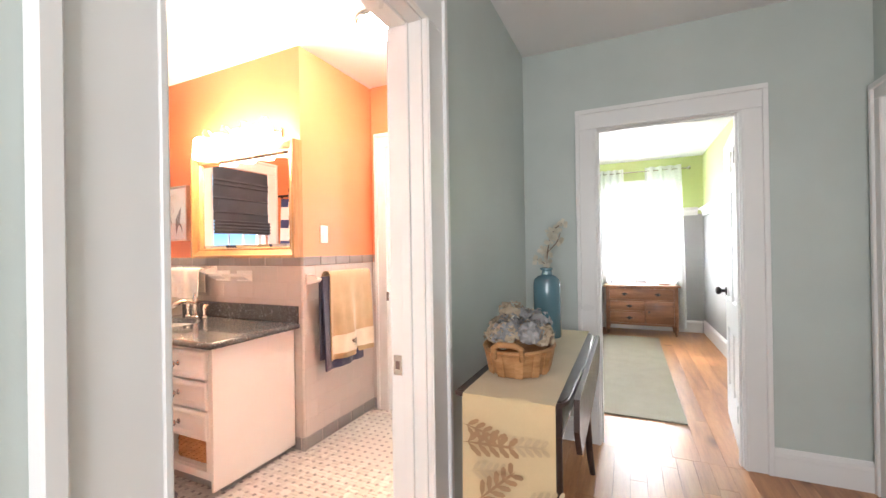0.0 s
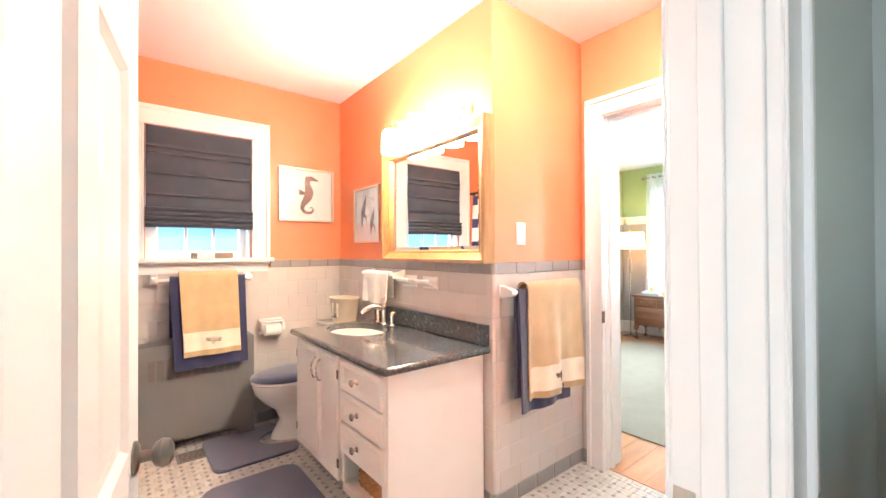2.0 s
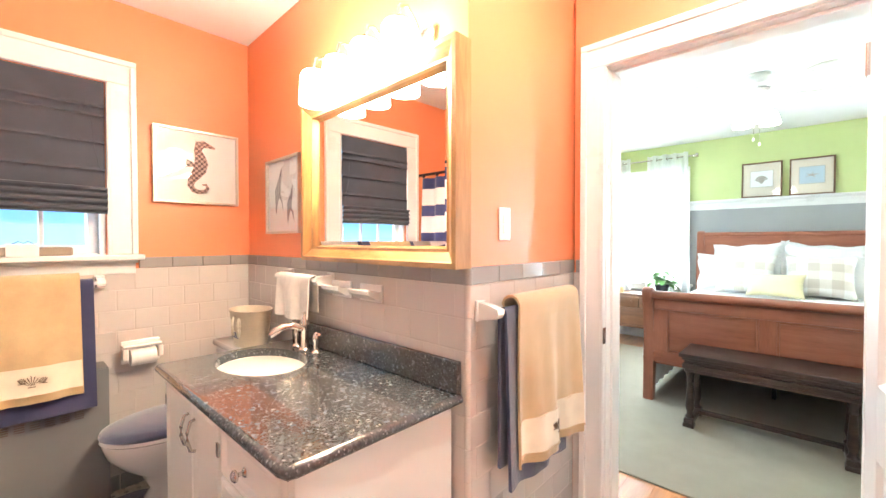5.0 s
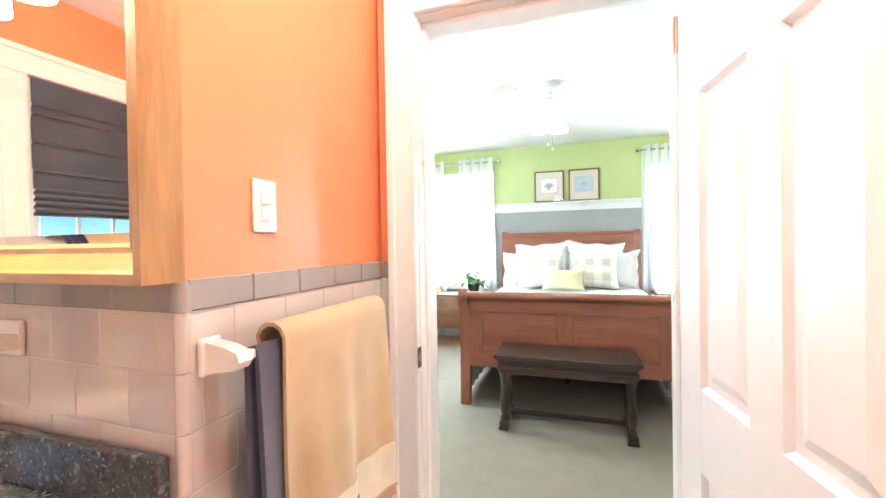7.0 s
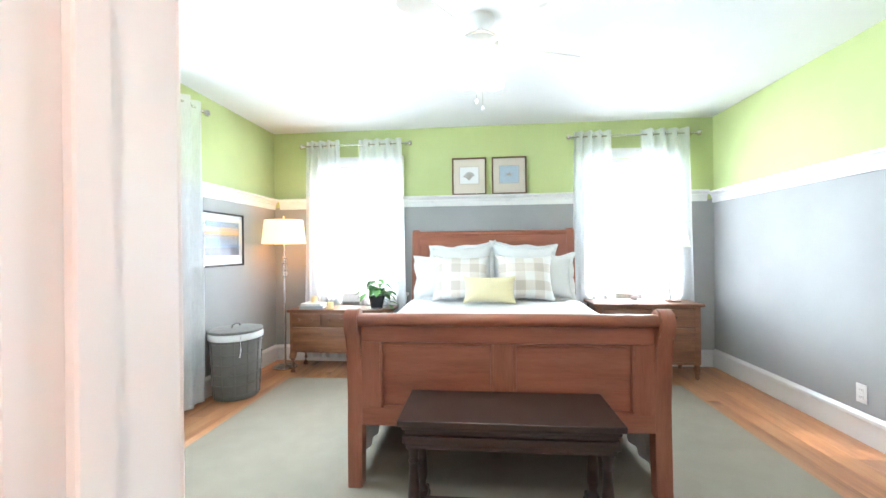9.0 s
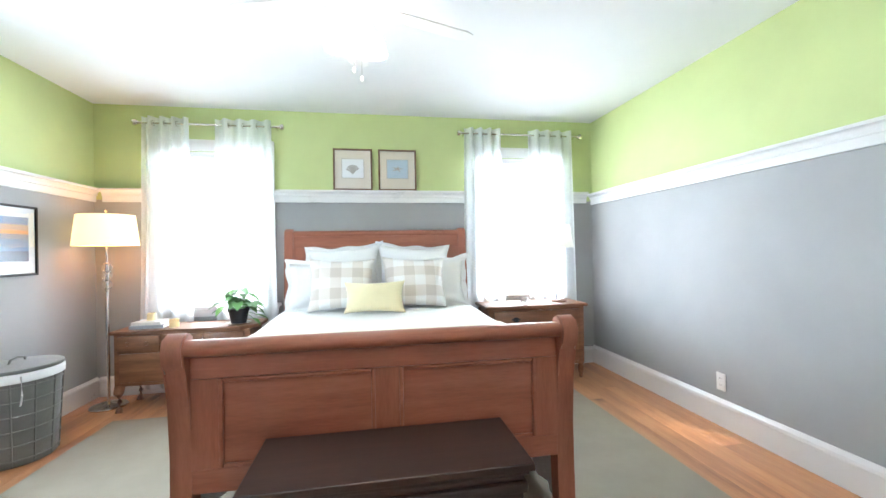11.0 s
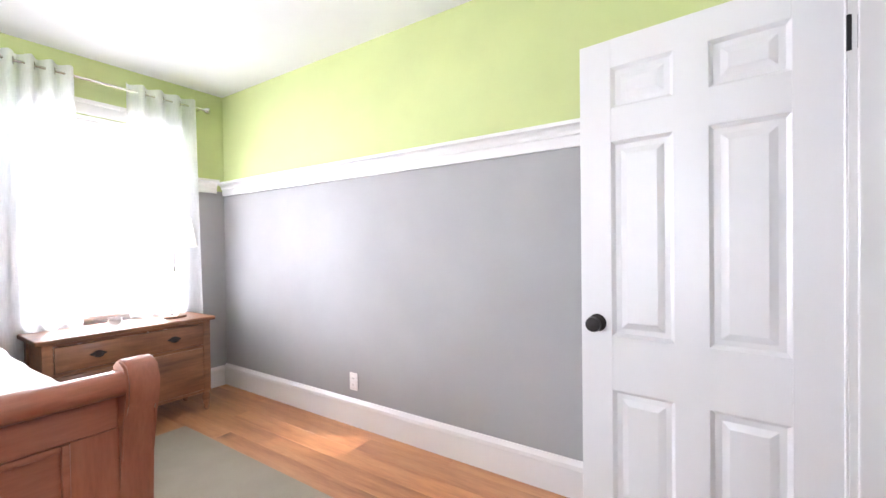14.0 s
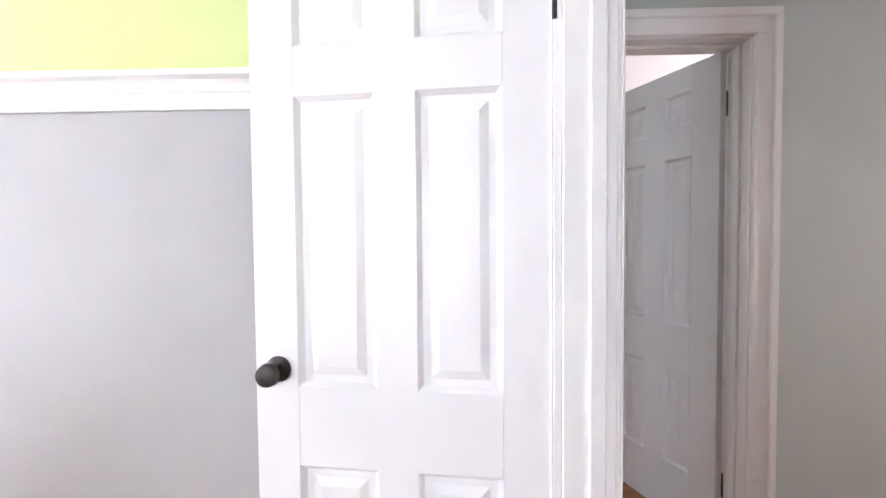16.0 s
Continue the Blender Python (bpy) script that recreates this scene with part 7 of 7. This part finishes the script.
OB = bpy.data.objects
tile_wall(OB["wall_bath_mirror"], (-3.355, 2.341, 0), -1.27, 1.839, 10, 0.03, [(0.012, 1.838)])
tile_wall(OB["wall_bath_mirror"], (-1.515, 2.305, 0), 90, 0.754, 10, 0.05, [(0.0, 0.754)])
tile_wall(OB["wall_bath_west"], (-3.355, 0.0, 0), 90, 2.33, 10, 0.08, [(0.0, 0.86), (1.765, 2.33)], skip=lambda a, b, z0, z1: z1 > 1.14 and a > 0.87 and b < 1.76)
tile_wall(OB["wall_bath_north"], (-1.503, BS, 0), 0, 0.04, 10, 0.0, [(0.012, 0.04)])
for r in range(10):
    z1 = 1.155 - r * TH
    z0 = max(0.085, z1 - TH)
    bm = bmesh.new()
    lathe(bm, [(0.0135, z0 + G), (0.0135, z1)], 16, (-1.516, 2.3015, 0))
    part("corner_bullnose", bm, TILE, OB["wall_bath_mirror"], "", 40)
bm = bmesh.new()
lathe(bm, [(0.0165, 1.156), (0.0175, 1.2), (0.012, 1.214), (0, 1.215)], 16, (-1.516, 2.3015, 0))
part("corner_cap", bm, TILEGREY, OB["wall_bath_mirror"], "", 40)
bm = bmesh.new()
lathe(bm, [(0.0155, 0.0), (0.0155, 0.083)], 16, (-1.516, 2.3015, 0))
part("corner_cove", bm, COVE, OB["wall_bath_mirror"], "", 40)


def mosaic():
    """Basketweave of small white bricks with grey dots where four pairs meet."""
    c, g = 0.0535, 0.0016
    near_m = slab_mesh("mosaic_brick", c - g, c / 2 - g, 0.004, 0.0008, MOSAIC)
    verts, faces, dv, df = [], [], [], []
    x0, y0, x1, y1 = -3.35, 0.35, -0.42, 3.06
    nx, ny = int((x1 - x0) / c), int((y1 - y0) / c)

    def add(V, F, x, y, w, h, t):
        b = len(V)
        e = 0.0008
        V += [(x, y, -0.004), (x + w, y, -0.004), (x + w, y + h, -0.004), (x, y + h, -0.004), (x + e, y + e, t), (x + w - e, y + e, t), (x + w - e, y + h - e, t), (x + e, y + h - e, t)]
        F += [(b + 4, b + 5, b + 6, b + 7)] + [(b + i, b + (i + 1) % 4, b + 4 + (i + 1) % 4, b + 4 + i) for i in range(4)]
    count = 0
    for i in range(nx + 1):
        for j in range(ny + 1):
            x, y = x0 + i * c, y0 + j * c
            for k in (0, 1):
                flat = (i + j) % 2 == 0
                px, py = (x, y + k * c / 2) if flat else (x + k * c / 2, y)
                if -1.30 < x < -0.72 and 2.30 < y < 2.98 and count < 300:
                    ob = new("mosaic_brick", near_m)
                    ob.parent = floor_bath
                    ob.matrix_local = pose(px, py, -0.004) if flat else pose(px + c / 2 - g, py, -0.004, 0, 0, 90)
                    count += 1
                else:
                    add(verts, faces, px, py, (c - g) if flat else (c / 2 - g), (c / 2 - g) if flat else (c - g), 0.0)
            s = 0.0195
            add(dv, df, x - s / 2, y - s / 2, s, s, 0.0007)
    for nm, V, F, mat in (("mosaic_field", verts, faces, MOSAIC), ("mosaic_dots", dv, df, DOT)):
        me = bpy.data.meshes.new(nm)
        me.from_pydata(V, [], F)
        me.materials.append(mat)
        ob = tagged(new(nm, me), "", "", "", "stuff")
        ob.parent = floor_bath


MOSAIC = material("white_mosaic_glaze", (0.66, 0.63, 0.59), 0.25)
_g = MOSAIC.node_tree.nodes.new("ShaderNodeNewGeometry")
set_color(MOSAIC, ramp(MOSAIC, _g.outputs["Random Per Island"], [(0, (0.58, 0.55, 0.51)), (1, (0.72, 0.69, 0.65))]))
DOT = material("grey_mosaic_dot", (0.26, 0.24, 0.23), 0.3)
_g = DOT.node_tree.nodes.new("ShaderNodeNewGeometry")
set_color(DOT, ramp(DOT, _g.outputs["Random Per Island"], [(0, (0.20, 0.185, 0.18)), (1, (0.33, 0.31, 0.30))]))
mosaic()


def planks(parent, x0, x1, y0, y1, width, seed, lengths):
    rnd = random.Random(seed)
    x = x0
    while x < x1 - 0.01:
        w = min(width * rnd.uniform(0.92, 1.08), x1 - x)
        y = y0 - rnd.uniform(0, lengths[0])
        while y < y1:
            l = rnd.uniform(*lengths)
            a, b = max(y, y0), min(y + l, y1)
            if b - a > 0.05:
                me = slab_mesh("floor_plank", w - 0.0007, b - a - 0.0006, 0.012, 0.0006, PLANK)
                ob = new("floor_plank", me)
                ob.parent = parent
                ob.matrix_local = pose(x, a, -0.012 + rnd.uniform(-0.0003, 0.0003))
            y += l
        x += w


planks(floor_bed, XW, XE, 3.09, YN, 0.135, 3, (1.6, 2.9))
planks(floor_hall, -0.35, 1.60, -1.8, 3.09, 0.085, 4, (1.2, 2.4))
planks(floor_room, 1.60, 3.95, 0.52, 3.98, 0.085, 5, (1.2, 2.4))
